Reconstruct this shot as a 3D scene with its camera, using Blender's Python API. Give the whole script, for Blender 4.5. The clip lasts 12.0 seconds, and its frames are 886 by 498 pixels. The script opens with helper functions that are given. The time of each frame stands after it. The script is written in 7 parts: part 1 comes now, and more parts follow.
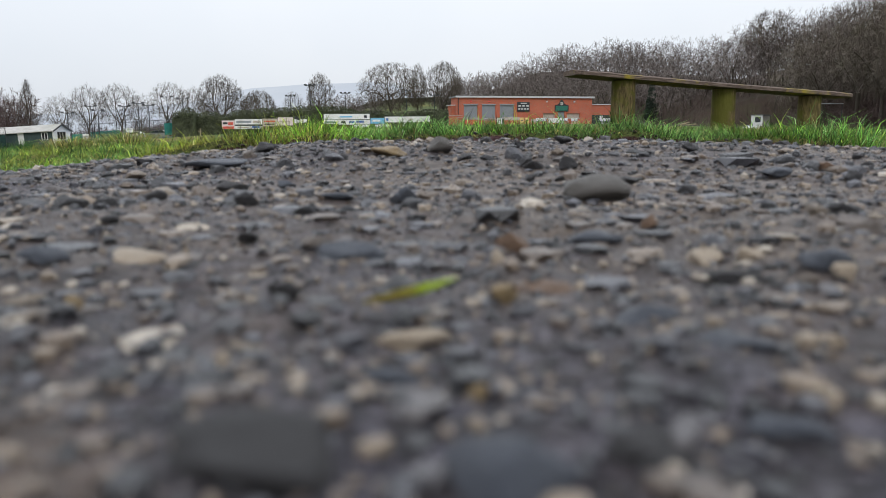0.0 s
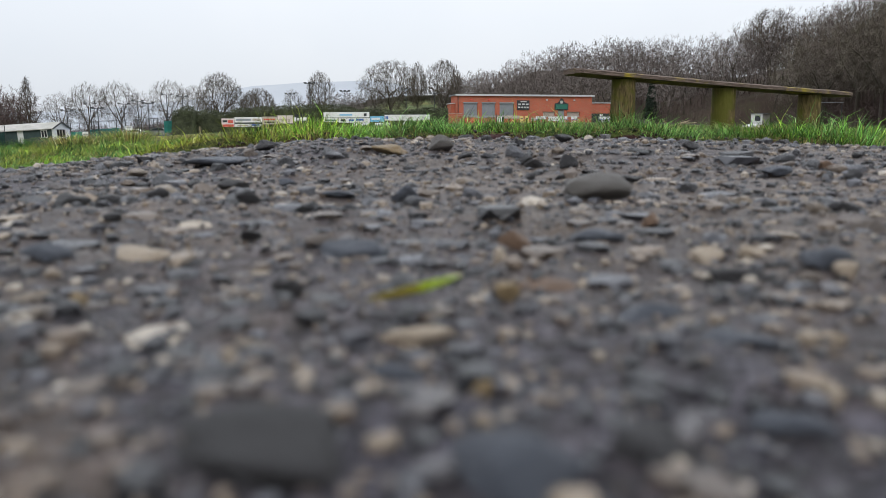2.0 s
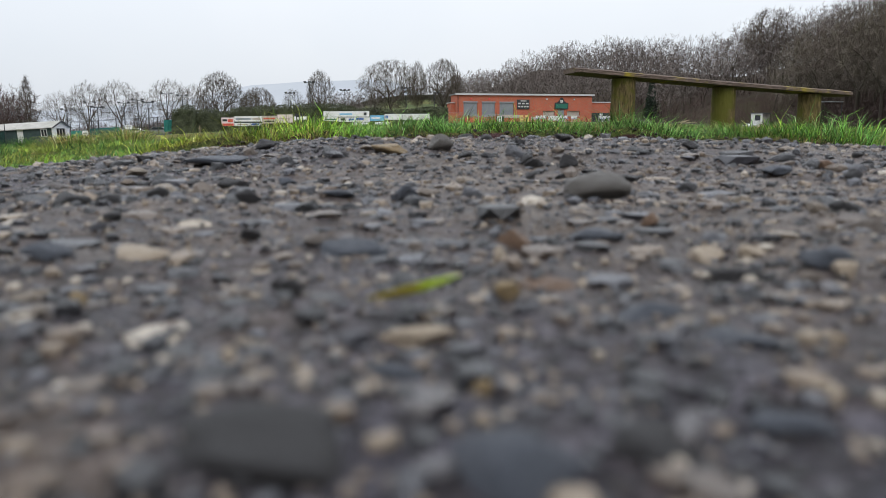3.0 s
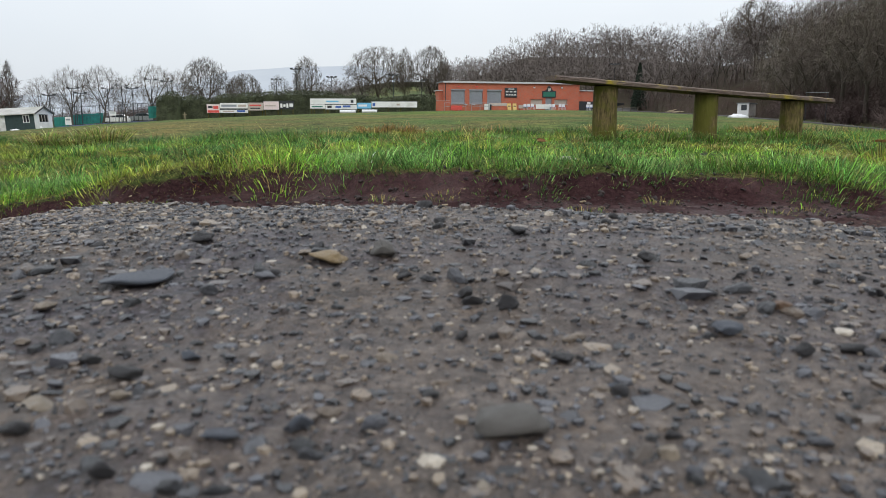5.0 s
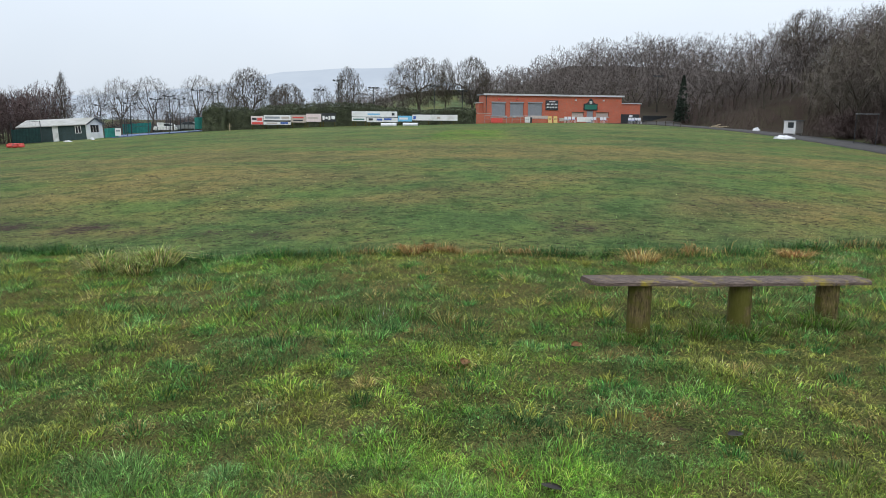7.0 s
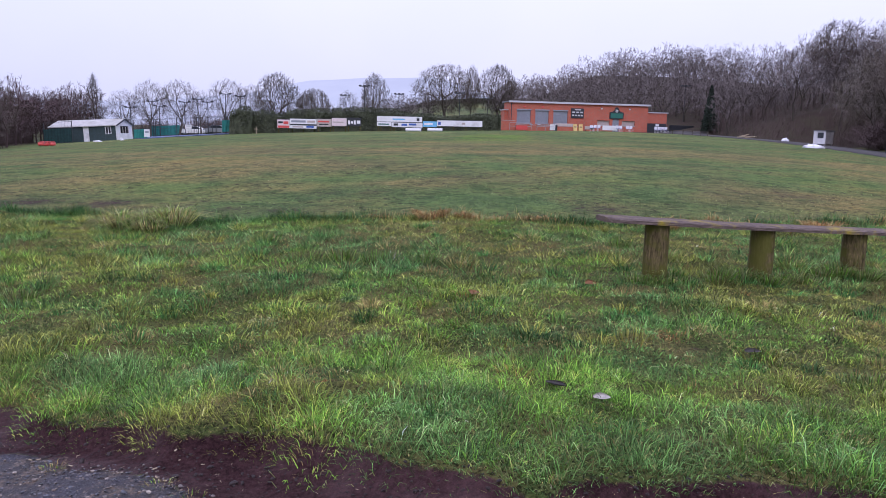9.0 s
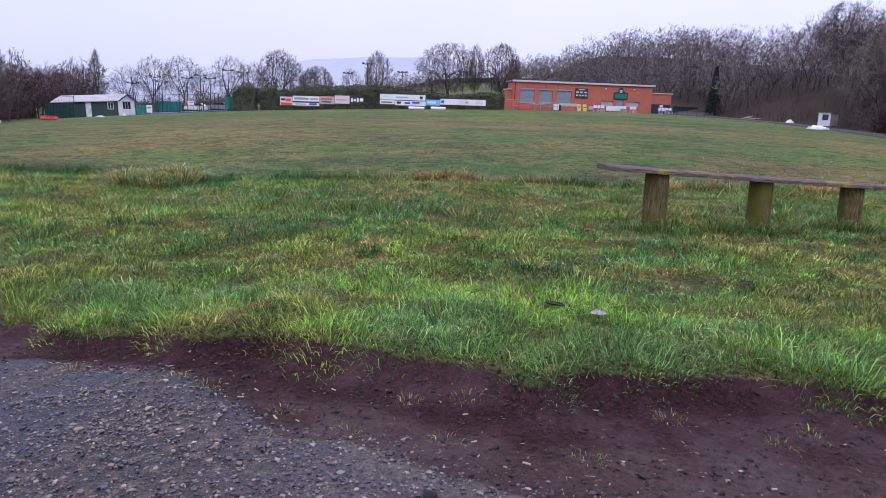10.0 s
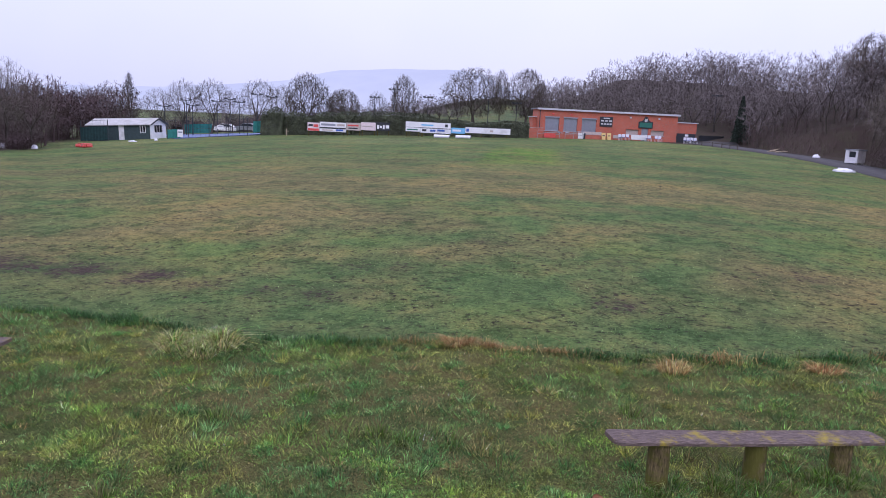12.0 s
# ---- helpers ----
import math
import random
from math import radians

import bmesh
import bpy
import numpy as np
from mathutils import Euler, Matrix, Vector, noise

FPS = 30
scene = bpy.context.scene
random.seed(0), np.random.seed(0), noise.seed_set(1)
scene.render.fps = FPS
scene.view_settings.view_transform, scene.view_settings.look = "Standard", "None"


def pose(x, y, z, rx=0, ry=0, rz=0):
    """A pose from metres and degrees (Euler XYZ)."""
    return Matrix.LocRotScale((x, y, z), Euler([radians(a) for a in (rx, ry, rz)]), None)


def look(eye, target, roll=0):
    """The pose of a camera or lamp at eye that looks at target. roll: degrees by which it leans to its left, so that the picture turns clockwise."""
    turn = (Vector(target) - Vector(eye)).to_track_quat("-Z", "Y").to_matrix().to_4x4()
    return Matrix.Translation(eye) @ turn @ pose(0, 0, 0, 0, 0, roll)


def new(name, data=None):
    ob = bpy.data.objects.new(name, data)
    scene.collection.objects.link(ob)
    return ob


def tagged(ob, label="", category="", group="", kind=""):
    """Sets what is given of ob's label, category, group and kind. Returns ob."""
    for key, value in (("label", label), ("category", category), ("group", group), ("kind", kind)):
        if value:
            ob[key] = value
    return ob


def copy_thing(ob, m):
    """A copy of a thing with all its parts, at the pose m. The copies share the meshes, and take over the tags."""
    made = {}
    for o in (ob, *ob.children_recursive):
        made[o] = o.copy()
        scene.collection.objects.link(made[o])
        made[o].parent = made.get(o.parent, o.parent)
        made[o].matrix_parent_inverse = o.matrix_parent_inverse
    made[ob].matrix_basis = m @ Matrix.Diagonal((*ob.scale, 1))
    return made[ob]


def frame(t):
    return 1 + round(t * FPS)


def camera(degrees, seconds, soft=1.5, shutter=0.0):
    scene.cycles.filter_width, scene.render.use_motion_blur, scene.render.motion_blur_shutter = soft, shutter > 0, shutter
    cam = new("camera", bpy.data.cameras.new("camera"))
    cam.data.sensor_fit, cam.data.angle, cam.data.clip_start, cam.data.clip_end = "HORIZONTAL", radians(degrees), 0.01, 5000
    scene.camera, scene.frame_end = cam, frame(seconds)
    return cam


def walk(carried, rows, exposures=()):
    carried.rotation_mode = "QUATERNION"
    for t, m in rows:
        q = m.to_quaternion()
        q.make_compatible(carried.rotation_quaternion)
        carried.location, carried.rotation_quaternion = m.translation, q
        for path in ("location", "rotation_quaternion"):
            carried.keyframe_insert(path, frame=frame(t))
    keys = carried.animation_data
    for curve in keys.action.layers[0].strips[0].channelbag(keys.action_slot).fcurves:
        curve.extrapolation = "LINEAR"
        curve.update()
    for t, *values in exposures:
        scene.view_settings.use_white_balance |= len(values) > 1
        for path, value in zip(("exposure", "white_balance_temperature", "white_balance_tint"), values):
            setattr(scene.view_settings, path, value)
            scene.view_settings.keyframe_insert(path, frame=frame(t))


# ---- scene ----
cam = camera(62.2, 12.0, soft=0.5, shutter=0.07)
cam.data.dof.use_dof = True
cam.data.dof.focus_distance = 6.0
cam.data.dof.aperture_fstop = 11.5
PATH = [
    (0, (-0.021, -0.032, 0.045), (-0.264, 9.845, -1.488), -0.32),
    (0.5, (-0.021, -0.032, 0.045), (-0.258, 9.842, -1.520), -0.20),
    (1, (-0.021, -0.033, 0.045), (-0.259, 9.843, -1.509), -0.22),
    (1.5, (-0.021, -0.033, 0.045), (-0.261, 9.843, -1.506), -0.26),
    (2, (-0.022, -0.033, 0.045), (-0.260, 9.842, -1.511), -0.24),
    (2.5, (-0.022, -0.033, 0.045), (-0.258, 9.840, -1.520), -0.20),
    (4, (-0.022, -0.033, 0.045), (-0.258, 9.840, -1.522), -0.20),
    (4.3, (-0.021, -0.032, 0.049), (-0.285, 9.802, -1.740), -0.78),
    (4.5, (-0.014, -0.034, 0.064), (-0.268, 9.772, -1.852), -1.58),
    (5, (0.032, 0.047, 0.190), (-0.034, 9.895, -1.548), 0.10),
    (5.5, (0.087, 0.195, 0.543), (-0.060, 10.050, -1.146), 0.76),
    (6, (0.068, 0.172, 1.260), (-0.134, 10.017, -0.478), 2.44),
    (6.5, (0.014, 0.084, 1.628), (-0.466, 9.924, -0.083), 0.76),
    (8.5, (0.107, 0.142, 1.215), (-0.753, 9.950, -0.538), 1.41),
    (9, (0.118, 0.130, 1.052), (-0.783, 9.962, -0.535), 1.36),
    (9.5, (0.124, 0.010, 0.932), (-0.778, 9.806, -0.856), 1.63),
    (10, (0.130, -0.011, 0.824), (-0.784, 9.776, -1.018), 1.92),
    (10.5, (0.106, -0.047, 0.923), (-0.852, 9.738, -0.904), 1.96),
    (11, (0.054, -0.109, 1.666), (-1.091, 9.667, -0.106), 0.76),
    (11.5, (0.046, -0.241, 2.567), (-1.212, 9.528, 0.838), 0.52),
    (12, (0.060, -0.262, 2.858), (-1.165, 9.515, 1.155), 2.72),
]
walk(cam, [(t, look(eye, target, roll)) for t, eye, target, roll in PATH],
     [(0, 0, 6500, 10), (4.9, 0, 6500, 9), (5.5, 0, 6450, 1), (6.7, 0, 6300, 4), (8.3, 0, 5650, 34), (12, 0, 5550, 35)])

# ---------------------------------------------------------------- world and light
world = bpy.data.worlds.new("world")
scene.world = world
world.use_nodes = True
wt = world.node_tree
for n in list(wt.nodes):
    wt.nodes.remove(n)
sky = wt.nodes.new("ShaderNodeTexSky")
sky.sky_type = "NISHITA"
sky.sun_disc = False
sky.sun_elevation = radians(38)
sky.sun_rotation = radians(200)
sky.air_density = 1.0
sky.dust_density = 4.0
sky.ozone_density = 1.0
# a closed layer of cloud: the clear sky shows through it only as a faint cold tint
cloud = wt.nodes.new("ShaderNodeTexNoise")
cloud.inputs["Scale"].default_value = 1.6
cloud.inputs["Detail"].default_value = 5.0
cloud_ramp = wt.nodes.new("ShaderNodeValToRGB")
cloud_ramp.color_ramp.elements[0].position, cloud_ramp.color_ramp.elements[0].color = 0.3, (7.6, 8.15, 8.9, 1)
cloud_ramp.color_ramp.elements[1].position, cloud_ramp.color_ramp.elements[1].color = 0.7, (8.9, 9.2, 9.65, 1)
sky_mix = wt.nodes.new("ShaderNodeMix")
sky_mix.data_type = "RGBA"
sky_mix.inputs[0].default_value = 0.88
coords = wt.nodes.new("ShaderNodeTexCoord")
background = wt.nodes.new("ShaderNodeBackground")
background.inputs["Strength"].default_value = 0.1
world_out = wt.nodes.new("ShaderNodeOutputWorld")
wt.links.new(coords.outputs["Generated"], cloud.inputs["Vector"])
wt.links.new(cloud.outputs["Fac"], cloud_ramp.inputs["Fac"])
wt.links.new(sky.outputs["Color"], sky_mix.inputs[6])
wt.links.new(cloud_ramp.outputs["Color"], sky_mix.inputs[7])
# an overcast sky is about three times as bright overhead as at the horizon
way = wt.nodes.new("ShaderNodeSeparateXYZ")
rise = wt.nodes.new("ShaderNodeMapRange")
rise.inputs["From Min"].default_value, rise.inputs["From Max"].default_value = 0.0, 1.0
rise.inputs["To Min"].default_value, rise.inputs["To Max"].default_value = 0.97, 2.1
gain = wt.nodes.new("ShaderNodeVectorMath")
gain.operation = "SCALE"
wt.links.new(coords.outputs["Generated"], way.inputs[0])
wt.links.new(way.outputs["Z"], rise.inputs["Value"])
wt.links.new(sky_mix.outputs[2], gain.inputs[0])
wt.links.new(rise.outputs[0], gain.inputs["Scale"])
wt.links.new(gain.outputs[0], background.inputs["Color"])
wt.links.new(background.outputs["Background"], world_out.inputs["Surface"])

sun_data = bpy.data.lights.new("sun", "SUN")
sun_data.energy = 0.55
sun_data.angle = radians(25)
sun_data.color = (1.0, 0.97, 0.93)
sun = new("sun", sun_data)
sun.matrix_world = look((14, -40, 45), (0, 10, 0))


# ---------------------------------------------------------------- helpers for forms
def smooth(a, b, x):
    t = np.clip((np.asarray(x, float) - a) / (b - a), 0, 1)
    return t * t * (3 - 2 * t)


def vnoise(x, y, size, seed=0):
    """Smooth value noise from 0 to 1 with cells of that size."""
    x, y = np.asarray(x, float) / size, np.asarray(y, float) / size
    xi, yi = np.floor(x), np.floor(y)
    fx, fy = x - xi, y - yi
    fx, fy = fx * fx * (3 - 2 * fx), fy * fy * (3 - 2 * fy)

    def cell(a, b):
        v = np.sin(a * 127.1 + b * 311.7 + seed * 74.7) * 43758.5453
        return v - np.floor(v)

    return (cell(xi, yi) * (1 - fx) + cell(xi + 1, yi) * fx) * (1 - fy) + (cell(xi, yi + 1) * (1 - fx) + cell(xi + 1, yi + 1) * fx) * fy


def grass_edge(x):
    """y at which the verge's grass begins."""
    x = np.asarray(x, float)
    base = np.interp(x, [-12, -4, -2.14, -1.85, -1.46, -1.14, -0.87, -0.6, -0.34, -0.04, 0.1, 0.24, 0.4, 0.7, 1.05, 1.4, 4, 12],
                     [6.4, 3.75, 2.97, 2.90, 2.66, 2.54, 2.42, 2.38, 2.29, 2.25, 2.2, 2.08, 2.22, 2.24, 2.29, 2.36, 2.75, 3.6])
    return base + 0.10 * (vnoise(x, 0 * x, 0.17, 3) - 0.5)


def gravel_edge(x):
    """y at which the gravel ends and the mud begins."""
    x = np.asarray(x, float)
    base = np.interp(x, [-12, -4, -1.8, -1.5, -1.0, -0.62, -0.4, -0.2, 0.0, 0.3, 0.9, 1.6, 4, 12],
                     [5.8, 3.3, 2.52, 2.46, 2.18, 1.95, 1.75, 1.62, 1.5, 1.45, 1.45, 1.5, 1.8, 2.6])
    return base + 0.16 * (vnoise(x, 0 * x, 0.23, 9) - 0.5)


def verge_end(x):
    """y of the bank at which the verge drops to the playing field."""
    x = np.asarray(x, float)
    return 9.05 + 0.022 * np.minimum((x + 2.5) ** 2, 120) + 0.35 * (vnoise(x, 0 * x, 1.3, 5) - 0.5)


def road_inner(y):
    return np.interp(np.asarray(y, float), [0, 20, 40, 50, 62, 75, 85, 95, 106], [24, 24, 24, 24.6, 26, 27, 26.5, 24, 20.5])


def height(x, y):
    """Height of the ground."""
    x, y = np.asarray(x, float), np.asarray(y, float)
    yy = np.clip(y, 9, 115)
    u = np.clip(x / np.maximum(yy, 10), -0.95, 0.8)
    k = np.where(u < 0.13, 0.06, 0.13)
    far = (yy - 9) * np.maximum(0.0155 - k * (u - 0.13) ** 2, -0.03)
    # hillside under the woods, and the slope behind the clubhouse
    foot = np.maximum(road_inner(y) + 8, 0.44 * np.minimum(y, 104) * (1 - smooth(100, 116, y)))
    out = np.maximum(x - foot, 0)
    hill = 0.32 * np.minimum(out, 75) * smooth(12, 40, y)
    back = (0.13 + 0.09 * smooth(2, 20, x)) * np.clip(y - 118 + 8 * smooth(12, 26, x), 0, 58) * smooth(-46, -12, x)
    left = 0.05 * np.clip(-x - 58, 0, 60) * smooth(20, 50, y) * (1 - smooth(88, 108, y))
    z = far + np.maximum(hill, back) + left
    # bank and ditch at the end of the verge
    e = verge_end(x)
    z = z - 0.32 * smooth(-0.22, 0.22, y - e) * (1 - smooth(0, 14, y - e)) * smooth(0, 3, y)
    z = z - 0.20 * np.exp(-((y - e - 0.25) / 0.20) ** 2)
    # the verge falls away towards the hut
    z = z - 0.045 * np.clip(-x - 0.8, 0, 3.2) * smooth(1.5, 3.2, y) * (1 - smooth(10, 24, y))
    # track: a low crown of gravel, a muddy dip, then the edge of the turf
    g, m = grass_edge(x), gravel_edge(x)
    z = z + 0.033 * np.exp(-((y - 1.20) / 0.42) ** 2) * np.exp(-(x / 1.2) ** 2)
    z = z - 0.030 * np.minimum(x * x, 2.0) * (1 - smooth(2.5, 5.0, y)) * smooth(-1.5, 0.3, y)
    z = z - 0.030 * np.minimum(x * x, 2.6) * (x < 0) * (1 - smooth(2.8, 5.5, y)) * smooth(-1.5, 0.3, y)
    z = z - 0.030 * smooth(-0.15, 0.2, y - m) * (1 - smooth(-0.12, 0.05, y - g))
    z = z + 0.042 * smooth(-0.05, 0.02, y - g) * (1 - smooth(0.3, 1.2, y - g))
    muddy = smooth(-0.05, 0.1, y - m) * (1 - smooth(-0.05, 0.02, y - g))
    z = z + muddy * (0.016 * (vnoise(x, y, 0.09, 12) - 0.5) + 0.012 * (vnoise(x * 0.6, y, 0.035, 13) - 0.5))
    verge = smooth(-0.03, 0.1, y - g) * (1 - smooth(-0.3, 0.3, y - e))
    z = z + verge * 0.05 * (vnoise(x, y, 0.55, 1) - 0.45) + verge * 0.04 * (vnoise(x, y, 0.17, 2) - 0.5)
    near = 1 - smooth(2.5, 6, y)
    z = z + near * (0.010 * (vnoise(x, y, 0.22, 4) - 0.5) + 0.006 * (vnoise(x, y, 0.06, 6) - 0.5) + 0.006 * (vnoise(x, y, 0.024, 8) - 0.5) + 0.003 * (vnoise(x, y, 0.011, 10) - 0.5))
    z = z + smooth(0.3, 3, y - e) * 0.06 * (vnoise(x, y, 2.5, 7) - 0.5)
    return z


def field_bare(x, y):
    """How bare the turf is scraped: 0 to 1."""
    x, y = np.asarray(x, float), np.asarray(y, float)
    bare = np.zeros_like(x)
    for cx, cy, rx, ry, amount in ((-9.5, 13.6, 1.3, 0.6, 0.95), (-7.5, 13.2, 0.7, 0.5, 0.95), (-11.6, 13.6, 1.7, 0.7, 0.9), (-6.2, 12.9, 0.7, 0.4, 0.7), (-4.8, 12.5, 0.6, 0.4, 0.55), (-3.7, 12.4, 0.6, 0.4, 0.55), (1.65, 12.7, 0.6, 0.55, 0.5), (1.85, 16.2, 0.7, 0.6, 0.5), (6.1, 16.5, 0.7, 0.6, 0.5), (-1.0, 17.5, 0.6, 0.4, 0.4), (-3.2, 14.6, 0.9, 0.35, 0.5), (4.6, 16.2, 0.5, 0.3, 0.4)):
        bare = np.maximum(bare, amount * np.exp(-((x - cx) / rx) ** 2 - ((y - cy) / ry) ** 2))
    bare = bare * (0.25 + 1.1 * vnoise(x, y, 0.45, 84))
    return np.clip(bare, 0, 1)


def field_tint(x, y):
    """Colour of the mown turf: green, worn straw streaks across the play, dark scrapes."""
    x, y = np.asarray(x, float), np.asarray(y, float)
    streak = 0.5 * vnoise(x, y * 1.4, 7.0, 81) + 0.3 * vnoise(x, y * 1.3, 2.6, 82) + 0.2 * vnoise(x, y, 0.9, 83)
    play = smooth(10.5, 15, y) * (1 - smooth(30, 58, y))
    dry = 0.85 * np.clip((streak - 0.47 + 0.12 * play) * 5.0, 0, 1) * (0.12 + 0.88 * play)
    fresh = smooth(-4.6, -3.2, x) * (1 - smooth(0.6, 2.0, x)) * smooth(43, 47, y) * (1 - smooth(66, 70, y))
    green = np.array([0.092, 0.142, 0.046]) + np.array([0.004, 0.050, -0.020]) * fresh[..., None]
    # far haze painted in: lighter patches past 60 m, a dulled slope behind
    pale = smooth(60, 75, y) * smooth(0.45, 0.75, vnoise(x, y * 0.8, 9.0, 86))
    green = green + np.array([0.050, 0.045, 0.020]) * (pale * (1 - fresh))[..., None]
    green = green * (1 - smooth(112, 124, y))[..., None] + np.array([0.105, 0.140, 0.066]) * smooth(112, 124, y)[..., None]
    c = green * (1 - dry[..., None]) + np.array([0.185, 0.155, 0.064]) * dry[..., None]
    bare = field_bare(x, y)[..., None]
    return c * (1 - bare) + np.array([0.045, 0.028, 0.025]) * bare


def gz(x, y):
    return float(height(x, y))


def mesh_of(name, verts, faces, material=None, flat=False):
    me = bpy.data.meshes.new(name)
    me.from_pydata([tuple(v) for v in verts], [], [tuple(f) for f in faces])
    if not flat:
        me.polygons.foreach_set("use_smooth", [True] * len(me.polygons))
    if material:
        me.materials.append(material)
    me.update()
    return me


def mesh_np(name, verts, loops, sizes, material, colours=None, flat=True):
    """A mesh from arrays: vertices, corner indices, and corners per face."""
    me = bpy.data.meshes.new(name)
    me.vertices.add(len(verts))
    me.vertices.foreach_set("co", np.ascontiguousarray(verts, np.float32).ravel())
    me.loops.add(len(loops))
    me.loops.foreach_set("vertex_index", np.ascontiguousarray(loops, np.int32))
    me.polygons.add(len(sizes))
    starts = np.concatenate([[0], np.cumsum(sizes)[:-1]]).astype(np.int32)
    me.polygons.foreach_set("loop_start", starts)
    me.polygons.foreach_set("use_smooth", np.full(len(sizes), not flat))
    me.update(calc_edges=True)
    if colours is not None:
        a = me.attributes.new("tint", "FLOAT_COLOR", "POINT")
        a.data.foreach_set("color", np.ascontiguousarray(colours, np.float32).ravel())
    me.materials.append(material)
    me.validate()
    return me


def thing(name, x, y, z, rz=0.0, label="", category="", group="", kind=""):
    ob = new(name)
    ob.empty_display_size = 0.2
    ob.matrix_world = pose(x, y, z, 0, 0, rz)
    return tagged(ob, label, category, group, kind)


def part(name, bm, material, parent, label="", smooth_faces=False):
    me = bpy.data.meshes.new(name)
    bm.to_mesh(me)
    bm.free()
    if smooth_faces:
        me.polygons.foreach_set("use_smooth", [True] * len(me.polygons))
    me.materials.append(material)
    ob = new(name, me)
    if parent:
        ob.parent = parent
    if label:
        ob["label"] = label
    return ob


def box(x0, x1, y0, y1, z0, z1, bevel=0.0, bm=None):
    bm = bm or bmesh.new()
    m = Matrix.Translation(((x0 + x1) / 2, (y0 + y1) / 2, (z0 + z1) / 2)) @ Matrix.Diagonal((x1 - x0, y1 - y0, z1 - z0, 1))
    made = bmesh.ops.create_cube(bm, size=1, matrix=m)
    if bevel:
        vs = set(made["verts"])
        bmesh.ops.bevel(bm, geom=[e for e in bm.edges if e.verts[0] in vs], offset=bevel, segments=2, affect="EDGES", profile=0.6)
    return bm


def tube(p, q, r0, r1=None, sides=8, bm=None):
    bm = bm or bmesh.new()
    p, q = Vector(p), Vector(q)
    d = q - p
    turn = d.to_track_quat("Z", "Y").to_matrix().to_4x4()
    m = Matrix.Translation((p + q) / 2) @ turn
    bmesh.ops.create_cone(bm, cap_ends=True, segments=sides, radius1=r0, radius2=r0 if r1 is None else r1, depth=d.length, matrix=m)
    return bm


def prism(points, depth, bm=None):
    """An upright outline in x and z, extruded from y = 0 to y = depth."""
    bm = bm or bmesh.new()
    a = [bm.verts.new((x, 0, z)) for x, z in points]
    b = [bm.verts.new((x, depth, z)) for x, z in points]
    bm.faces.new(a)
    bm.faces.new(b[::-1])
    n = len(points)
    for i in range(n):
        bm.faces.new((a[i], b[i], b[(i + 1) % n], a[(i + 1) % n]))
    bmesh.ops.recalc_face_normals(bm, faces=bm.faces)
    return bm


# ---------------------------------------------------------------- materials
def material(name):
    m = bpy.data.materials.new(name)
    m.use_nodes = True
    return m, m.node_tree, m.node_tree.nodes["Principled BSDF"]


def node(t, kind, **values):
    n = t.nodes.new(kind)
    for k, v in values.items():
        n.inputs[k.replace("_", " ")].default_value = v
    return n


def noise_node(t, scale, detail=4.0, rough=0.6, vector=None):
    n = node(t, "ShaderNodeTexNoise", Scale=scale, Detail=detail, Roughness=rough)
    if vector is None:
        c = t.nodes.get("place") or t.nodes.new("ShaderNodeTexCoord")
        c.name = "place"
        vector = c.outputs["Object"]
    t.links.new(vector, n.inputs["Vector"])
    return n.outputs["Fac"]


def ramp(t, fac, stops):
    r = t.nodes.new("ShaderNodeValToRGB")
    e = r.color_ramp.elements
    while len(e) < len(stops):
        e.new(0.5)
    for k, (pos, col) in zip(e, stops):
        k.position, k.color = pos, (*col, 1) if len(col) == 3 else col
    t.links.new(fac, r.inputs["Fac"])
    return r.outputs["Color"]


def mix(t, fac, a, b, blend="MIX"):
    m = t.nodes.new("ShaderNodeMix")
    m.data_type, m.blend_type = "RGBA", blend
    for s, v in ((0, fac), (6, a), (7, b)):
        if isinstance(v, (int, float)):
            m.inputs[s].default_value = v
        elif isinstance(v, tuple):
            m.inputs[s].default_value = (*v, 1) if len(v) == 3 else v
        else:
            t.links.new(v, m.inputs[s])
    return m.outputs[2]


def calc(t, op, a, b=0.0, clamp=False):
    m = t.nodes.new("ShaderNodeMath")
    m.operation, m.use_clamp = op, clamp
    for s, v in ((0, a), (1, b)):
        if isinstance(v, (int, float)):
            m.inputs[s].default_value = v
        else:
            t.links.new(v, m.inputs[s])
    return m.outputs[0]


def bump(t, b, fac, strength=0.4, distance=0.02):
    n = node(t, "ShaderNodeBump", Strength=strength, Distance=distance)
    t.links.new(fac, n.inputs["Height"])
    t.links.new(n.outputs["Normal"], b.inputs["Normal"])


def plain(name, colour, rough=0.6, metal=0.0, vary=0.15, scale=6.0, bumps=0.0, dirt=None):
    """A painted or raw surface with grain at two scales."""
    m, t, b = material(name)
    dark = tuple(c * (1 - vary) for c in colour)
    light = tuple(min(c * (1 + vary), 1) for c in colour)
    c = ramp(t, noise_node(t, scale), [(0.3, dark), (0.7, light)])
    if dirt:
        c = mix(t, ramp(t, noise_node(t, scale * 0.23, 6), [(0.5, (0, 0, 0)), (0.75, (0.7, 0.7, 0.7))]), c, dirt)
    t.links.new(c, b.inputs["Base Color"])
    b.inputs["Roughness"].default_value = rough
    b.inputs["Metallic"].default_value = metal
    if bumps:
        bump(t, b, noise_node(t, scale * 5), bumps, 0.01)
    return m


def random_of(t, island=False):
    if island:
        return t.nodes.new("ShaderNodeNewGeometry").outputs["Random Per Island"]
    return t.nodes.new("ShaderNodeObjectInfo").outputs["Random"]


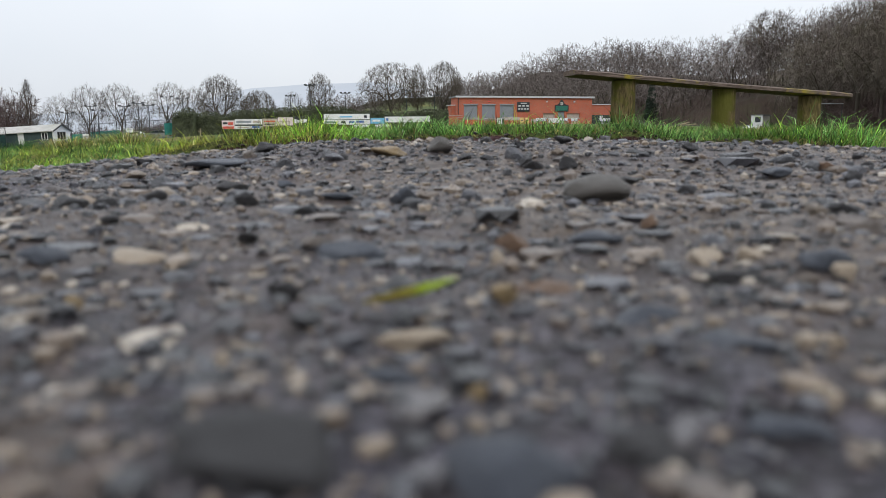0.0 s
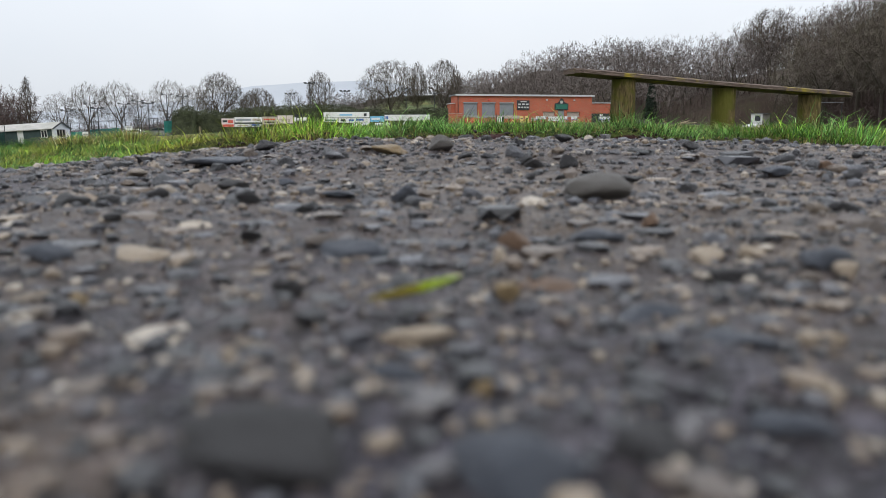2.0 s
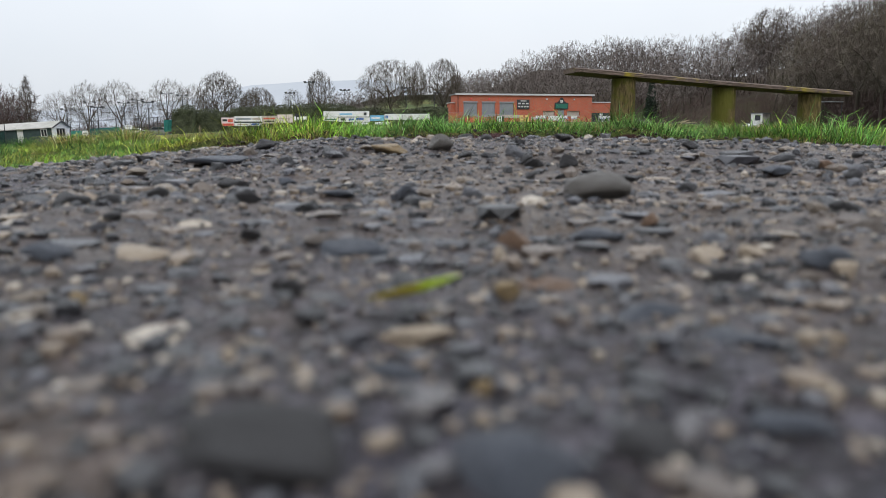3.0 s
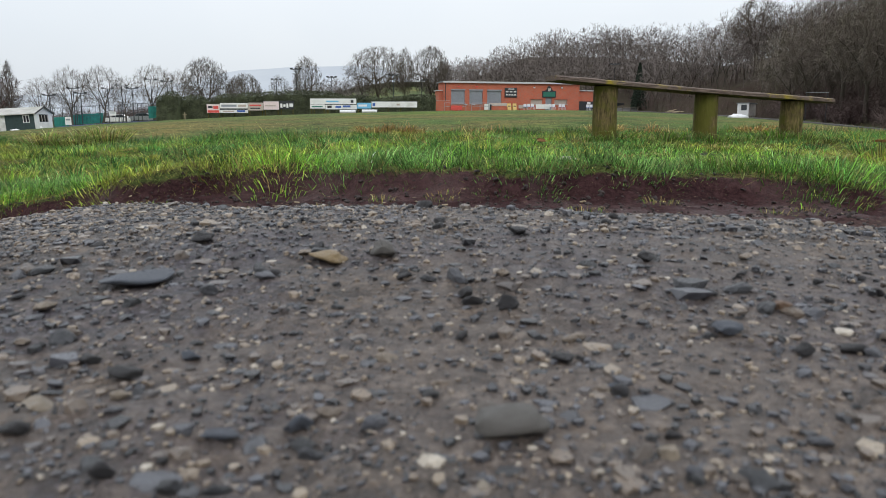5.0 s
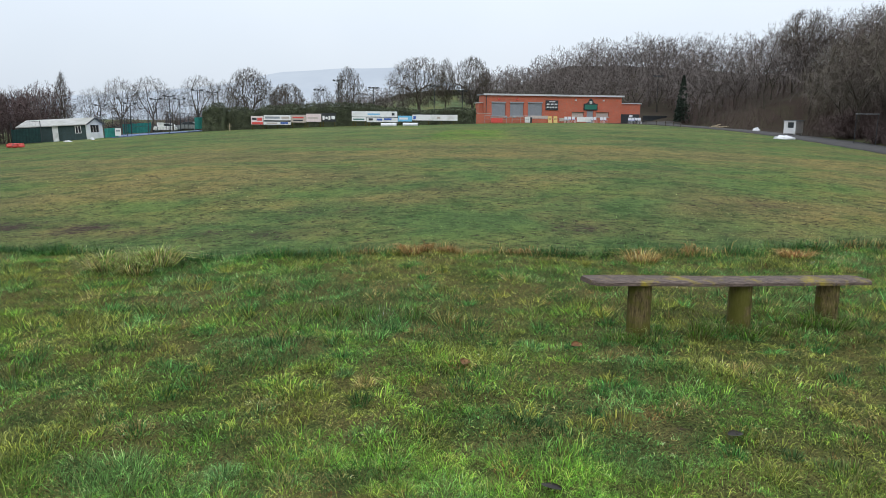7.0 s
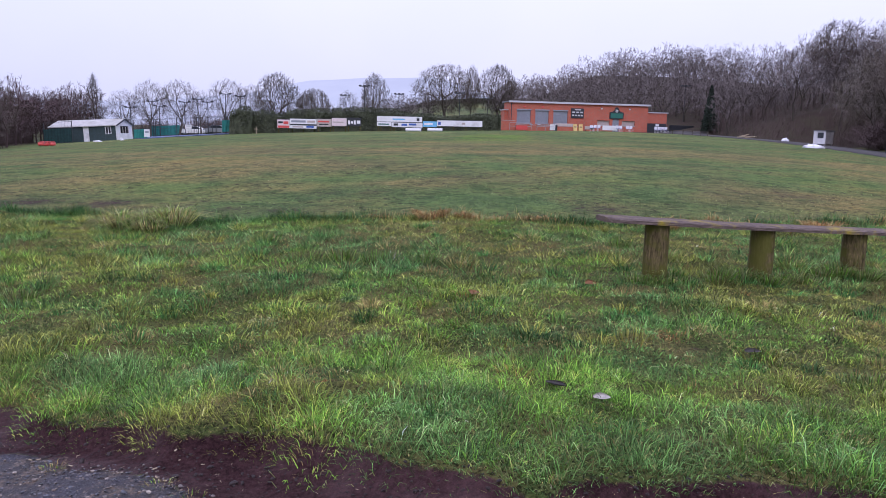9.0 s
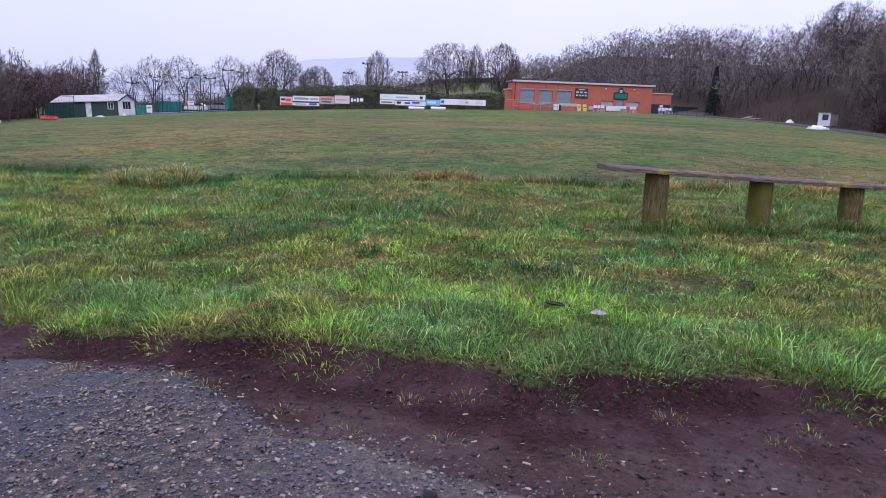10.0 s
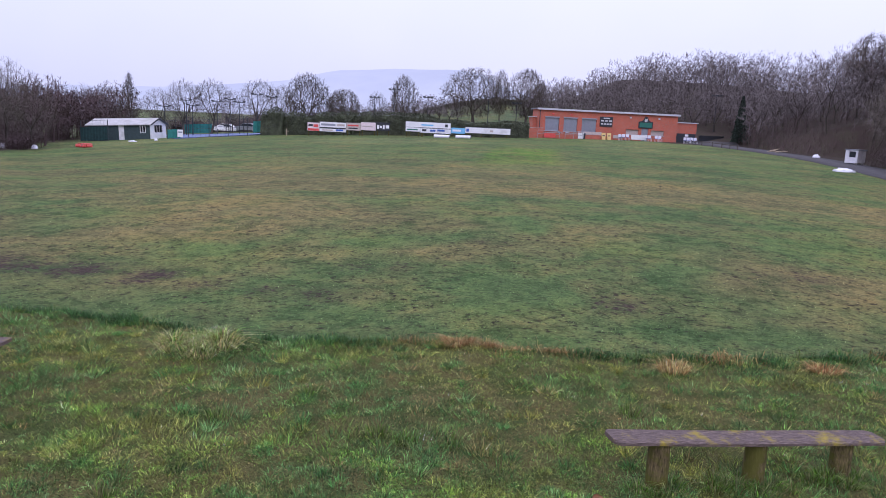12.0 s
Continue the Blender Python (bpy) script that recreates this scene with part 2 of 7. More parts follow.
def ground_material():
    """One sheet: gravel and mud of the track, soil of the verge, mown field, leaf litter under the woods."""
    m, t, b = material("ground")
    zone = t.nodes.new("ShaderNodeAttribute")
    zone.attribute_name = "zone"
    split = t.nodes.new("ShaderNodeSeparateColor")
    t.links.new(zone.outputs["Color"], split.inputs["Color"])
    grit = noise_node(t, 160, 4, 0.7)
    mid = noise_node(t, 22, 5, 0.65)
    wide = noise_node(t, 2.2, 5, 0.6)
    broad = noise_node(t, 0.16, 6, 0.62)
    patch = noise_node(t, 0.55, 6, 0.7)
    speck = noise_node(t, 5.5, 6, 0.75)
    fine = noise_node(t, 60, 5, 0.75)
    gravel = mix(t, 0.5, ramp(t, grit, [(0.36, (0.005, 0.0045, 0.005)), (0.52, (0.026, 0.022, 0.020)), (0.66, (0.115, 0.090, 0.072))]),
                 ramp(t, fine, [(0.38, (0.005, 0.004, 0.004)), (0.62, (0.066, 0.050, 0.042))]))
    sand = noise_node(t, 26, 4, 0.6)
    gravel = mix(t, ramp(t, sand, [(0.48, (0, 0, 0)), (0.60, (0.85, 0.85, 0.85))]), gravel, ramp(t, grit, [(0.38, (0.042, 0.027, 0.019)), (0.62, (0.200, 0.140, 0.092))]))
    gravel = mix(t, ramp(t, wide, [(0.42, (0.8, 0.8, 0.8)), (0.54, (0, 0, 0))]), gravel, ramp(t, grit, [(0.38, (0.004, 0.0035, 0.008)), (0.52, (0.017, 0.0155, 0.030)), (0.66, (0.150, 0.142, 0.182))]))
    # the trodden middle of the track is bound with pale brown fines
    fines = t.nodes.new("ShaderNodeAttribute")
    fines.attribute_name = "fines"
    bound = calc(t, "MULTIPLY", fines.outputs["Fac"], ramp(t, mid, [(0.32, (0.35, 0.35, 0.35)), (0.56, (1, 1, 1))]))
    gravel = mix(t, bound, gravel, ramp(t, fine, [(0.36, (0.060, 0.047, 0.040)), (0.52, (0.135, 0.108, 0.092)), (0.66, (0.230, 0.185, 0.152))]))
    mud = mix(t, 0.5, ramp(t, fine, [(0.40, (0.010, 0.005, 0.005)), (0.60, (0.078, 0.038, 0.038))]),
              ramp(t, wide, [(0.40, (0.024, 0.010, 0.0115)), (0.62, (0.090, 0.046, 0.046))]))
    mud = mix(t, ramp(t, grit, [(0.60, (0, 0, 0)), (0.70, (0.45, 0.45, 0.45))]), mud, (0.13, 0.095, 0.060))
    # smooth washed silt between the gravel and the dark mud
    silt = t.nodes.new("ShaderNodeAttribute")
    silt.attribute_name = "silt"
    mud = mix(t, calc(t, "MULTIPLY", silt.outputs["Fac"], ramp(t, mid, [(0.30, (0.55, 0.55, 0.55)), (0.55, (1, 1, 1))])), mud, ramp(t, fine, [(0.35, (0.056, 0.034, 0.031)), (0.65, (0.115, 0.076, 0.066))]))
    soil = mix(t, ramp(t, wide, [(0.42, (0, 0, 0)), (0.58, (1, 1, 1))]), (0.072, 0.095, 0.026), (0.128, 0.116, 0.040))
    soil = mix(t, ramp(t, fine, [(0.42, (0.85, 0.85, 0.85)), (0.52, (0, 0, 0))]), soil, (0.010, 0.010, 0.006))
    soil = mix(t, ramp(t, fine, [(0.56, (0, 0, 0)), (0.66, (0.6, 0.6, 0.6))]), soil, (0.12, 0.10, 0.045))
    # mown field: green, worn straw patches, scuffed specks that gather in the worn parts
    worn = t.nodes.new("ShaderNodeAttribute")
    worn.attribute_name = "tint"
    scuffs = noise_node(t, 7.0, 5, 0.70)
    tufts = noise_node(t, 17.0, 6, 0.82)
    gather = noise_node(t, 0.42, 5, 0.62)
    mown = mix(t, ramp(t, gather, [(0.44, (0, 0, 0)), (0.62, (0.55, 0.55, 0.55))]), worn.outputs["Color"], (0.185, 0.155, 0.062))
    mown = mix(t, ramp(t, patch, [(0.36, (0.55, 0.55, 0.55)), (0.50, (0, 0, 0))]), mown, (0.058, 0.108, 0.032))
    mown = mix(t, 0.8, mown, ramp(t, tufts, [(0.36, (0.30, 0.30, 0.32)), (0.50, (0.95, 0.95, 0.95)), (0.64, (1.6, 1.55, 1.45))]), "MULTIPLY")
    mown = mix(t, 0.75, mown, ramp(t, wide, [(0.36, (0.62, 0.66, 0.66)), (0.50, (1, 1, 1)), (0.64, (1.28, 1.2, 1.1))]), "MULTIPLY")
    mown = mix(t, 0.8, mown, ramp(t, broad, [(0.38, (0.70, 0.76, 0.80)), (0.50, (1, 1, 1)), (0.62, (1.25, 1.12, 0.98))]), "MULTIPLY")
    dark = calc(t, "MULTIPLY", ramp(t, scuffs, [(0.38, (1, 1, 1)), (0.47, (0, 0, 0))]), ramp(t, gather, [(0.36, (0.42, 0.42, 0.42)), (0.58, (1, 1, 1))]))
    mown = mix(t, dark, mown, (0.022, 0.021, 0.014))
    mown = mix(t, ramp(t, scuffs, [(0.58, (0, 0, 0)), (0.72, (0.55, 0.55, 0.55))]), mown, (0.165, 0.185, 0.075))
    kept = calc(t, "ADD", worn.outputs["Alpha"], calc(t, "MULTIPLY", calc(t, "SUBTRACT", scuffs, 0.5), 2.4))
    mown = mix(t, ramp(t, kept, [(0.35, (0.12, 0.12, 0.12)), (0.75, (1, 1, 1))]), ramp(t, mid, [(0.38, (0.022, 0.013, 0.014)), (0.62, (0.095, 0.062, 0.054))]), mown)
    litter = mix(t, ramp(t, patch, [(0.4, (0, 0, 0)), (0.65, (1, 1, 1))]), (0.056, 0.042, 0.034), (0.062, 0.055, 0.036))
    c = soil
    for channel, colour in (("Red", gravel), ("Green", mud), ("Blue", mown)):
        edge = calc(t, "ADD", split.outputs[channel], calc(t, "MULTIPLY", calc(t, "SUBTRACT", mid, 0.5), 0.8))
        c = mix(t, ramp(t, edge, [(0.40, (0, 0, 0)), (0.60, (1, 1, 1))]), c, colour)
    c = mix(t, zone.outputs["Alpha"], litter, c)
    t.links.new(c, b.inputs["Base Color"])
    wet = mix(t, ramp(t, split.outputs["Green"], [(0.4, (0, 0, 0)), (0.7, (1, 1, 1))]), (0.9, 0.9, 0.9), ramp(t, wide, [(0.46, (0.8, 0.8, 0.8)), (0.60, (0.42, 0.42, 0.42))]))
    wet = mix(t, split.outputs["Red"], wet, (0.47, 0.47, 0.47))
    t.links.new(wet, b.inputs["Roughness"])
    damp = mix(t, split.outputs["Green"], (0.04, 0.04, 0.04), ramp(t, wide, [(0.46, (0.04, 0.04, 0.04)), (0.62, (0.15, 0.15, 0.15))]))
    gloss = mix(t, split.outputs["Red"], damp, (0.30, 0.30, 0.30))
    t.links.new(gloss, b.inputs["Specular IOR Level"])
    bump(t, b, calc(t, "ADD", calc(t, "MULTIPLY", grit, 0.35), calc(t, "ADD", mid, calc(t, "MULTIPLY", fine, 0.7))), 0.8, 0.022)
    return m


def stone_material(island, pale=False):
    m, t, b = material("limestone_chippings" if pale else "gravel_stone" if island else "stone")
    r = random_of(t, island)
    if pale:
        r = calc(t, "ADD", calc(t, "MULTIPLY", r, 0.55), 0.45)
    base = ramp(t, r, [(0.0, (0.005, 0.005, 0.007)), (0.26, (0.016, 0.016, 0.021)), (0.52, (0.085, 0.087, 0.104)), (0.64, (0.115, 0.088, 0.070)), (0.84, (0.185, 0.136, 0.096)), (0.95, (0.30, 0.235, 0.165)), (1.0, (0.50, 0.44, 0.36))])
    g = noise_node(t, 180, 5, 0.7)
    c = mix(t, 0.55, base, ramp(t, g, [(0.3, (0.25, 0.25, 0.25)), (0.7, (1, 1, 1))]), "MULTIPLY")
    t.links.new(c, b.inputs["Base Color"])
    t.links.new(ramp(t, g, [(0.35, (0.24, 0.24, 0.24)), (0.65, (0.48, 0.48, 0.48))]), b.inputs["Roughness"])
    b.inputs["Specular IOR Level"].default_value = 0.9
    bump(t, b, g, 0.7, 0.003)
    return m


def blade_material():
    m, t, b = material("grass_blade")
    tint = t.nodes.new("ShaderNodeAttribute")
    tint.attribute_name = "tint"
    t.links.new(tint.outputs["Color"], b.inputs["Base Color"])
    b.inputs["Roughness"].default_value = 0.5
    b.inputs["Specular IOR Level"].default_value = 0.10
    through_light = t.nodes.new("ShaderNodeBsdfTranslucent")
    t.links.new(tint.outputs["Color"], through_light.inputs["Color"])
    blend = t.nodes.new("ShaderNodeMixShader")
    blend.inputs[0].default_value = 0.22
    t.links.new(b.outputs[0], blend.inputs[1])
    t.links.new(through_light.outputs[0], blend.inputs[2])
    t.links.new(blend.outputs[0], t.nodes["Material Output"].inputs["Surface"])
    return m


def bark_material(name, a, b_col, mossy=0.3):
    m, t, b = material(name)
    c = mix(t, random_of(t), a, b_col)
    c = mix(t, calc(t, "MULTIPLY", ramp(t, noise_node(t, 1.2), [(0.4, (0, 0, 0)), (0.7, (1, 1, 1))]), mossy), c, (0.07, 0.085, 0.035))
    t.links.new(c, b.inputs["Base Color"])
    b.inputs["Roughness"].default_value = 0.9
    b.inputs["Specular IOR Level"].default_value = 0.08
    return m


def brick_material():
    m, t, b = material("red_brick")
    tex = t.nodes.new("ShaderNodeTexBrick")
    tex.inputs["Scale"].default_value = 1.0
    tex.inputs["Brick Width"].default_value = 0.225
    tex.inputs["Row Height"].default_value = 0.075
    tex.inputs["Mortar Size"].default_value = 0.008
    tex.inputs["Color1"].default_value = (0.56, 0.125, 0.062, 1)
    tex.inputs["Color2"].default_value = (0.47, 0.105, 0.056, 1)
    tex.inputs["Mortar"].default_value = (0.30, 0.20, 0.15, 1)
    c = t.nodes.new("ShaderNodeTexCoord")
    sp = t.nodes.new("ShaderNodeSeparateXYZ")
    co = t.nodes.new("ShaderNodeCombineXYZ")
    t.links.new(c.outputs["Object"], sp.inputs[0])
    t.links.new(calc(t, "ADD", sp.outputs["X"], sp.outputs["Y"]), co.inputs["X"])
    t.links.new(sp.outputs["Z"], co.inputs["Y"])
    t.links.new(co.outputs[0], tex.inputs["Vector"])
    col = mix(t, 0.35, tex.outputs["Color"], ramp(t, noise_node(t, 0.7, 6), [(0.3, (0.62, 0.60, 0.60)), (0.7, (1, 1, 1))]), "MULTIPLY")
    t.links.new(col, b.inputs["Base Color"])
    b.inputs["Roughness"].default_value = 0.85
    return m


def wood_material(name, a, c_moss, moss, stretch, blotch=6.5):
    """Weathered timber with grain along one axis, algae and lichen."""
    m, t, b = material(name)
    c = t.nodes.new("ShaderNodeTexCoord")
    mp = t.nodes.new("ShaderNodeMapping")
    mp.inputs["Scale"].default_value = stretch
    t.links.new(c.outputs["Object"], mp.inputs["Vector"])
    grain = noise_node(t, 12, 6, 0.7, mp.outputs["Vector"])
    col = ramp(t, grain, [(0.32, tuple(v * 0.25 for v in a)), (0.5, a), (0.68, tuple(min(1, v * 2.1) for v in a))])
    col = mix(t, ramp(t, noise_node(t, blotch, 6, 0.72), [(moss, (0, 0, 0)), (moss + 0.14, (0.85, 0.85, 0.85))]), col, c_moss)
    t.links.new(col, b.inputs["Base Color"])
    b.inputs["Roughness"].default_value = 0.8
    b.inputs["Specular IOR Level"].default_value = 0.15
    bump(t, b, grain, 0.6, 0.006)
    return m


M_GROUND = ground_material()
M_STONE = stone_material(False)
M_GRIT = stone_material(True)
M_PALE_GRIT = stone_material(True, True)
M_BLADE = blade_material()
M_BARK = bark_material("bark", (0.092, 0.076, 0.066), (0.125, 0.105, 0.088))
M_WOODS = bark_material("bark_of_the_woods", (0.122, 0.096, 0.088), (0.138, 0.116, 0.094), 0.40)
# distance haze is painted into this bark: paler and bluer than the near woods
M_HAZED_WOODS = bark_material("far_bark_with_haze", (0.168, 0.138, 0.136), (0.178, 0.152, 0.140), 0.25)
M_TRUNK = bark_material("dark_trunk_bark", (0.066, 0.055, 0.048), (0.085, 0.072, 0.060), 0.3)
M_SCRUB = bark_material("scrub_twigs", (0.104, 0.070, 0.070), (0.122, 0.090, 0.080), 0.2)
M_BRICK = brick_material()
M_SEAT = wood_material("seat_timber", (0.112, 0.084, 0.070), (0.30, 0.235, 0.022), 0.525, (1, 12, 12), 4.2)
M_POST = wood_material("post_timber", (0.105, 0.080, 0.036), (0.088, 0.090, 0.014), 0.42, (5, 5, 0.9))
M_WHITE = plain("white_paint", (0.74, 0.74, 0.73), 0.5, vary=0.06, scale=3, dirt=(0.45, 0.44, 0.40))
M_GREY = plain("grey_steel_shutter", (0.27, 0.29, 0.32), 0.45, 0.2, 0.1, 4)
M_DARK = plain("dark_paint", (0.025, 0.028, 0.032), 0.5, vary=0.3)
M_GREEN = plain("dark_green_boards", (0.035, 0.060, 0.060), 0.7, vary=0.2, scale=3)
M_TEAL = plain("green_windbreak_mesh", (0.025, 0.20, 0.17), 0.8, vary=0.2, scale=2)
M_NET = plain("dark_green_netting", (0.008, 0.034, 0.032), 0.9, vary=0.3, scale=3)
M_FELT = plain("pale_roof_felt", (0.42, 0.41, 0.38), 0.85, vary=0.15, scale=2, dirt=(0.25, 0.25, 0.20))
M_ROOF = plain("grey_roof_sheet", (0.20, 0.21, 0.22), 0.7, vary=0.15, scale=1)
M_FASCIA = plain("pale_fascia", (0.50, 0.50, 0.50), 0.6, vary=0.1)
M_RED = plain("red_paint", (0.62, 0.075, 0.06), 0.5, vary=0.15)
M_BLUE = plain("blue_paint", (0.045, 0.11, 0.38), 0.5, vary=0.15)
M_CYAN = plain("light_blue_paint", (0.16, 0.45, 0.68), 0.5, vary=0.1)
M_TAN = plain("faded_tan_board", (0.44, 0.38, 0.33), 0.7, vary=0.15)
M_PINK = plain("faded_pink_board", (0.68, 0.57, 0.56), 0.7, vary=0.1)
M_YELLOW = plain("yellow_board", (0.60, 0.42, 0.14), 0.6, vary=0.1)
M_STEEL = plain("galvanised_steel", (0.33, 0.34, 0.35), 0.4, 0.7, 0.15)
M_ROAD = plain("worn_tarmac", (0.052, 0.047, 0.044), 0.9, vary=0.3, scale=1.5, bumps=0.3, dirt=(0.045, 0.038, 0.03))
M_CONCRETE = plain("concrete", (0.38, 0.36, 0.34), 0.85, vary=0.2, scale=1.5)
M_COURT = plain("blue_court", (0.13, 0.17, 0.30), 0.8, vary=0.12, scale=1)
M_HEDGE = plain("hedge_leaf", (0.068, 0.080, 0.040), 0.7, vary=0.5, scale=1.2)
M_CONIFER = plain("conifer_needles", (0.020, 0.034, 0.020), 0.8, vary=0.4, scale=2)
M_SHEET = plain("white_tarpaulin", (0.72, 0.72, 0.74), 0.5, vary=0.08, scale=4, bumps=0.2)
M_GLASS = plain("dark_window_glass", (0.03, 0.035, 0.04), 0.08, vary=0.1)
M_SIGN = plain("club_sign_green", (0.02, 0.14, 0.10), 0.5, vary=0.1)


def two_tone_leaf():
    """A fallen leaf going from fresh green to olive along its length."""
    m, t, b = material("yellow_green_leaf")
    c = t.nodes.new("ShaderNodeTexCoord")
    sp = t.nodes.new("ShaderNodeSeparateXYZ")
    t.links.new(c.outputs["Object"], sp.inputs[0])
    along = calc(t, "ADD", calc(t, "MULTIPLY", sp.outputs["X"], 42.0), calc(t, "ADD", noise_node(t, 320, 4), -0.16))
    col = ramp(t, along, [(0.05, (0.34, 0.28, 0.05)), (0.40, (0.42, 0.40, 0.06)), (0.56, (0.50, 0.62, 0.08)), (0.95, (0.58, 0.70, 0.16))])
    t.links.new(col, b.inputs["Base Color"])
    b.inputs["Roughness"].default_value = 0.45
    return m


M_LEAF_FRESH = two_tone_leaf()
M_LEAF_DEAD = plain("dead_leaf", (0.30, 0.14, 0.06), 0.8, vary=0.35, scale=40)
M_LEAF_PALE = plain("bleached_leaf", (0.60, 0.55, 0.50), 0.7, vary=0.2, scale=40)
M_LEAF_WET = plain("wet_black_leaf", (0.060, 0.048, 0.045), 0.5, vary=0.4, scale=40)
M_CHIP = plain("pale_wood_chip", (0.36, 0.29, 0.19), 0.8, vary=0.4, scale=40)
M_CLOD = plain("mud_clod", (0.022, 0.012, 0.010), 0.7, vary=0.5, scale=70, bumps=0.4)


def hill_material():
    """Far hill behind kilometres of moist air: plain backdrop, haze painted as glow."""
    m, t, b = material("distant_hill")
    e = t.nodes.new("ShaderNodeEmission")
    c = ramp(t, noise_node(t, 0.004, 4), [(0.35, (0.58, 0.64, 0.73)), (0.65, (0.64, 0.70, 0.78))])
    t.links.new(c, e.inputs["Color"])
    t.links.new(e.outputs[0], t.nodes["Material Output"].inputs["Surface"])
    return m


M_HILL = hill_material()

# ---------------------------------------------------------------- the ground, one sheet to the horizon
def steps(*runs):
    """Coordinates from runs of (end, step), the step growing from the last one."""
    out = [runs[0][0]]
    for end, step in runs[1:]:
        n = max(1, int(round((end - out[-1]) / step)))
        out.extend(np.linspace(out[-1], end, n + 1)[1:])
    return np.array(out)


def build_ground():
    half = steps((0.0, 0), (0.42, 0.011), (1.6, 0.04), (4.0, 0.08), (10, 0.25), (30, 0.8), (80, 2.0), (300, 14), (1200, 100), (3200, 500))
    xs = np.concatenate([-half[:0:-1], half])
    ys = steps((-2000.0, 0), (-200, 300), (-20, 20), (-2, 1.0), (0.05, 0.12), (0.75, 0.011), (1.5, 0.02), (2.9, 0.035), (5, 0.09), (12, 0.14), (40, 0.7), (130, 1.5), (300, 9), (1000, 70), (3500, 400))
    gx, gy = np.meshgrid(xs, ys)
    x, y = gx.ravel(), gy.ravel()
    z = height(x, y)
    nx, ny = len(xs), len(ys)
    i = (np.arange(ny - 1)[:, None] * nx + np.arange(nx - 1)[None]).ravel()
    loops = np.stack([i, i + 1, i + nx + 1, i + nx], -1).ravel()
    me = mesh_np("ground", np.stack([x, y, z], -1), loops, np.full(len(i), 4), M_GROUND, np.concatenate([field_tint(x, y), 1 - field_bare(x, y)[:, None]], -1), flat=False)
    g, v, e = grass_edge(x), gravel_edge(x), verge_end(x)
    zone = np.zeros((len(x), 4), np.float32)
    zone[:, 0] = 1 - smooth(-0.05, 0.05, y - v)
    zone[:, 1] = smooth(-0.06, 0.06, y - v) * (1 - smooth(-0.03, 0.06, y - g))
    field = smooth(-0.1, 0.5, y - e)
    zone[:, 2] = field
    # bare scrapes on the near side of the field and in the verge
    for cx, cy, rx, ry, amount in ((-0.6, 2.95, 0.09, 0.07, 0.7), (0.33, 3.1, 0.07, 0.06, 0.6), (1.1, 3.9, 0.10, 0.08, 0.5)):
        zone[:, 1] = np.maximum(zone[:, 1], amount * np.exp(-((x - cx) / rx) ** 2 - ((y - cy) / ry) ** 2))
    wooded = np.maximum(smooth(6, 9, x - road_inner(y)) * smooth(5, 20, y), np.maximum(smooth(0, 6, -x - 57) * smooth(30, 50, y) * (1 - smooth(100, 110, y)), smooth(0.0, 4, -x - 47) * (1 - smooth(66, 72, y)) * smooth(30, 50, y)))
    wooded = np.maximum(wooded, np.maximum(smooth(118, 126, y) * smooth(0, 10, x), smooth(101, 105, y) * smooth(15.5, 18, x)))
    slope_grass = np.exp(-((y - 150) / 18) ** 2) * smooth(-40, -20, x) * (1 - smooth(4, 14, x))
    zone[:, 3] = 1 - wooded * (1 - slope_grass)
    middle = (y - v) / np.maximum(g - v, 0.05)
    washed = smooth(-0.1, 0.15, middle) * (1 - smooth(0.35, 0.62, middle)) * smooth(-1.0, -0.1, x) * (0.55 + 0.6 * vnoise(x, y * 2, 0.4, 41))
    trodden = np.exp(-((x - 0.25) / 0.62) ** 2) * smooth(0.02, 0.28, y) * (0.45 + 0.75 * vnoise(x, y, 0.28, 43))
    a = me.attributes.new("fines", "FLOAT", "POINT")
    a.data.foreach_set("value", np.clip(trodden, 0, 1).astype(np.float32))
    a = me.attributes.new("silt", "FLOAT", "POINT")
    a.data.foreach_set("value", np.clip(washed, 0, 1).astype(np.float32))
    a = me.attributes.new("zone", "FLOAT_COLOR", "POINT")
    a.data.foreach_set("color", zone.ravel())
    return tagged(new("ground", me), "gravel track, muddy edge, rough verge and mown playing field", "ground", kind="structure")


build_ground()


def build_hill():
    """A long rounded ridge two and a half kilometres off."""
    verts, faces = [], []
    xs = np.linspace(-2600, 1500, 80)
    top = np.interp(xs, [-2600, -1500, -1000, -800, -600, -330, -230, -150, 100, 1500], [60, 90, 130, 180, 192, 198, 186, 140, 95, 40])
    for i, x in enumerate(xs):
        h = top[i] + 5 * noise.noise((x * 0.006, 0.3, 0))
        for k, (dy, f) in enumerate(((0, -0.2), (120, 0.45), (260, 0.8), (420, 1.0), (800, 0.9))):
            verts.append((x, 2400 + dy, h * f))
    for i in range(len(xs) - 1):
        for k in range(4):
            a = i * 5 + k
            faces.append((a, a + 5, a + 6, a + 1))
    return tagged(new("backdrop", mesh_of("backdrop", verts, faces, M_HILL)), "far hill ridge backdrop, its pale haze painted as glow", "hill", kind="structure")


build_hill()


def build_road():
    """The service road along the field with its low kerb."""
    ys = np.linspace(18, 112, 95)
    verts, faces = [], []
    for y in ys:
        x0 = float(road_inner(y))
        wide = 7.6
        for dx, dz in ((0, -0.05), (0, 0.05), (wide / 2, 0.09), (wide, 0.05), (wide, -0.05)):
            verts.append((x0 + dx, y, gz(x0 + min(dx, 7.4), y) + dz))
    for i in range(len(ys) - 1):
        for k in range(4):
            a = i * 5 + k
            faces.append((a, a + 1, a + 6, a + 5))
    ob = tagged(new("road", mesh_of("road", verts, faces, M_ROAD)), "grey worn tarmac service road along the field", "road", kind="structure")
    return ob


build_road()


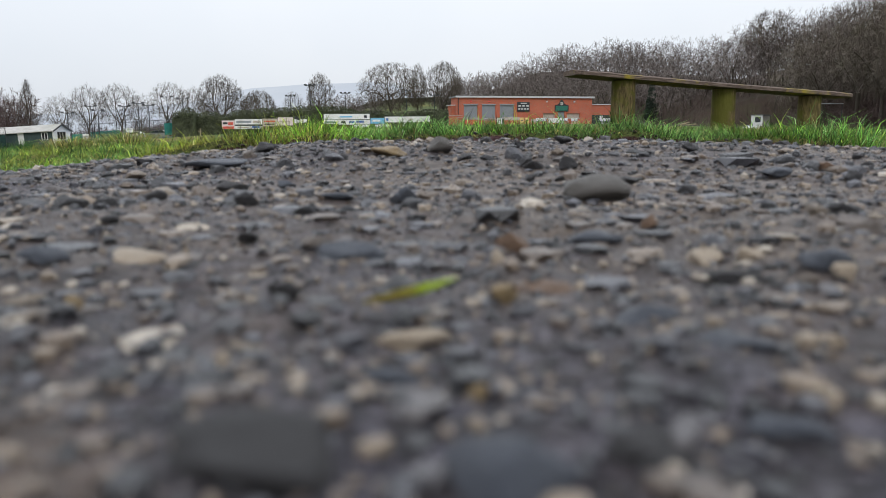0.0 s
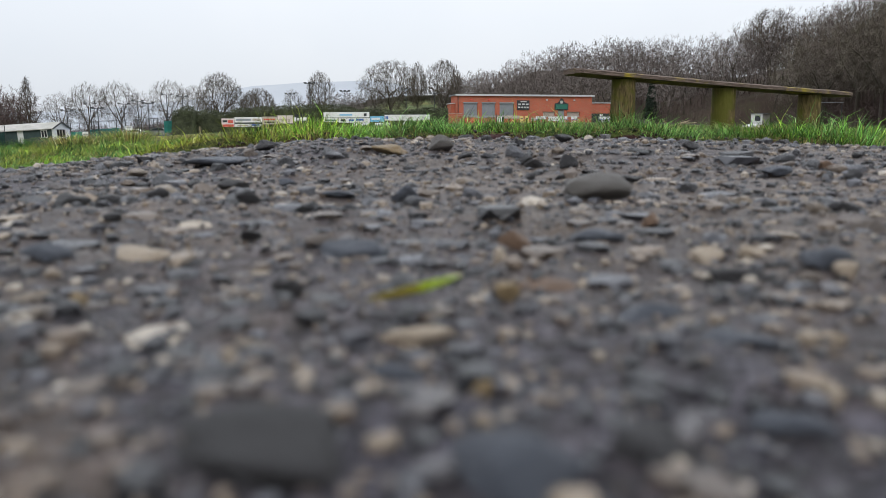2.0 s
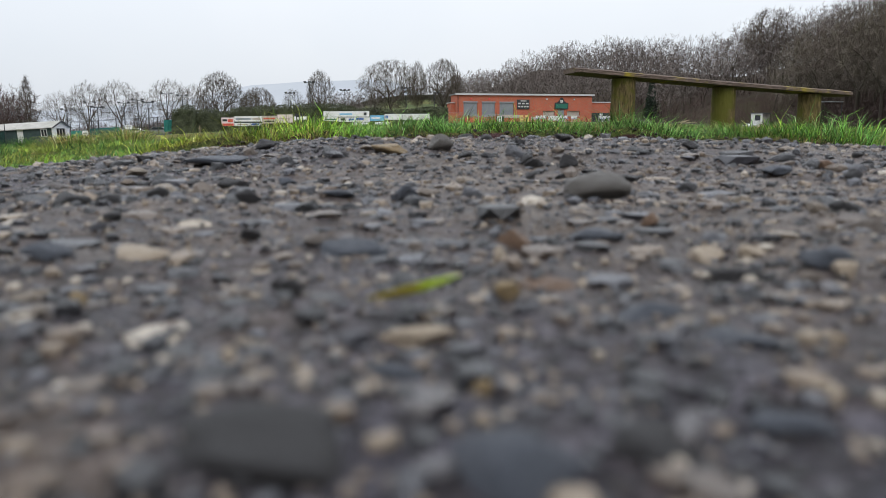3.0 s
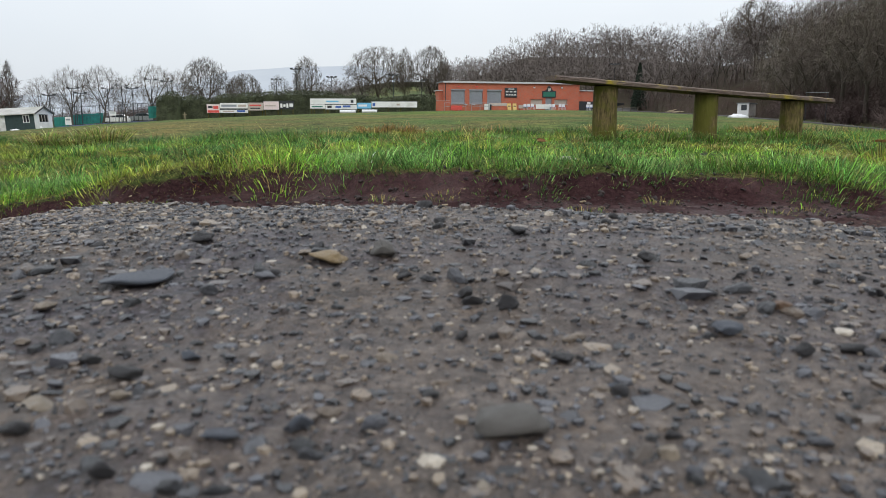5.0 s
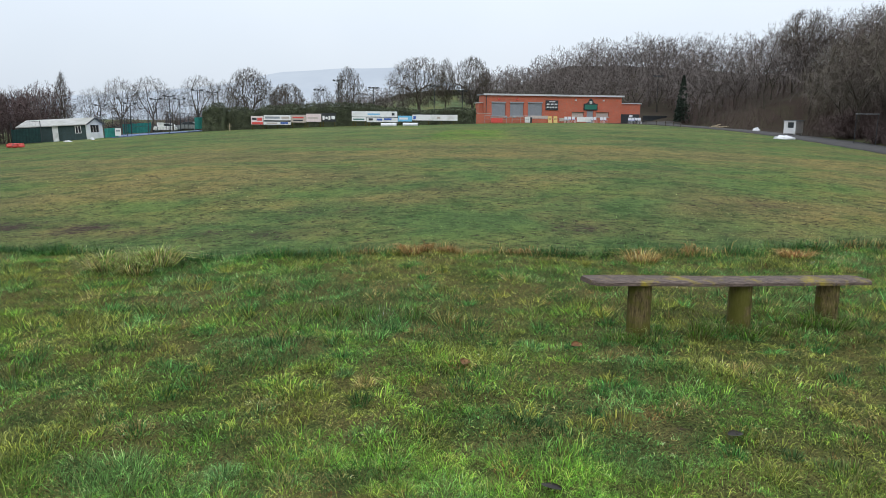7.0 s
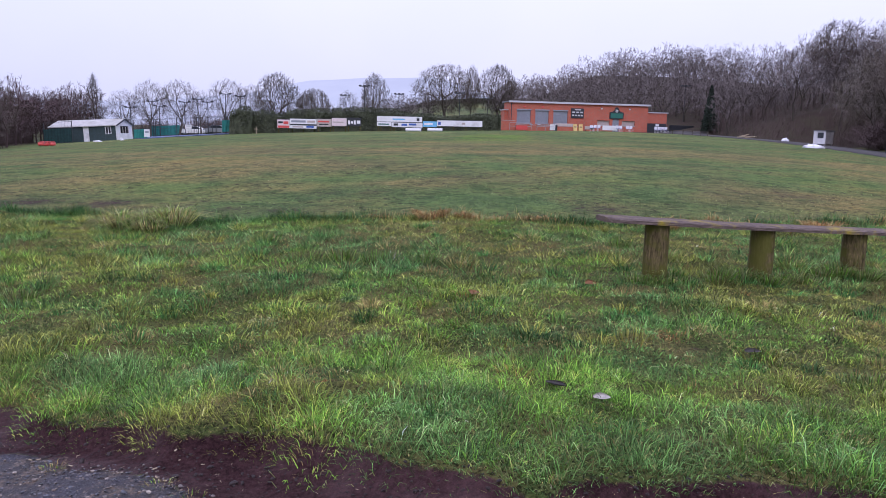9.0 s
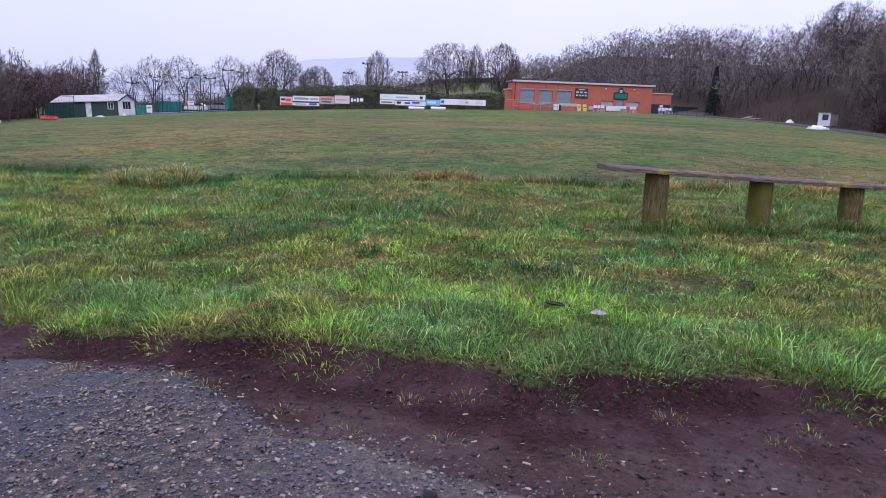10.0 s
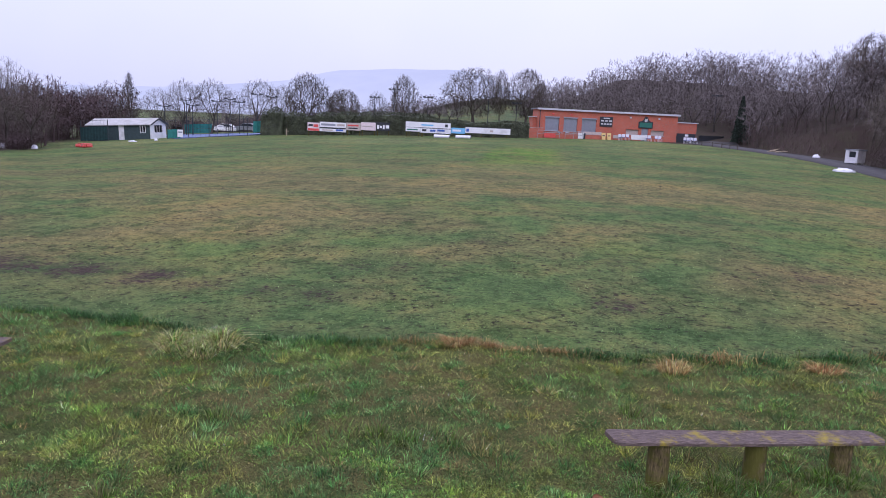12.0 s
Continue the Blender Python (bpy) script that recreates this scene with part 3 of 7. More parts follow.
# ---------------------------------------------------------------- trees
def limb_path(rng, start, direction, length, count, up, wander):
    pts = [np.array(start)]
    d = np.array(direction, float)
    for _ in range(count):
        d = d + np.array([rng.gauss(0, wander), rng.gauss(0, wander), rng.gauss(0, wander) * 0.7 + up])
        d /= np.linalg.norm(d)
        pts.append(pts[-1] + d * length / count)
    return pts


def skeleton_of(rng, tall, wide, low, ends, twigs, twig, dome, rise=0.12, fine=1.0):
    """Branch segments p, q, r0, r1, level: limbs divide again and again towards points that fill the crown.
    low: where the crown begins, as a part of the height; dome: 1 for a round head, lower for an upswept one."""
    rs = np.random.RandomState(rng.randrange(1 << 30))
    t = rs.normal(size=(ends, 3))
    t /= np.linalg.norm(t, axis=1, keepdims=True)
    t *= 0.25 + 0.75 * rs.random_sample((ends, 1)) ** 0.30
    half = tall * (1 - low) / 2
    f = (t[:, 2:3] + 1) / 2
    narrow = dome + (1 - dome) * np.sqrt(f) if dome <= 1 else 1.25 - 1.15 * f
    lumps = 1 + 0.16 * np.sin(3.1 * np.arctan2(t[:, 1], t[:, 0]) + rs.uniform(0, 6))[:, None]
    goal = np.concatenate([t[:, :2] * wide / 2 * narrow * lumps, t[:, 2:3] * half + tall * (1 + low) / 2], 1)
    goal[:, 2] -= 0.05 * tall * (np.linalg.norm(goal[:, :2], axis=1) / (wide / 2)) ** 2 * dome
    rows = []

    def reach(at, ids, depth, way):
        pts = goal[ids]
        n = len(ids)
        if n == 1:
            q = pts[0]
            rows.append((*at, *q, twig * 1.15, twig * 0.7 * fine, 3))
            d = (q - at) / max(np.linalg.norm(q - at), 1e-6)
            for _ in range(twigs):
                e = d * 0.8 + rs.normal(0, 0.68, 3) + (0, 0, rise)
                s = at + (q - at) * rs.uniform(0.25, 1.0)
                rows.append((*s, *(s + e / np.linalg.norm(e) * tall * rs.uniform(0.03, 0.065)), twig * 0.75 * fine, twig * 0.5 * fine, 4))
            return
        c = (pts - pts.mean(0)) * ((1, 1, 0.5) if n > 12 else (1, 1, 1))
        axis = np.linalg.svd(c, full_matrices=False)[2][0]
        order = np.argsort(c @ axis + rs.normal(0, 0.1, n) * c.std())
        cut = min(max(int(n * rs.uniform(0.36, 0.64)), 1), n - 1)
        for part_ids in (ids[order[:cut]], ids[order[cut:]]):
            m = goal[part_ids].mean(0)
            step = rs.uniform(0.26, 0.42) if depth else rs.uniform(0.16, 0.24)
            if len(part_ids) == 1:
                reach(at, part_ids, depth + 1, way)
                continue
            q = at + (m - at) * step
            q = q + way * np.linalg.norm(q - at) * 0.28 + rs.normal(0, 0.04, 3) * np.linalg.norm(q - at)
            r = twig * len(part_ids) ** 0.38
            level = 1 if len(part_ids) > ends * 0.09 else (2 if len(part_ids) > 3 else 3)
            rows.append((*at, *q, r * 1.08, r * 0.92, level))
            d = q - at
            reach(q, part_ids, depth + 1, d / max(np.linalg.norm(d), 1e-6))

    fork = np.array([rs.normal(0, 0.02) * tall, rs.normal(0, 0.02) * tall, tall * (low * 0.9 + 0.04)])
    r = twig * ends ** 0.40 * 1.1
    foot = np.array([0, 0, -0.1])
    for k in range(4):
        p, q = foot + (fork - foot) * k / 4, foot + (fork - foot) * (k + 1) / 4
        rows.append((*p, *q, r * (1.25 - 0.08 * k) if k else r * 1.5, r * (1.17 - 0.08 * k), 0))
    reach(fork, np.arange(ends), 0, np.array([0, 0, 1.0]))
    rows = np.array(rows)
    rows[:, [2, 5]] *= tall / rows[:, 5].max()
    return rows


def branches_mesh(name, rows, material, sides, plain_from=3):
    """Tapered prisms for branch segments; those past the given level keep one face."""
    p, q, r0, r1 = rows[:, :3], rows[:, 3:6], rows[:, 6], rows[:, 7]
    d = q - p
    d /= np.maximum(np.linalg.norm(d, axis=1, keepdims=True), 1e-6)
    ref = np.where(np.abs(d[:, 2:3]) > 0.9, [[1.0, 0, 0]], [[0, 0, 1.0]])
    a = np.cross(d, ref)
    a /= np.linalg.norm(a, axis=1, keepdims=True)
    b = np.cross(d, a)
    ang = np.arange(sides) * 2 * np.pi / sides
    ring = a[:, None] * np.cos(ang)[None, :, None] + b[:, None] * np.sin(ang)[None, :, None]
    low = p[:, None] + ring * r0[:, None, None]
    high = q[:, None] + ring * r1[:, None, None]
    verts = np.concatenate([low, high], 1).reshape(-1, 3)
    base = np.arange(len(rows))[:, None] * 2 * sides
    k = np.arange(sides)
    quad = np.stack([k, (k + 1) % sides, (k + 1) % sides + sides, k + sides], -1)
    if len(rows) and sides == 3:
        # the finest twigs keep one narrow face, the rest all three
        fine = np.where(rows[:, 8] >= plain_from)[0]
        keep = np.ones((len(rows), sides), bool)
        keep[fine, 1:] = False
        loops = (base[:, :, None] + quad[None])[keep].reshape(-1)
        return mesh_np(name, verts, loops, np.full(int(keep.sum()), 4), material, flat=False)
    loops = (base[:, :, None] + quad[None]).reshape(-1)
    return mesh_np(name, verts, loops, np.full(len(rows) * sides, 4), material, flat=False)


def bare_tree(name, seed, tall, wide, low, ends, twigs, bark, label, category="tree", twig=0.014, dome=0.8, rise=0.12, stem=None, fine=1.0):
    rng = random.Random(seed)
    rows = skeleton_of(rng, tall, wide, low, ends, twigs, twig, dome, rise, fine)
    ob = tagged(new(name), label, category)
    thick = rows[:, 8] <= 1
    for nm, sel, sides in (("trunk", thick, 4 if stem else 6), ("crown", ~thick, 3)):
        c = new(nm, branches_mesh(nm, rows[sel], stem or bark if nm == "trunk" else bark, sides))
        c.parent = ob
    return ob


def put_tree(proto, x, y, size, turn, wide=1.0, label="", group=""):
    m = pose(x, y, gz(x, y) - 0.05, 0, 0, turn) @ Matrix.Diagonal((size * wide, size * wide, size, 1))
    return tagged(copy_thing(proto, m), label, "", group)


def set_tree(ob, x, y, size, turn, wide=1.0):
    ob.matrix_world = pose(x, y, gz(x, y) - 0.05, 0, 0, turn) @ Matrix.Diagonal((size * wide, size * wide, size, 1))


rng = random.Random(11)
BROAD = "bare broad-crowned deciduous tree behind the hedge"
TALL = "slender bare tree standing beside the court fence"
# a row of separate trees on the skyline: x, y, size, width, kind
broad_a = bare_tree("tree", 3, 10.0, 10.6, 0.16, 1500, 7, M_BARK, BROAD, twig=0.0135, dome=1.0, rise=0.2, fine=1.6)
broad_b = bare_tree("tree", 8, 10.0, 10.0, 0.15, 1500, 7, M_BARK, BROAD, twig=0.0135, dome=0.95, rise=0.2, fine=1.6)
tall_a = bare_tree("tree", 21, 10.0, 5.8, 0.20, 760, 6, M_BARK, TALL, twig=0.0105, dome=0.55, rise=0.35)
tall_b = bare_tree("tree", 34, 10.0, 6.6, 0.20, 760, 6, M_BARK, TALL, twig=0.0105, dome=0.6, rise=0.35)
set_tree(broad_a, -11.5, 125, 1.02, 20, 0.98)
set_tree(broad_b, -38.3, 118, 0.97, 80, 0.78)
set_tree(tall_a, -51.6, 102, 0.84, 10, 1.2)
set_tree(tall_b, -48.3, 104, 0.84, 140, 1.15)
for proto, x, y, size, turn, wide in (
        (broad_b, -23.6, 125, 0.94, 200, 0.70), (broad_a, -2.9, 127, 0.98, 130, 0.66), (broad_b, -7.4, 129, 1.0, 40, 0.45),
        (broad_a, -33.5, 124, 0.70, 260, 0.8), (broad_b, -36.0, 128, 0.72, 300, 0.75), (tall_b, -28.4, 126, 0.78, 15, 0.8)):
    put_tree(proto, x, y, size, turn, wide, BROAD)
for proto, x, y, size, turn, wide in (
        (tall_a, -54.4, 100, 0.86, 70, 0.95), (tall_b, -45.4, 105, 0.80, 250, 0.85), (tall_b, -42.4, 108, 1.0, 330, 1.0),
        (tall_a, -40.0, 111, 0.91, 100, 0.9)):
    put_tree(proto, x, y, size, turn, wide, TALL)

# the woods on the hillside
W1 = "bare brown woodland tree on the hillside"
woods = [bare_tree("woodland_tree", 50 + i, 10.0, (7.4, 8.2, 6.8, 8.8, 7.6)[i], (0.22, 0.18, 0.28, 0.16, 0.24)[i], 600, 7, M_WOODS, W1, twig=0.0105, dome=(0.95, 1.0, 0.9, 1.0, 0.95)[i], rise=0.2, stem=M_TRUNK, fine=1.35) for i in range(5)]
far_woods = [skeleton_of(random.Random(70 + i), 10.0, (8.0, 9.0, 7.2)[i], (0.16, 0.12, 0.2)[i], 170, 6, 0.0150, (1.0, 1.0, 0.9)[i], 0.2, 1.9) for i in range(3)]
far_rows, copse_rows = [], []
spots = []
rng = random.Random(5)


def room(x, y, gap):
    if any((x - a) ** 2 + (y - b) ** 2 < gap * gap for a, b in spots):
        return False
    spots.append((x, y))
    return True


used = set()


def plant(x, y, size, wide=1.0):
    turn = rng.uniform(0, 360)
    if y >= 100 or abs(x) >= 54:
        rows = far_woods[rng.randrange(3)].copy()
        c, n = math.cos(radians(turn)) * size * wide, math.sin(radians(turn)) * size * wide
        for k in (0, 3):
            px_, py_ = rows[:, k].copy(), rows[:, k + 1].copy()
            rows[:, k], rows[:, k + 1] = x + px_ * c - py_ * n, y + px_ * n + py_ * c
            rows[:, k + 2] = rows[:, k + 2] * size + gz(x, y) - 0.05
        (far_rows if y >= 100 or x > 0 else copse_rows).append(rows)
        return
    proto = woods[rng.randrange(len(woods))]
    if proto.name not in used:
        used.add(proto.name)
        set_tree(proto, x, y, size, turn, wide)
        proto["group"] = "woodland trees"
    else:
        put_tree(proto, x, y, size, turn, wide, W1, "woodland trees")


# right-hand hillside, thick at its foot
for _ in range(6000):
    y = rng.uniform(36, 158)
    x = float(road_inner(y)) + 9 + 55 * rng.random() ** 1.5
    if x > 0.74 * y + 10 or (y > 112 and x < 24) or (y < 104 and x < 0.45 * y):
        continue
    if len(spots) < 185 and room(x, y, 2.9):
        plant(x, y, rng.uniform(0.84, 1.02) * (1.14 - 0.27 * float(smooth(80, 115, y) * (1 - smooth(0.24, 0.38, x / y)))), rng.uniform(0.9, 1.15))
# behind the clubhouse
n0 = len(spots)
for _ in range(2600):
    x, y = rng.uniform(-3, 40), 118 + 46 * rng.random() ** 1.2
    if x < 14 and y < 126:
        continue
    if len(spots) < n0 + 95 and room(x, y, 3.3):
        plant(x, y, rng.uniform(0.70, 0.86) * (0.72 + 0.12 * float(smooth(-6, 14, x))), rng.uniform(0.9, 1.15))
# left-hand copse behind the hut
n1 = len(spots)
for _ in range(1500):
    y = rng.uniform(58, 112)
    x = -50 - (y - 64) * 0.34 - 20 * rng.random()
    if y > 76 and x > -60 and y < 94:
        continue
    if len(spots) < n1 + 62 and room(x, y, 2.6):
        plant(x, y, rng.uniform(0.66, 0.84) * (1 - 0.06 * float(smooth(84, 104, y))), rng.uniform(0.95, 1.2))
# and behind it
for _ in range(600):
    y = rng.uniform(94, 116)
    x = -57 - (y - 94) * 0.55 - 16 * rng.random()
    if len(spots) < n1 + 104 and room(x, y, 2.3):
        plant(x, y, rng.uniform(0.62, 0.82), rng.uniform(0.95, 1.25))
# low scrubby trees on the slope beyond the court
for _ in range(46):
    plant(rng.uniform(-62, -14), rng.uniform(132, 150), rng.uniform(0.26, 0.46), rng.uniform(1.2, 1.8))
far_rows = np.concatenate(far_rows)
tagged(new("far_woodland", branches_mesh("far_woodland", far_rows[far_rows[:, 8] > 1], M_HAZED_WOODS, 3, 2)), "bare brown woodland crowns covering the far slopes, paled with painted haze", "woods", kind="stuff")
tagged(new("far_woodland_stems", branches_mesh("far_woodland_stems", far_rows[far_rows[:, 8] <= 1], M_TRUNK, 3, 2)), "dark stems and limbs of the far woodland", "woods", kind="stuff")
tagged(new("copse", branches_mesh("copse", np.concatenate(copse_rows), M_SCRUB, 3, 2)), "dense dark bare copse behind the hut", "woods", kind="stuff")
# the big crown over the right-hand woods
big = bare_tree("tree", 77, 10.0, 8.0, 0.40, 1000, 6, M_WOODS, "large bare oak rising above the woodland edge", twig=0.014, dome=1.0, rise=0.2, fine=1.3)
set_tree(big, 46.4, 114, 1.22, 30, 1.0)


def scrub_proto(seed, thin):
    """A bare thicket: many stems from one foot."""
    r = random.Random(seed)
    rows = []
    for _ in range(46):
        a, lean = r.random() * 6.283, r.uniform(0.1, 0.9)
        d = np.array([math.cos(a) * lean, math.sin(a) * lean, 1.0])
        start = np.array([r.gauss(0, 0.5), r.gauss(0, 0.5), -0.1])
        pts = limb_path(r, start, d / np.linalg.norm(d), r.uniform(1.2, 2.6), 4, 0.05, 0.2)
        for i in range(4):
            rows.append((*pts[i], *pts[i + 1], thin * (1.5 - 0.3 * i), thin * (1.2 - 0.3 * i), 2))
            for _ in range(3):
                dd = np.array([r.gauss(0, 1), r.gauss(0, 1), r.uniform(0.1, 1.2)])
                e = pts[i + 1] + dd / np.linalg.norm(dd) * r.uniform(0.3, 0.8)
                rows.append((*pts[i + 1], *e, thin * 0.7, thin * 0.4, 4))
    ob = new("thicket", branches_mesh("thicket", np.array(rows), M_SCRUB, 3, 2))
    return tagged(ob, "bare brown bramble thicket at the woodland edge", "bush", "thickets")


thickets = [scrub_proto(90 + i, 0.020) for i in range(3)]
placed = 0
for i in range(150):
    if i >= 108:
        y = 121 + 9 * rng.random()
        x = -66 + 30 * rng.random()
    elif i < 62:
        y = 34 + 58 * rng.random()
        x = max(float(road_inner(y)) + 8.2, 0.47 * y if y < 99 else 0) + 7 * rng.random() ** 2
    else:
        y = 56 + 38 * rng.random()
        x = -49.5 - (y - 64) * 0.34 - 9 * rng.random()
        if 72 < y < 94 and x > -61:
            continue
    s = rng.uniform(0.45, 1.05) if i < 108 else rng.uniform(0.9, 1.5)
    m = pose(x, y, gz(x, y), 0, 0, rng.uniform(0, 360)) @ Matrix.Diagonal((s * 1.3, s * 1.3, s, 1))
    if placed < 3:
        thickets[placed].matrix_world = m
    else:
        copy_thing(thickets[placed % 3], m)
    placed += 1


def build_saplings():
    """Thin upright stems that fill the floor of both woods."""
    rs = np.random.RandomState(44)
    rows = []
    for k in range(3100):
        if k < 2300:
            y = rs.uniform(38, 124)
            x = float(road_inner(y)) + 8.0 + 30 * rs.random_sample() ** 1.6
            if (y > 108 and x < 28) or (y < 103 and 0.36 < x / y < 0.41):
                continue
        else:
            y = rs.uniform(56, 110)
            x = -50.5 - (y - 64) * 0.34 - 16 * rs.random_sample()
            if 74 < y < 95 and x > -60.5:
                continue
        p = np.array([x, y, gz(x, y) - 0.1])
        tall = rs.uniform(1.2, 4.0) if k < 2300 else rs.uniform(1.4, 3.6)
        d = np.array([rs.normal(0, 0.13), rs.normal(0, 0.13), 1.0])
        r = 0.012 + 0.005 * tall
        for i in range(3):
            q = p + d * tall / 3
            rows.append((*p, *q, r * (1 - 0.28 * i), r * (0.72 - 0.28 * i), 3))
            for _ in range(4):
                a = rs.uniform(0, 6.283)
                s = p + (q - p) * rs.random_sample()
                e = np.array([math.cos(a) * 0.6, math.sin(a) * 0.6, rs.uniform(0.4, 1.3)])
                rows.append((*s, *(s + e * rs.uniform(0.3, 0.75)), 0.014, 0.008, 4))
            p, d = q, d + rs.normal(0, 0.08, 3) * (1, 1, 0)
    return tagged(new("undergrowth", branches_mesh("undergrowth", np.array(rows), M_SCRUB, 3)), "thin bare saplings crowding the woodland floor", "undergrowth", kind="stuff")


build_saplings()


def leafy(name, seed, n, shape, leaf, mat):
    """Small crumpled leaf clumps filling a form given by shape(rng) -> point."""
    r = random.Random(seed)
    pts = np.array([shape(r) for _ in range(n)])
    rs = np.random.RandomState(seed)
    a = rs.normal(size=(n, 3))
    a /= np.linalg.norm(a, axis=1, keepdims=True)
    b = np.cross(a, rs.normal(size=(n, 3)))
    b /= np.linalg.norm(b, axis=1, keepdims=True)
    s = leaf * rs.uniform(0.6, 1.4, (n, 1))
    c = np.cross(a, b)
    verts = np.stack([pts - a * s, pts + b * s * 0.6 + c * s * 0.2, pts + a * s, pts - b * s * 0.6 + c * s * 0.2], 1).reshape(-1, 3)
    loops = (np.arange(n)[:, None] * 4 + np.array([0, 1, 2, 0, 2, 3])[None]).ravel()
    return mesh_np(name, verts, loops, np.full(n * 2, 3), mat)


def conifer(x, y, tall, wide, label, mat, n=5200, seed=4):
    ob = thing("conifer", x, y, gz(x, y), 0, label, "tree")
    part("trunk", tube((0, 0, -0.1), (0, 0, tall * 0.95), tall * 0.018, 0.02), M_BARK, ob)

    def shape(r):
        f = r.random() ** 0.75
        tier = 1 - 0.28 * ((f * 9) % 1.0)
        rad = wide * (1 - f) ** 0.8 * tier * (0.35 + 0.65 * r.random() ** 0.5)
        a = r.random() * 6.283
        return (math.cos(a) * rad, math.sin(a) * rad, tall * (0.05 + 0.95 * f) - rad * 0.25)

    c = new("crown", leafy("crown", seed, n, shape, 0.16, mat))
    c.parent = ob
    return ob


conifer(28.4, 112, 6.6, 1.35, "dark narrow evergreen conifer at the end of the road", M_CONIFER)
birch = bare_tree("tree", 61, 10.0, 5.0, 0.12, 500, 7, M_BARK, "bare conical larch above the copse", twig=0.014, dome=1.9)
set_tree(birch, -57.6, 98, 0.93, 0, 1.0)


def build_hedge(x0, x1, y, tall, deep, seed, label):
    ob = thing("hedge", (x0 + x1) / 2, y, 0, 0, label, "hedge")
    n = int((x1 - x0) * 620)
    mid = (x0 + x1) / 2

    def top(x):
        return tall * (1 - 0.30 * float(smooth(-20, -8, x)) * (y < 150)) * (0.86 + 0.22 * float(vnoise(x, 0, 2.2, seed)) + 0.08 * float(vnoise(x, 0, 0.7, seed + 1)))

    def shape(r):
        x = r.uniform(x0, x1)
        f = r.random() ** 0.8
        w = deep * (1 - 0.35 * f) * (0.8 + 0.4 * float(vnoise(x, f * 3, 0.9, seed + 2)))
        return (x - mid, -w / 2 * r.random() ** 0.3 + r.uniform(0, 0.6) * w * (f > 0.85), gz(x, y) + top(x) * f)

    c = new("leaves", leafy("leaves", seed, n, shape, 0.10, M_HEDGE))
    c.parent = ob
    xs = np.linspace(x0, x1, int((x1 - x0) / 0.8) + 2)
    verts, faces = [], []
    for x in xs:
        h, g = top(x) * 0.9, gz(x, y)
        for yy, zz in ((-deep * 0.36, -0.1), (-deep * 0.26, h * 0.9), (deep * 0.3, h * 0.95), (deep * 0.42, -0.1)):
            verts.append((x - mid, yy, g + zz))
    for i in range(len(xs) - 1):
        for k in range(3):
            a = i * 4 + k
            faces.append((a, a + 1, a + 5, a + 4))
    e = len(verts)
    faces += [(0, 1, 2, 3), (e - 4, e - 1, e - 2, e - 3)]
    c = new("core", mesh_of("core", verts, faces, M_HEDGE, True))
    c.parent = ob
    return ob


build_hedge(-37.2, -1.6, 97.5, 2.9, 2.2, 13, "long dark green hedge behind the advertising boards")
build_hedge(-37.4, -34.6, 96.5, 3.3, 2.8, 17, "rounded dark bush at the end of the hedge")
build_hedge(-44.0, 6.0, 162, 0.9, 1.6, 19, "dark field hedge along the slope behind")

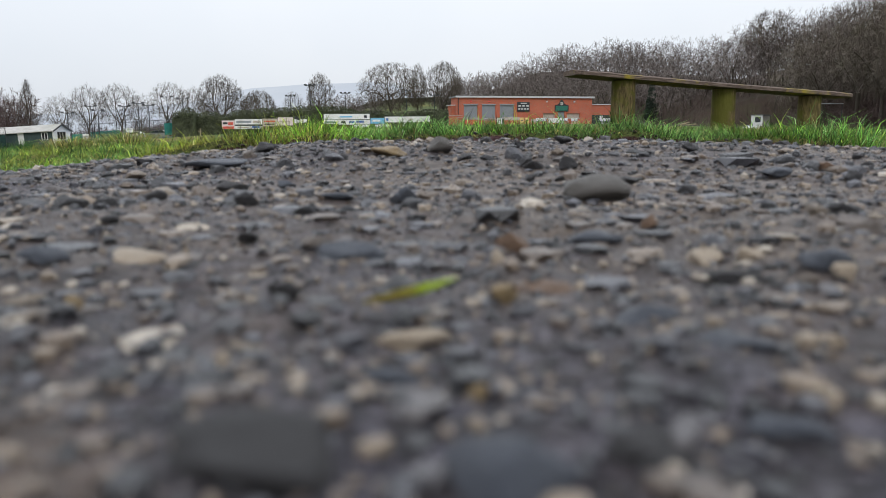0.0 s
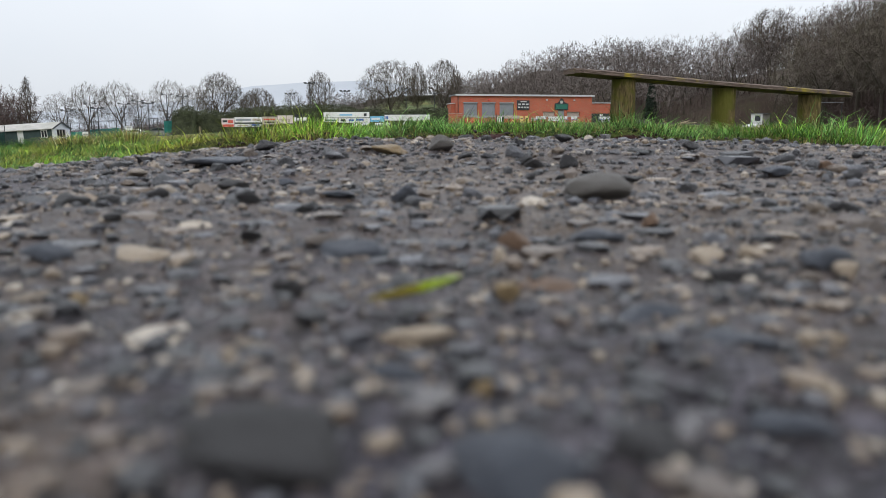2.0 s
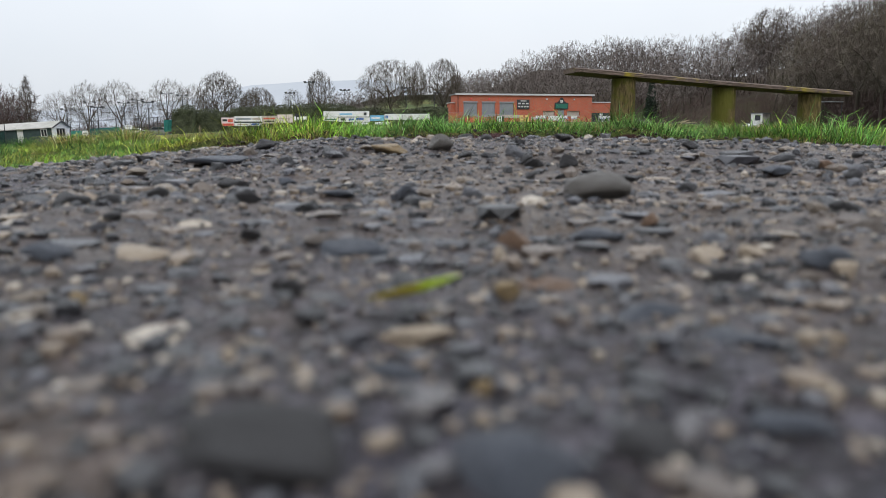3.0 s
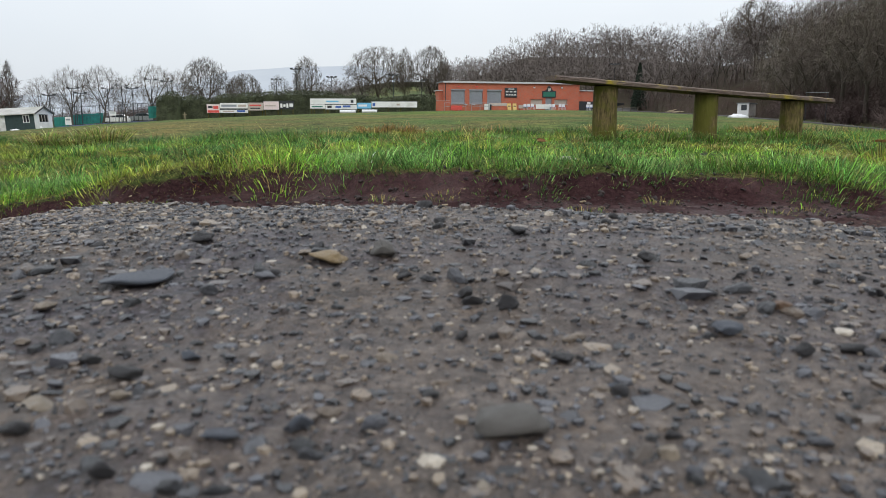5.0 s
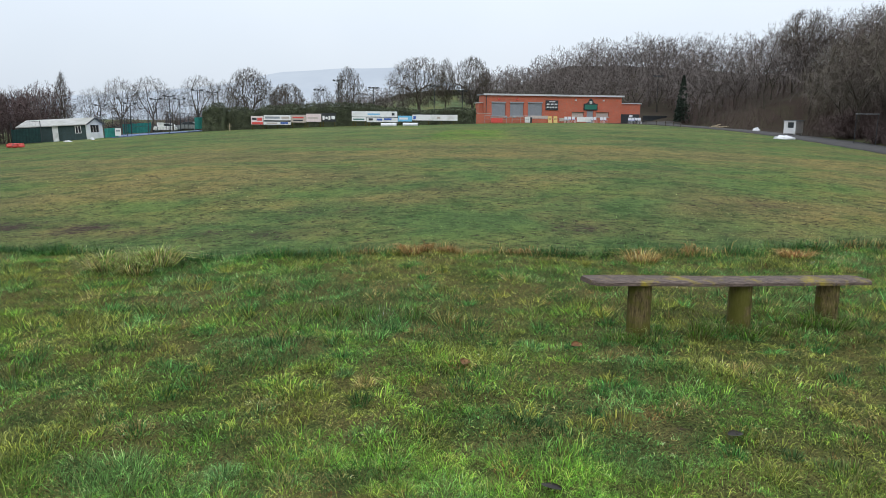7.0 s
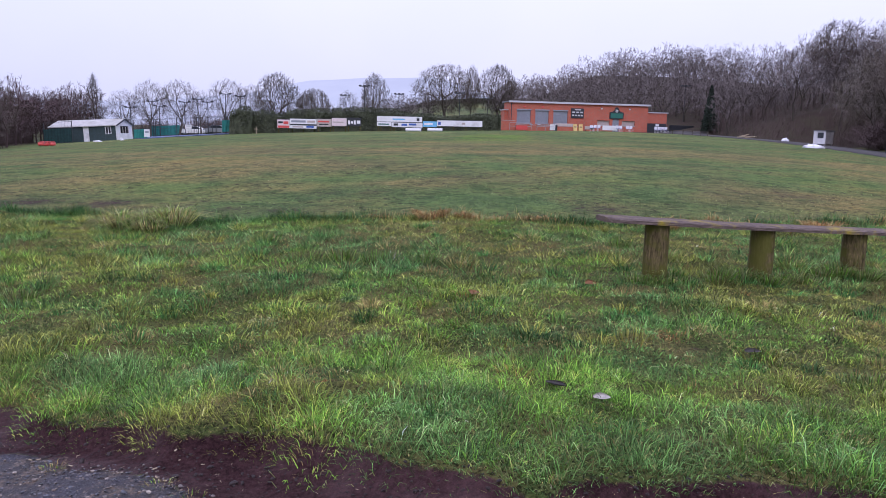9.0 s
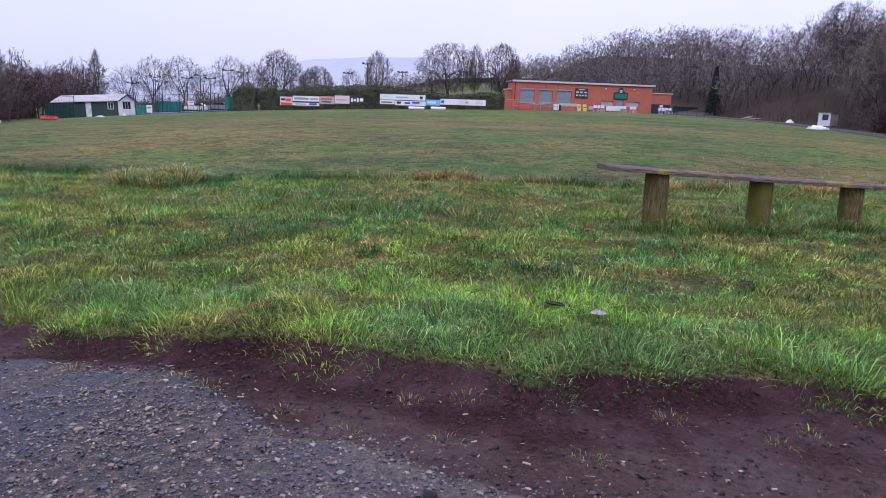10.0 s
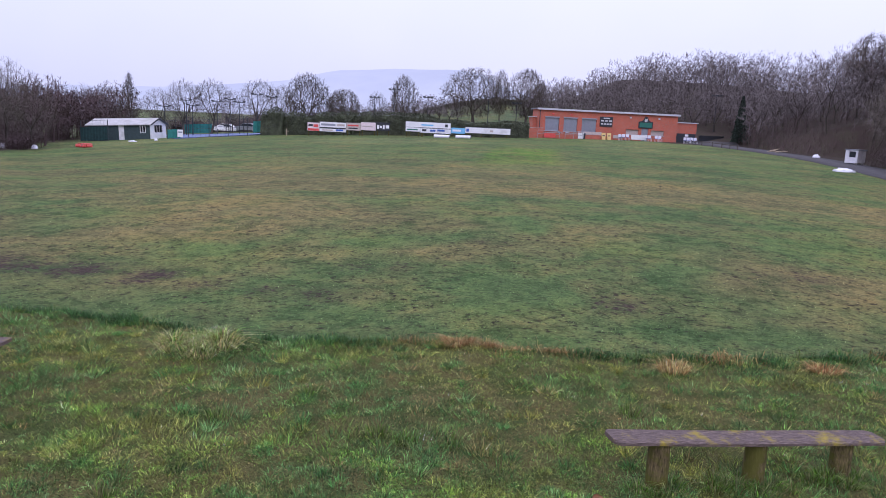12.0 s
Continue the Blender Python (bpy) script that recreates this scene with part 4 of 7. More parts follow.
# ---------------------------------------------------------------- the clubhouse
def build_clubhouse():
    x0, y0, x1, y1 = -0.5, 104.0, 19.05, 109.0
    wide = math.hypot(x1 - x0, y1 - y0)
    turn = math.degrees(math.atan2(y1 - y0, x1 - x0))
    base = 1.42
    ob = thing("clubhouse", x0, y0, base, turn, "single-storey red brick sports clubhouse with grey shutters", "building")
    deep, tall = 3.6, 3.82
    # front wall in pieces round its openings: x0, x1, z0, z1
    openings = [(0.95, 2.95, 0.95, 2.75), (3.60, 5.55, 0.95, 2.75), (6.20, 8.30, 0.95, 2.75), (12.7, 14.5, 0.95, 1.62), (14.95, 15.95, 0.05, 1.85), (16.35, 18.3, 0.95, 1.62)]
    bm = bmesh.new()
    xs = [0.0]
    for a, b, c, d in openings:
        box(xs[-1], a, 0, 0.3, -0.6, tall, bm=bm)
        box(a, b, 0, 0.3, d, tall, bm=bm)
        box(a, b, 0, 0.3, -0.6, c, bm=bm)
        xs.append(b)
    box(xs[-1], wide, 0, 0.3, -0.6, tall, bm=bm)
    box(0, 0.3, 0.3, deep, -0.6, tall, bm=bm)
    box(wide - 0.3, wide, 0.3, deep, -0.6, tall, bm=bm)
    box(0.3, wide - 0.3, deep - 0.3, deep, -0.6, tall, bm=bm)
    part("wall", bm, M_BRICK, ob)
    part("roof", box(-0.25, wide + 0.25, -0.25, deep + 0.2, tall + 0.004, tall + 0.16), M_ROOF, ob, "flat grey roof")
    part("fascia", box(-0.28, wide + 0.28, -0.30, -0.255, tall - 0.06, tall + 0.18), M_FASCIA, ob, "pale metal fascia strip")
    for k, (a, b, c, d) in enumerate(openings):
        if k == 4:
            door = part("door", box(a + 0.02, b - 0.02, 0.14, 0.20, c, d), M_GREY, ob, "grey steel entrance door")
            part("handle", tube((a + 0.9, 0.11, 1.0), (a + 0.9, 0.11, 1.2), 0.02), M_STEEL, door)
            continue
        sh = bmesh.new()
        z = c
        while z < d - 0.02:
            box(a + 0.02, b - 0.02, 0.12, 0.16, z, min(z + 0.085, d), bm=sh)
            z += 0.10
        box(a + 0.02, b - 0.02, 0.165, 0.18, c, d, bm=sh)
        s = part("shutter", sh, M_GREY if k < 3 else M_TAN, ob, "closed grey roller shutter" if k < 3 else "closed brown roller shutter")
        part("shutter_box", box(a - 0.05, b + 0.05, -0.06, -0.003, d, d + 0.16), M_GREY if k < 3 else M_BRICK, s)
        part("sill", box(a - 0.06, b + 0.06, -0.07, -0.003, c - 0.09, c), M_CONCRETE, s)
    # gutter line and down pipe
    part("downpipe", tube((0.15, -0.06, -0.3), (0.15, -0.06, tall - 0.1), 0.05), M_DARK, ob)
    for x in (2.0, 4.6, 13.2, 17.4):
        lamp = part("wall_lamp", box(x - 0.12, x + 0.12, -0.16, -0.003, 3.16, 3.36, 0.02), M_RED if x < 10 else M_FASCIA, ob, "small wall lamp")
        part("bracket", box(x - 0.04, x + 0.04, -0.05, -0.003, 3.36, 3.44), M_DARK, lamp)
    # scoreboard
    sb = part("scoreboard", box(8.75, 10.6, -0.12, -0.003, 1.85, 3.2, 0.02), M_DARK, ob, "black scoreboard with white number panels")
    for x, z, w, h in ((9.25, 2.94, 0.9, 0.14), (8.9, 2.55, 0.40, 0.2), (9.48, 2.55, 0.40, 0.2), (10.06, 2.55, 0.40, 0.2), (8.9, 2.12, 0.3, 0.2), (9.32, 2.12, 0.3, 0.2), (9.74, 2.12, 0.3, 0.2), (10.16, 2.12, 0.3, 0.2)):
        part("panel", box(x, x + w, -0.135, -0.124, z, z + h), M_FASCIA, sb)
    # crest sign over the door
    sign = part("sign", prism([(0, 0), (2.1, 0), (2.1, 0.9), (1.75, 0.95), (1.45, 1.15), (1.25, 1.55), (1.05, 1.65), (0.85, 1.55), (0.65, 1.15), (0.35, 0.95), (0, 0.9)], 0.08), M_DARK, ob, "dark green club sign with a pale crest")
    sign.location = (14.42, -0.09, 1.88)
    part("face", box(0.15, 1.95, -0.014, -0.004, 0.12, 0.78), M_SIGN, sign, "green panel")
    for z, w in ((0.58, 1.3), (0.28, 1.1)):
        part("bar", box(1.05 - w / 2, 1.05 + w / 2, -0.026, -0.018, z, z + 0.09), M_WHITE, sign)
    part("crest", prism([(0.85, 0.95), (1.05, 0.85), (1.25, 0.95), (1.25, 1.3), (0.85, 1.3)], 0.01), M_WHITE, sign, "small pale shield")
    sign.children[-1].location = (0, -0.016, 0)
    # lower annexe on the right
    bm = box(wide + 0.003, wide + 3.2, 0.6, 5.0, -0.6, 2.85)
    part("annexe", bm, M_BRICK, ob, "lower red brick annexe")
    part("annexe_roof", box(wide + 0.003, wide + 3.35, 0.45, 5.1, 2.854, 2.98), M_FASCIA, ob)
    gate = part("gate", box(wide + 0.1, wide + 3.1, 0.50, 0.58, -0.4, 1.4), M_DARK, ob, "black steel gate with a white notice")
    part("notice", box(wide + 1.5, wide + 2.0, 0.48, 0.495, 1.0, 1.3), M_WHITE, gate)
    # lean-to and step wall on the left
    part("porch", box(-0.55, -0.003, 1.2, 3.4, -0.6, 2.7), M_BRICK, ob, "narrow brick porch")
    part("porch_roof", box(-0.7, -0.003, 1.05, 3.5, 2.704, 2.82), M_FASCIA, ob)
    return ob, wide, turn, base, (x0, y0)


club, club_wide, club_turn, club_base, club_at = build_clubhouse()


def by_club(lx, ly):
    """Place on the ground by the clubhouse: metres along its front and before it."""
    c, s = math.cos(radians(club_turn)), math.sin(radians(club_turn))
    return club_at[0] + lx * c - ly * s, club_at[1] + lx * s + ly * c


def terrace_wall(lx0, lx1, ly, tall, label):
    x, y = by_club(lx0, ly)
    ob = thing("terrace_wall", x, y, gz(x, y), club_turn, label, "wall")
    part("wall", box(0, lx1 - lx0, 0, 0.23, -0.4, tall), M_BRICK, ob)
    part("coping", box(-0.03, lx1 - lx0 + 0.03, -0.03, 0.26, tall + 0.003, tall + 0.06), M_CONCRETE, ob, "pale concrete coping")
    return ob


terrace_wall(-2.3, 0.2, -2.2, 1.35, "low red brick wall beside the clubhouse")
terrace_wall(0.2, 5.2, -2.6, 0.75, "low red brick terrace wall")
terrace_wall(5.6, 9.3, -1.5, 0.6, "low red brick terrace wall")


def rail(lx0, lx1, ly, tall=1.05):
    x, y = by_club(lx0, ly)
    w = lx1 - lx0
    ob = thing("handrail", x, y, gz(x, y), club_turn, "pale steel handrail before the clubhouse", "railing")
    n = max(2, int(w / 0.9) + 1)
    for k in range(n):
        part("post", tube((w * k / (n - 1), 0, -0.2), (w * k / (n - 1), 0, tall), 0.03, sides=6), M_STEEL, ob)
    for z in (tall, tall * 0.55):
        part("rail", tube((0, 0, z), (w, 0, z), 0.025, sides=6), M_STEEL, ob)
    return ob


rail(-0.8, 2.2, -3.2)
rail(3.0, 5.4, -3.2)


def board_thing(name, lx, ly, w, h, z0, mat, label, category):
    x, y = by_club(lx, ly)
    ob = thing(name, x, y, gz(x, y), club_turn, label, category)
    part("panel", box(0, w, 0, 0.06, z0, z0 + h, 0.01), mat, ob)
    for fx in (0.12, 0.88):
        part("leg", box(w * fx - 0.03, w * fx + 0.03, 0.07, 0.13, -0.1, z0 + h * 0.7), M_DARK, ob)
    return ob


board_thing("banner", 0.0, -3.5, 1.6, 0.55, 0.12, M_RED, "red banner on a low frame before the clubhouse", "banner")
board_thing("banner", 12.9, -1.6, 2.1, 0.65, 0.15, M_WHITE, "white banner board before the clubhouse", "banner")
board_thing("screen", 4.9, -2.9, 0.75, 0.8, 0.1, M_WHITE, "white folded roller screen by the terrace", "screen")
board_thing("screen", 6.2, -1.2, 2.6, 0.35, 0.65, M_TAN, "low pale screen under the shutters", "screen")
board_thing("banner", 10.4, -1.4, 1.3, 0.45, 0.25, M_TAN, "pale brown banner board before the clubhouse", "banner")


def a_board(lx, ly):
    x, y = by_club(lx, ly)
    ob = thing("sandwich_board", x, y, gz(x, y), club_turn, "folding yellow sandwich board", "sign")
    for s in (-1, 1):
        p = part("panel", box(-0.27, 0.27, -0.02, 0.02, 0, 0.95), M_YELLOW, ob)
        p.matrix_world = ob.matrix_world @ pose(0, 0.22 * s, 0, 13 * s, 0, 0)
        part("bar", box(-0.18, 0.18, -0.03, -0.024, 0.5, 0.62), M_DARK, p)
    return ob


a_board(8.9, -1.6)
a_board(9.7, -1.6)


def stack_chair_proto():
    ob = tagged(new("garden_chair"), "white and blue plastic chair before the clubhouse", "chair", "chairs before the clubhouse")
    part("seat", box(-0.22, 0.22, -0.22, 0.22, 0.42, 0.46, 0.01), M_BLUE, ob)
    part("backrest", box(-0.22, 0.22, 0.19, 0.23, 0.46, 0.86, 0.01), M_WHITE, ob, "white back")
    for sx in (-1, 1):
        for sy in (-1, 1):
            part("leg", tube((sx * 0.19, sy * 0.19, -0.05), (sx * 0.18, sy * 0.18, 0.42), 0.02, sides=5), M_WHITE, ob)
    return ob


chair = stack_chair_proto()
first = True
for lx in (11.3, 11.85, 12.4, 15.1, 15.6, 16.6, 17.1, 20.6, 21.1, 21.6, 22.1):
    x, y = by_club(lx, -1.7 if lx < 18 else -2.2)
    m = pose(x, y, gz(x, y), 0, 0, club_turn)
    if first:
        chair.matrix_world, first = m, False
    else:
        copy_thing(chair, m)


def planter(lx, ly, label):
    x, y = by_club(lx, ly)
    ob = thing("litter_bin", x, y, gz(x, y), club_turn, label, "bin")
    part("body", tube((0, 0, -0.05), (0, 0, 0.8), 0.24, 0.27, 12), M_DARK, ob)
    part("lid", tube((0, 0, 0.804), (0, 0, 0.88), 0.29, 0.2, 12), M_STEEL, ob)
    return ob


planter(3.6, -2.0, "dark litter bin on the terrace")
planter(5.9, -2.2, "dark litter bin beside the steps")
planter(2.6, -1.6, "dark litter bin by the shutters")


def close_fence(x0, y0, x1, y1, tall):
    ln = math.hypot(x1 - x0, y1 - y0)
    ob = thing("board_fence", x0, y0, gz(x0, y0), math.degrees(math.atan2(y1 - y0, x1 - x0)), "dark stained close-boarded fence beside the road", "fence")
    n = int(ln / 0.25)
    board = None
    for k in range(n):
        if board is None:
            board = part("board", box(0.01, 0.235, 0, 0.03, -0.3, tall), M_DARK, ob)
        else:
            b = new("board", board.data)
            b.parent, b.location = ob, (k * 0.25, 0, 0.03 * (k % 3))
    for z in (0.3, tall - 0.2):
        part("rail", box(0, n * 0.25, 0.035, 0.09, z, z + 0.08), M_DARK, ob)
    return ob


close_fence(22.6, 111.2, 27.0, 114.5, 1.1)


def post_rail(points):
    ob = thing("knee_rail", *points[0], gz(*points[0]), 0, "low weathered timber post and rail along the road edge", "fence")
    for (ax, ay), (bx, by) in zip(points[:-1], points[1:]):
        a = Vector((ax - points[0][0], ay - points[0][1], gz(ax, ay) - gz(*points[0])))
        b = Vector((bx - points[0][0], by - points[0][1], gz(bx, by) - gz(*points[0])))
        part("post", tube(a - Vector((0, 0, 0.2)), a + Vector((0, 0, 0.6)), 0.05, sides=6), M_BARK, ob)
        part("rail", tube(a + Vector((0, 0, 0.5)), b + Vector((0, 0, 0.5)), 0.03, sides=6), M_BARK, ob)
    part("post", tube(b - Vector((0, 0, 0.2)), b + Vector((0, 0, 0.6)), 0.05, sides=6), M_BARK, ob)
    return ob


post_rail([(20.3, 104.5), (21.3, 102.4), (22.2, 100.3), (22.9, 98.2), (23.4, 96.1), (23.8, 94.0)])


# ---------------------------------------------------------------- advertising boards
def hoarding(x0, x1, z0, z1, y, back, label, bars=(), stripe=None, posts=3):
    """A board on posts; bars of writing as (fraction of width from, to, fraction of height from, to, material)."""
    g = gz((x0 + x1) / 2, y)
    ob = thing("advertising_board", x0, y, g, 0, label, "hoarding", "boards along the boundary")
    w, lo, hi = x1 - x0, z0 - g, z1 - g
    part("panel", box(0, w, 0, 0.05, lo, hi), back, ob)
    part("frame", box(-0.04, w + 0.04, 0.053, 0.09, hi - 0.08, hi + 0.03), M_DARK, ob)
    for k in range(posts):
        x = w * (0.08 + 0.84 * k / max(posts - 1, 1))
        part("post", box(x - 0.05, x + 0.05, 0.095, 0.2, -0.3, hi - 0.09), M_POST, ob)
    for a, b, c, d, mat in bars:
        part("bar", box(w * a, w * b, -0.012, -0.004, lo + (hi - lo) * c, lo + (hi - lo) * d), mat, ob)
    return ob


Y = 93.0
hoarding(-30.05, -28.45, 0.95, 2.0, Y, M_PINK, "faded white and red advertising board", ((0.08, 0.45, 0.55, 0.8, M_DARK), (0.05, 0.95, 0.02, 0.30, M_RED), (0.5, 0.9, 0.45, 0.8, M_RED)), posts=2)
hoarding(-28.4, -24.95, 1.5, 2.15, Y, M_WHITE, "white advertising board with dark lettering bars", ((0.05, 0.6, 0.3, 0.7, M_GREY), (0.66, 0.95, 0.3, 0.7, M_TAN)))
hoarding(-28.4, -24.95, 0.95, 1.46, Y, M_WHITE, "white advertising board with a dark blue stripe", ((0.0, 1.0, 0.72, 1.0, M_DARK), (0.62, 0.9, 0.2, 0.65, M_BLUE), (0.1, 0.5, 0.2, 0.5, M_TAN)))
hoarding(-24.9, -23.0, 1.25, 2.2, Y, M_TAN, "faded tan advertising board", ((0.1, 0.85, 0.55, 0.75, M_RED), (0.15, 0.8, 0.2, 0.35, M_DARK)), posts=2)
hoarding(-22.95, -21.05, 1.35, 2.35, Y, M_PINK, "faded pinkish white advertising board", ((0.1, 0.8, 0.4, 0.55, M_TAN),), posts=2)
hoarding(-20.95, -19.2, 1.4, 2.4, Y, M_DARK, "dark advertising board with white lettering bars", ((0.05, 0.2, 0.2, 0.7, M_WHITE), (0.26, 0.42, 0.3, 0.6, M_WHITE), (0.48, 0.62, 0.2, 0.7, M_WHITE), (0.7, 0.95, 0.3, 0.7, M_WHITE)), posts=2)
hoarding(-17.15, -11.4, 2.05, 2.72, Y, M_WHITE, "long white advertising board with a small emblem", ((0.35, 0.62, 0.35, 0.6, M_CYAN), (0.88, 0.94, 0.25, 0.75, M_DARK)), posts=4)
hoarding(-17.15, -15.3, 1.5, 2.0, Y, M_WHITE, "white advertising board with green lettering bars", ((0.1, 0.85, 0.3, 0.6, M_SIGN),), posts=2)
hoarding(-15.25, -11.35, 1.4, 2.0, Y, M_WHITE, "white advertising board with dark blue lettering bars", ((0.06, 0.2, 0.3, 0.75, M_DARK), (0.32, 0.5, 0.3, 0.7, M_BLUE), (0.56, 0.8, 0.4, 0.8, M_BLUE), (0.0, 1.0, 0.93, 1.0, M_DARK)), posts=3)
hoarding(-11.3, -9.55, 1.5, 2.2, Y, M_CYAN, "light blue advertising board with white lettering bars", ((0.1, 0.7, 0.35, 0.7, M_WHITE),), posts=2)
hoarding(-9.5, -3.85, 1.65, 2.4, Y, M_WHITE, "long white advertising board with few marks", ((0.02, 0.08, 0.2, 0.7, M_BLUE), (0.55, 0.62, 0.3, 0.6, M_TAN), (0.0, 1.0, 0.95, 1.0, M_DARK)), posts=4)


def ground_sheet(x0, x1, y, label):
    """A rolled pitch cover lying before the boards."""
    g = gz((x0 + x1) / 2, y)
    ob = thing("pitch_cover", x0, y, g, 0, label, "cover")
    part("roll", tube((0, 0, 0.16), (x1 - x0, 0, 0.16), 0.2, sides=12), M_SHEET, ob)
    part("frame", box(0, x1 - x0, 0.1, 0.9, 0.3, 0.36), M_FASCIA, ob)
    for fx in (0.05, 0.95):
        part("wheel", tube(((x1 - x0) * fx, 0.6, 0.1), ((x1 - x0) * fx, 0.7, 0.1), 0.14, sides=10), M_DARK, ob)
    return ob


ground_sheet(-13.1, -11.2, 90.5, "white rolled pitch cover on the field edge")
ground_sheet(-10.4, -8.6, 90.5, "white rolled pitch cover on the field edge")


def stump(x, y):
    ob = thing("wooden_stake", x, y, gz(x, y), 0, "short pale wooden stake at the boundary", "stake")
    part("shaft", tube((0, 0, -0.1), (0, 0, 0.9), 0.06, 0.05), M_CHIP, ob)
    part("crossbar", box(-0.25, 0.25, -0.03, 0.03, 0.55, 0.62), M_CHIP, ob)
    return ob


stump(-33.2, 94.0)


# ---------------------------------------------------------------- hut, courts and lamps on the left
def build_hut():
    cx, cy = -48.9, 88.0
    lx, ly = -57.1, 87.6
    ln = math.hypot(lx - cx, ly - cy)
    turn = math.degrees(math.atan2(cy - ly, cx - lx))
    g = gz(lx, ly) + 0.12
    ob = thing("timber_hut", lx, ly, g, turn, "long dark green timber hut with a white gable end", "hut")
    ob.matrix_world = pose(lx, ly, g - 0.12, 0, -3.2, turn)
    wide, eave, ridge = 4.2, 2.02, 2.72
    # long wall with a door and a window opening
    bm = bmesh.new()
    a = [(0, 4.05, -0.5, eave), (4.05, 4.8, 1.98, eave), (4.05, 4.8, -0.5, 0.0), (4.8, 6.9, -0.5, eave), (6.9, 7.65, 1.85, eave), (6.9, 7.65, -0.5, 0.95), (7.65, ln, -0.5, eave)]
    for x0, x1, z0, z1 in a:
        box(x0, x1, 0, 0.1, z0, z1, bm=bm)
    box(0, 0.1, 0.1, wide, -0.5, eave, bm=bm)
    box(0.1, ln, wide - 0.1, wide, -0.5, eave, bm=bm)
    part("wall", bm, M_GREEN, ob)
    for k in range(11):
        z = 0.05 + k * 0.19
        for x0, x1 in ((0, 4.0), (4.85, 6.85), (7.7, ln)):
            part("board", box(x0, x1, -0.02, -0.003, z, z + 0.17), M_GREEN, ob)
    door = part("door", box(4.08, 4.77, 0.02, 0.07, 0.003, 1.975), M_WHITE, ob, "white timber door")
    part("handle", tube((4.66, -0.02, 0.95), (4.66, -0.02, 1.08), 0.018), M_STEEL, door)
    win = part("window", box(6.95, 7.60, 0.05, 0.06, 1.0, 1.80), M_GLASS, ob, "small white-framed window")
    for b in ((6.9, 6.96, 0.95, 1.85), (7.59, 7.65, 0.95, 1.85), (6.96, 7.59, 0.95, 1.01), (6.96, 7.59, 1.79, 1.85), (7.25, 7.30, 1.01, 1.79)):
        part("frame", box(b[0], b[1], -0.03, 0.045, b[2], b[3]), M_WHITE, win)
    # white gable towards the field
    gb = bmesh.new()
    for y0, y1, z0, z1 in ((0, 1.0, -0.4, eave), (3.2, wide, -0.4, eave), (1.0, 3.2, -0.4, 1.0), (1.0, 3.2, 1.9, eave)):
        box(ln + 0.003, ln + 0.1, y0, y1, z0, z1, bm=gb)
    p = [gb.verts.new((ln + q, y, z)) for q in (0.003, 0.1) for y, z in ((0, eave), (wide, eave), (wide / 2, ridge))]
    for f in ((0, 1, 2), (3, 5, 4), (0, 2, 5, 3), (1, 4, 5, 2)):
        gb.faces.new([p[i] for i in f])
    bmesh.ops.recalc_face_normals(gb, faces=gb.faces)
    part("gable", gb, M_WHITE, ob, "white boarded gable end")
    gw = part("window", box(ln + 0.03, ln + 0.04, 1.05, 3.15, 1.05, 1.85), M_GLASS, ob, "wide dark window in the gable")
    for b in ((1.0, 1.06, 1.0, 1.9), (3.14, 3.2, 1.0, 1.9), (1.7, 1.75, 1.06, 1.84), (2.42, 2.47, 1.06, 1.84)):
        part("frame", box(ln + 0.05, ln + 0.115, b[0], b[1], b[2], b[3]), M_TAN, gw)
    # two roof slopes with an overhang, and barge boards
    for side, nm in ((0, "roof"), (1, "roof")):
        ya, yb = (-0.3, wide / 2) if side == 0 else (wide / 2, wide + 0.3)
        za, zb = (eave - 0.10, ridge + 0.02) if side == 0 else (ridge + 0.02, eave - 0.10)
        bm = bmesh.new()
        v = [bm.verts.new(c) for c in ((-0.2, ya, za), (ln + 0.3, ya, za), (ln + 0.3, yb, zb), (-0.2, yb, zb), (-0.2, ya, za + 0.1), (ln + 0.3, ya, za + 0.1), (ln + 0.3, yb, zb + 0.1), (-0.2, yb, zb + 0.1))]
        for f in ((0, 1, 2, 3), (4, 7, 6, 5), (0, 4, 5, 1), (1, 5, 6, 2), (2, 6, 7, 3), (3, 7, 4, 0)):
            bm.faces.new([v[i] for i in f])
        bmesh.ops.recalc_face_normals(bm, faces=bm.faces)
        part(nm, bm, M_FELT, ob, "pale grey felt roof slope")
        e = bmesh.new()
        v = [e.verts.new(c) for c in ((ln + 0.304, ya, za - 0.05), (ln + 0.36, ya, za - 0.05), (ln + 0.36, yb, zb - 0.05), (ln + 0.304, yb, zb - 0.05), (ln + 0.304, ya, za + 0.12), (ln + 0.36, ya, za + 0.12), (ln + 0.36, yb, zb + 0.12), (ln + 0.304, yb, zb + 0.12))]
        for f in ((0, 1, 2, 3), (4, 7, 6, 5), (0, 4, 5, 1), (1, 5, 6, 2), (2, 6, 7, 3), (3, 7, 4, 0)):
            e.faces.new([v[i] for i in f])
        bmesh.ops.recalc_face_normals(e, faces=e.faces)
        part("barge_board", e, M_DARK, ob)
    return ob


build_hut()


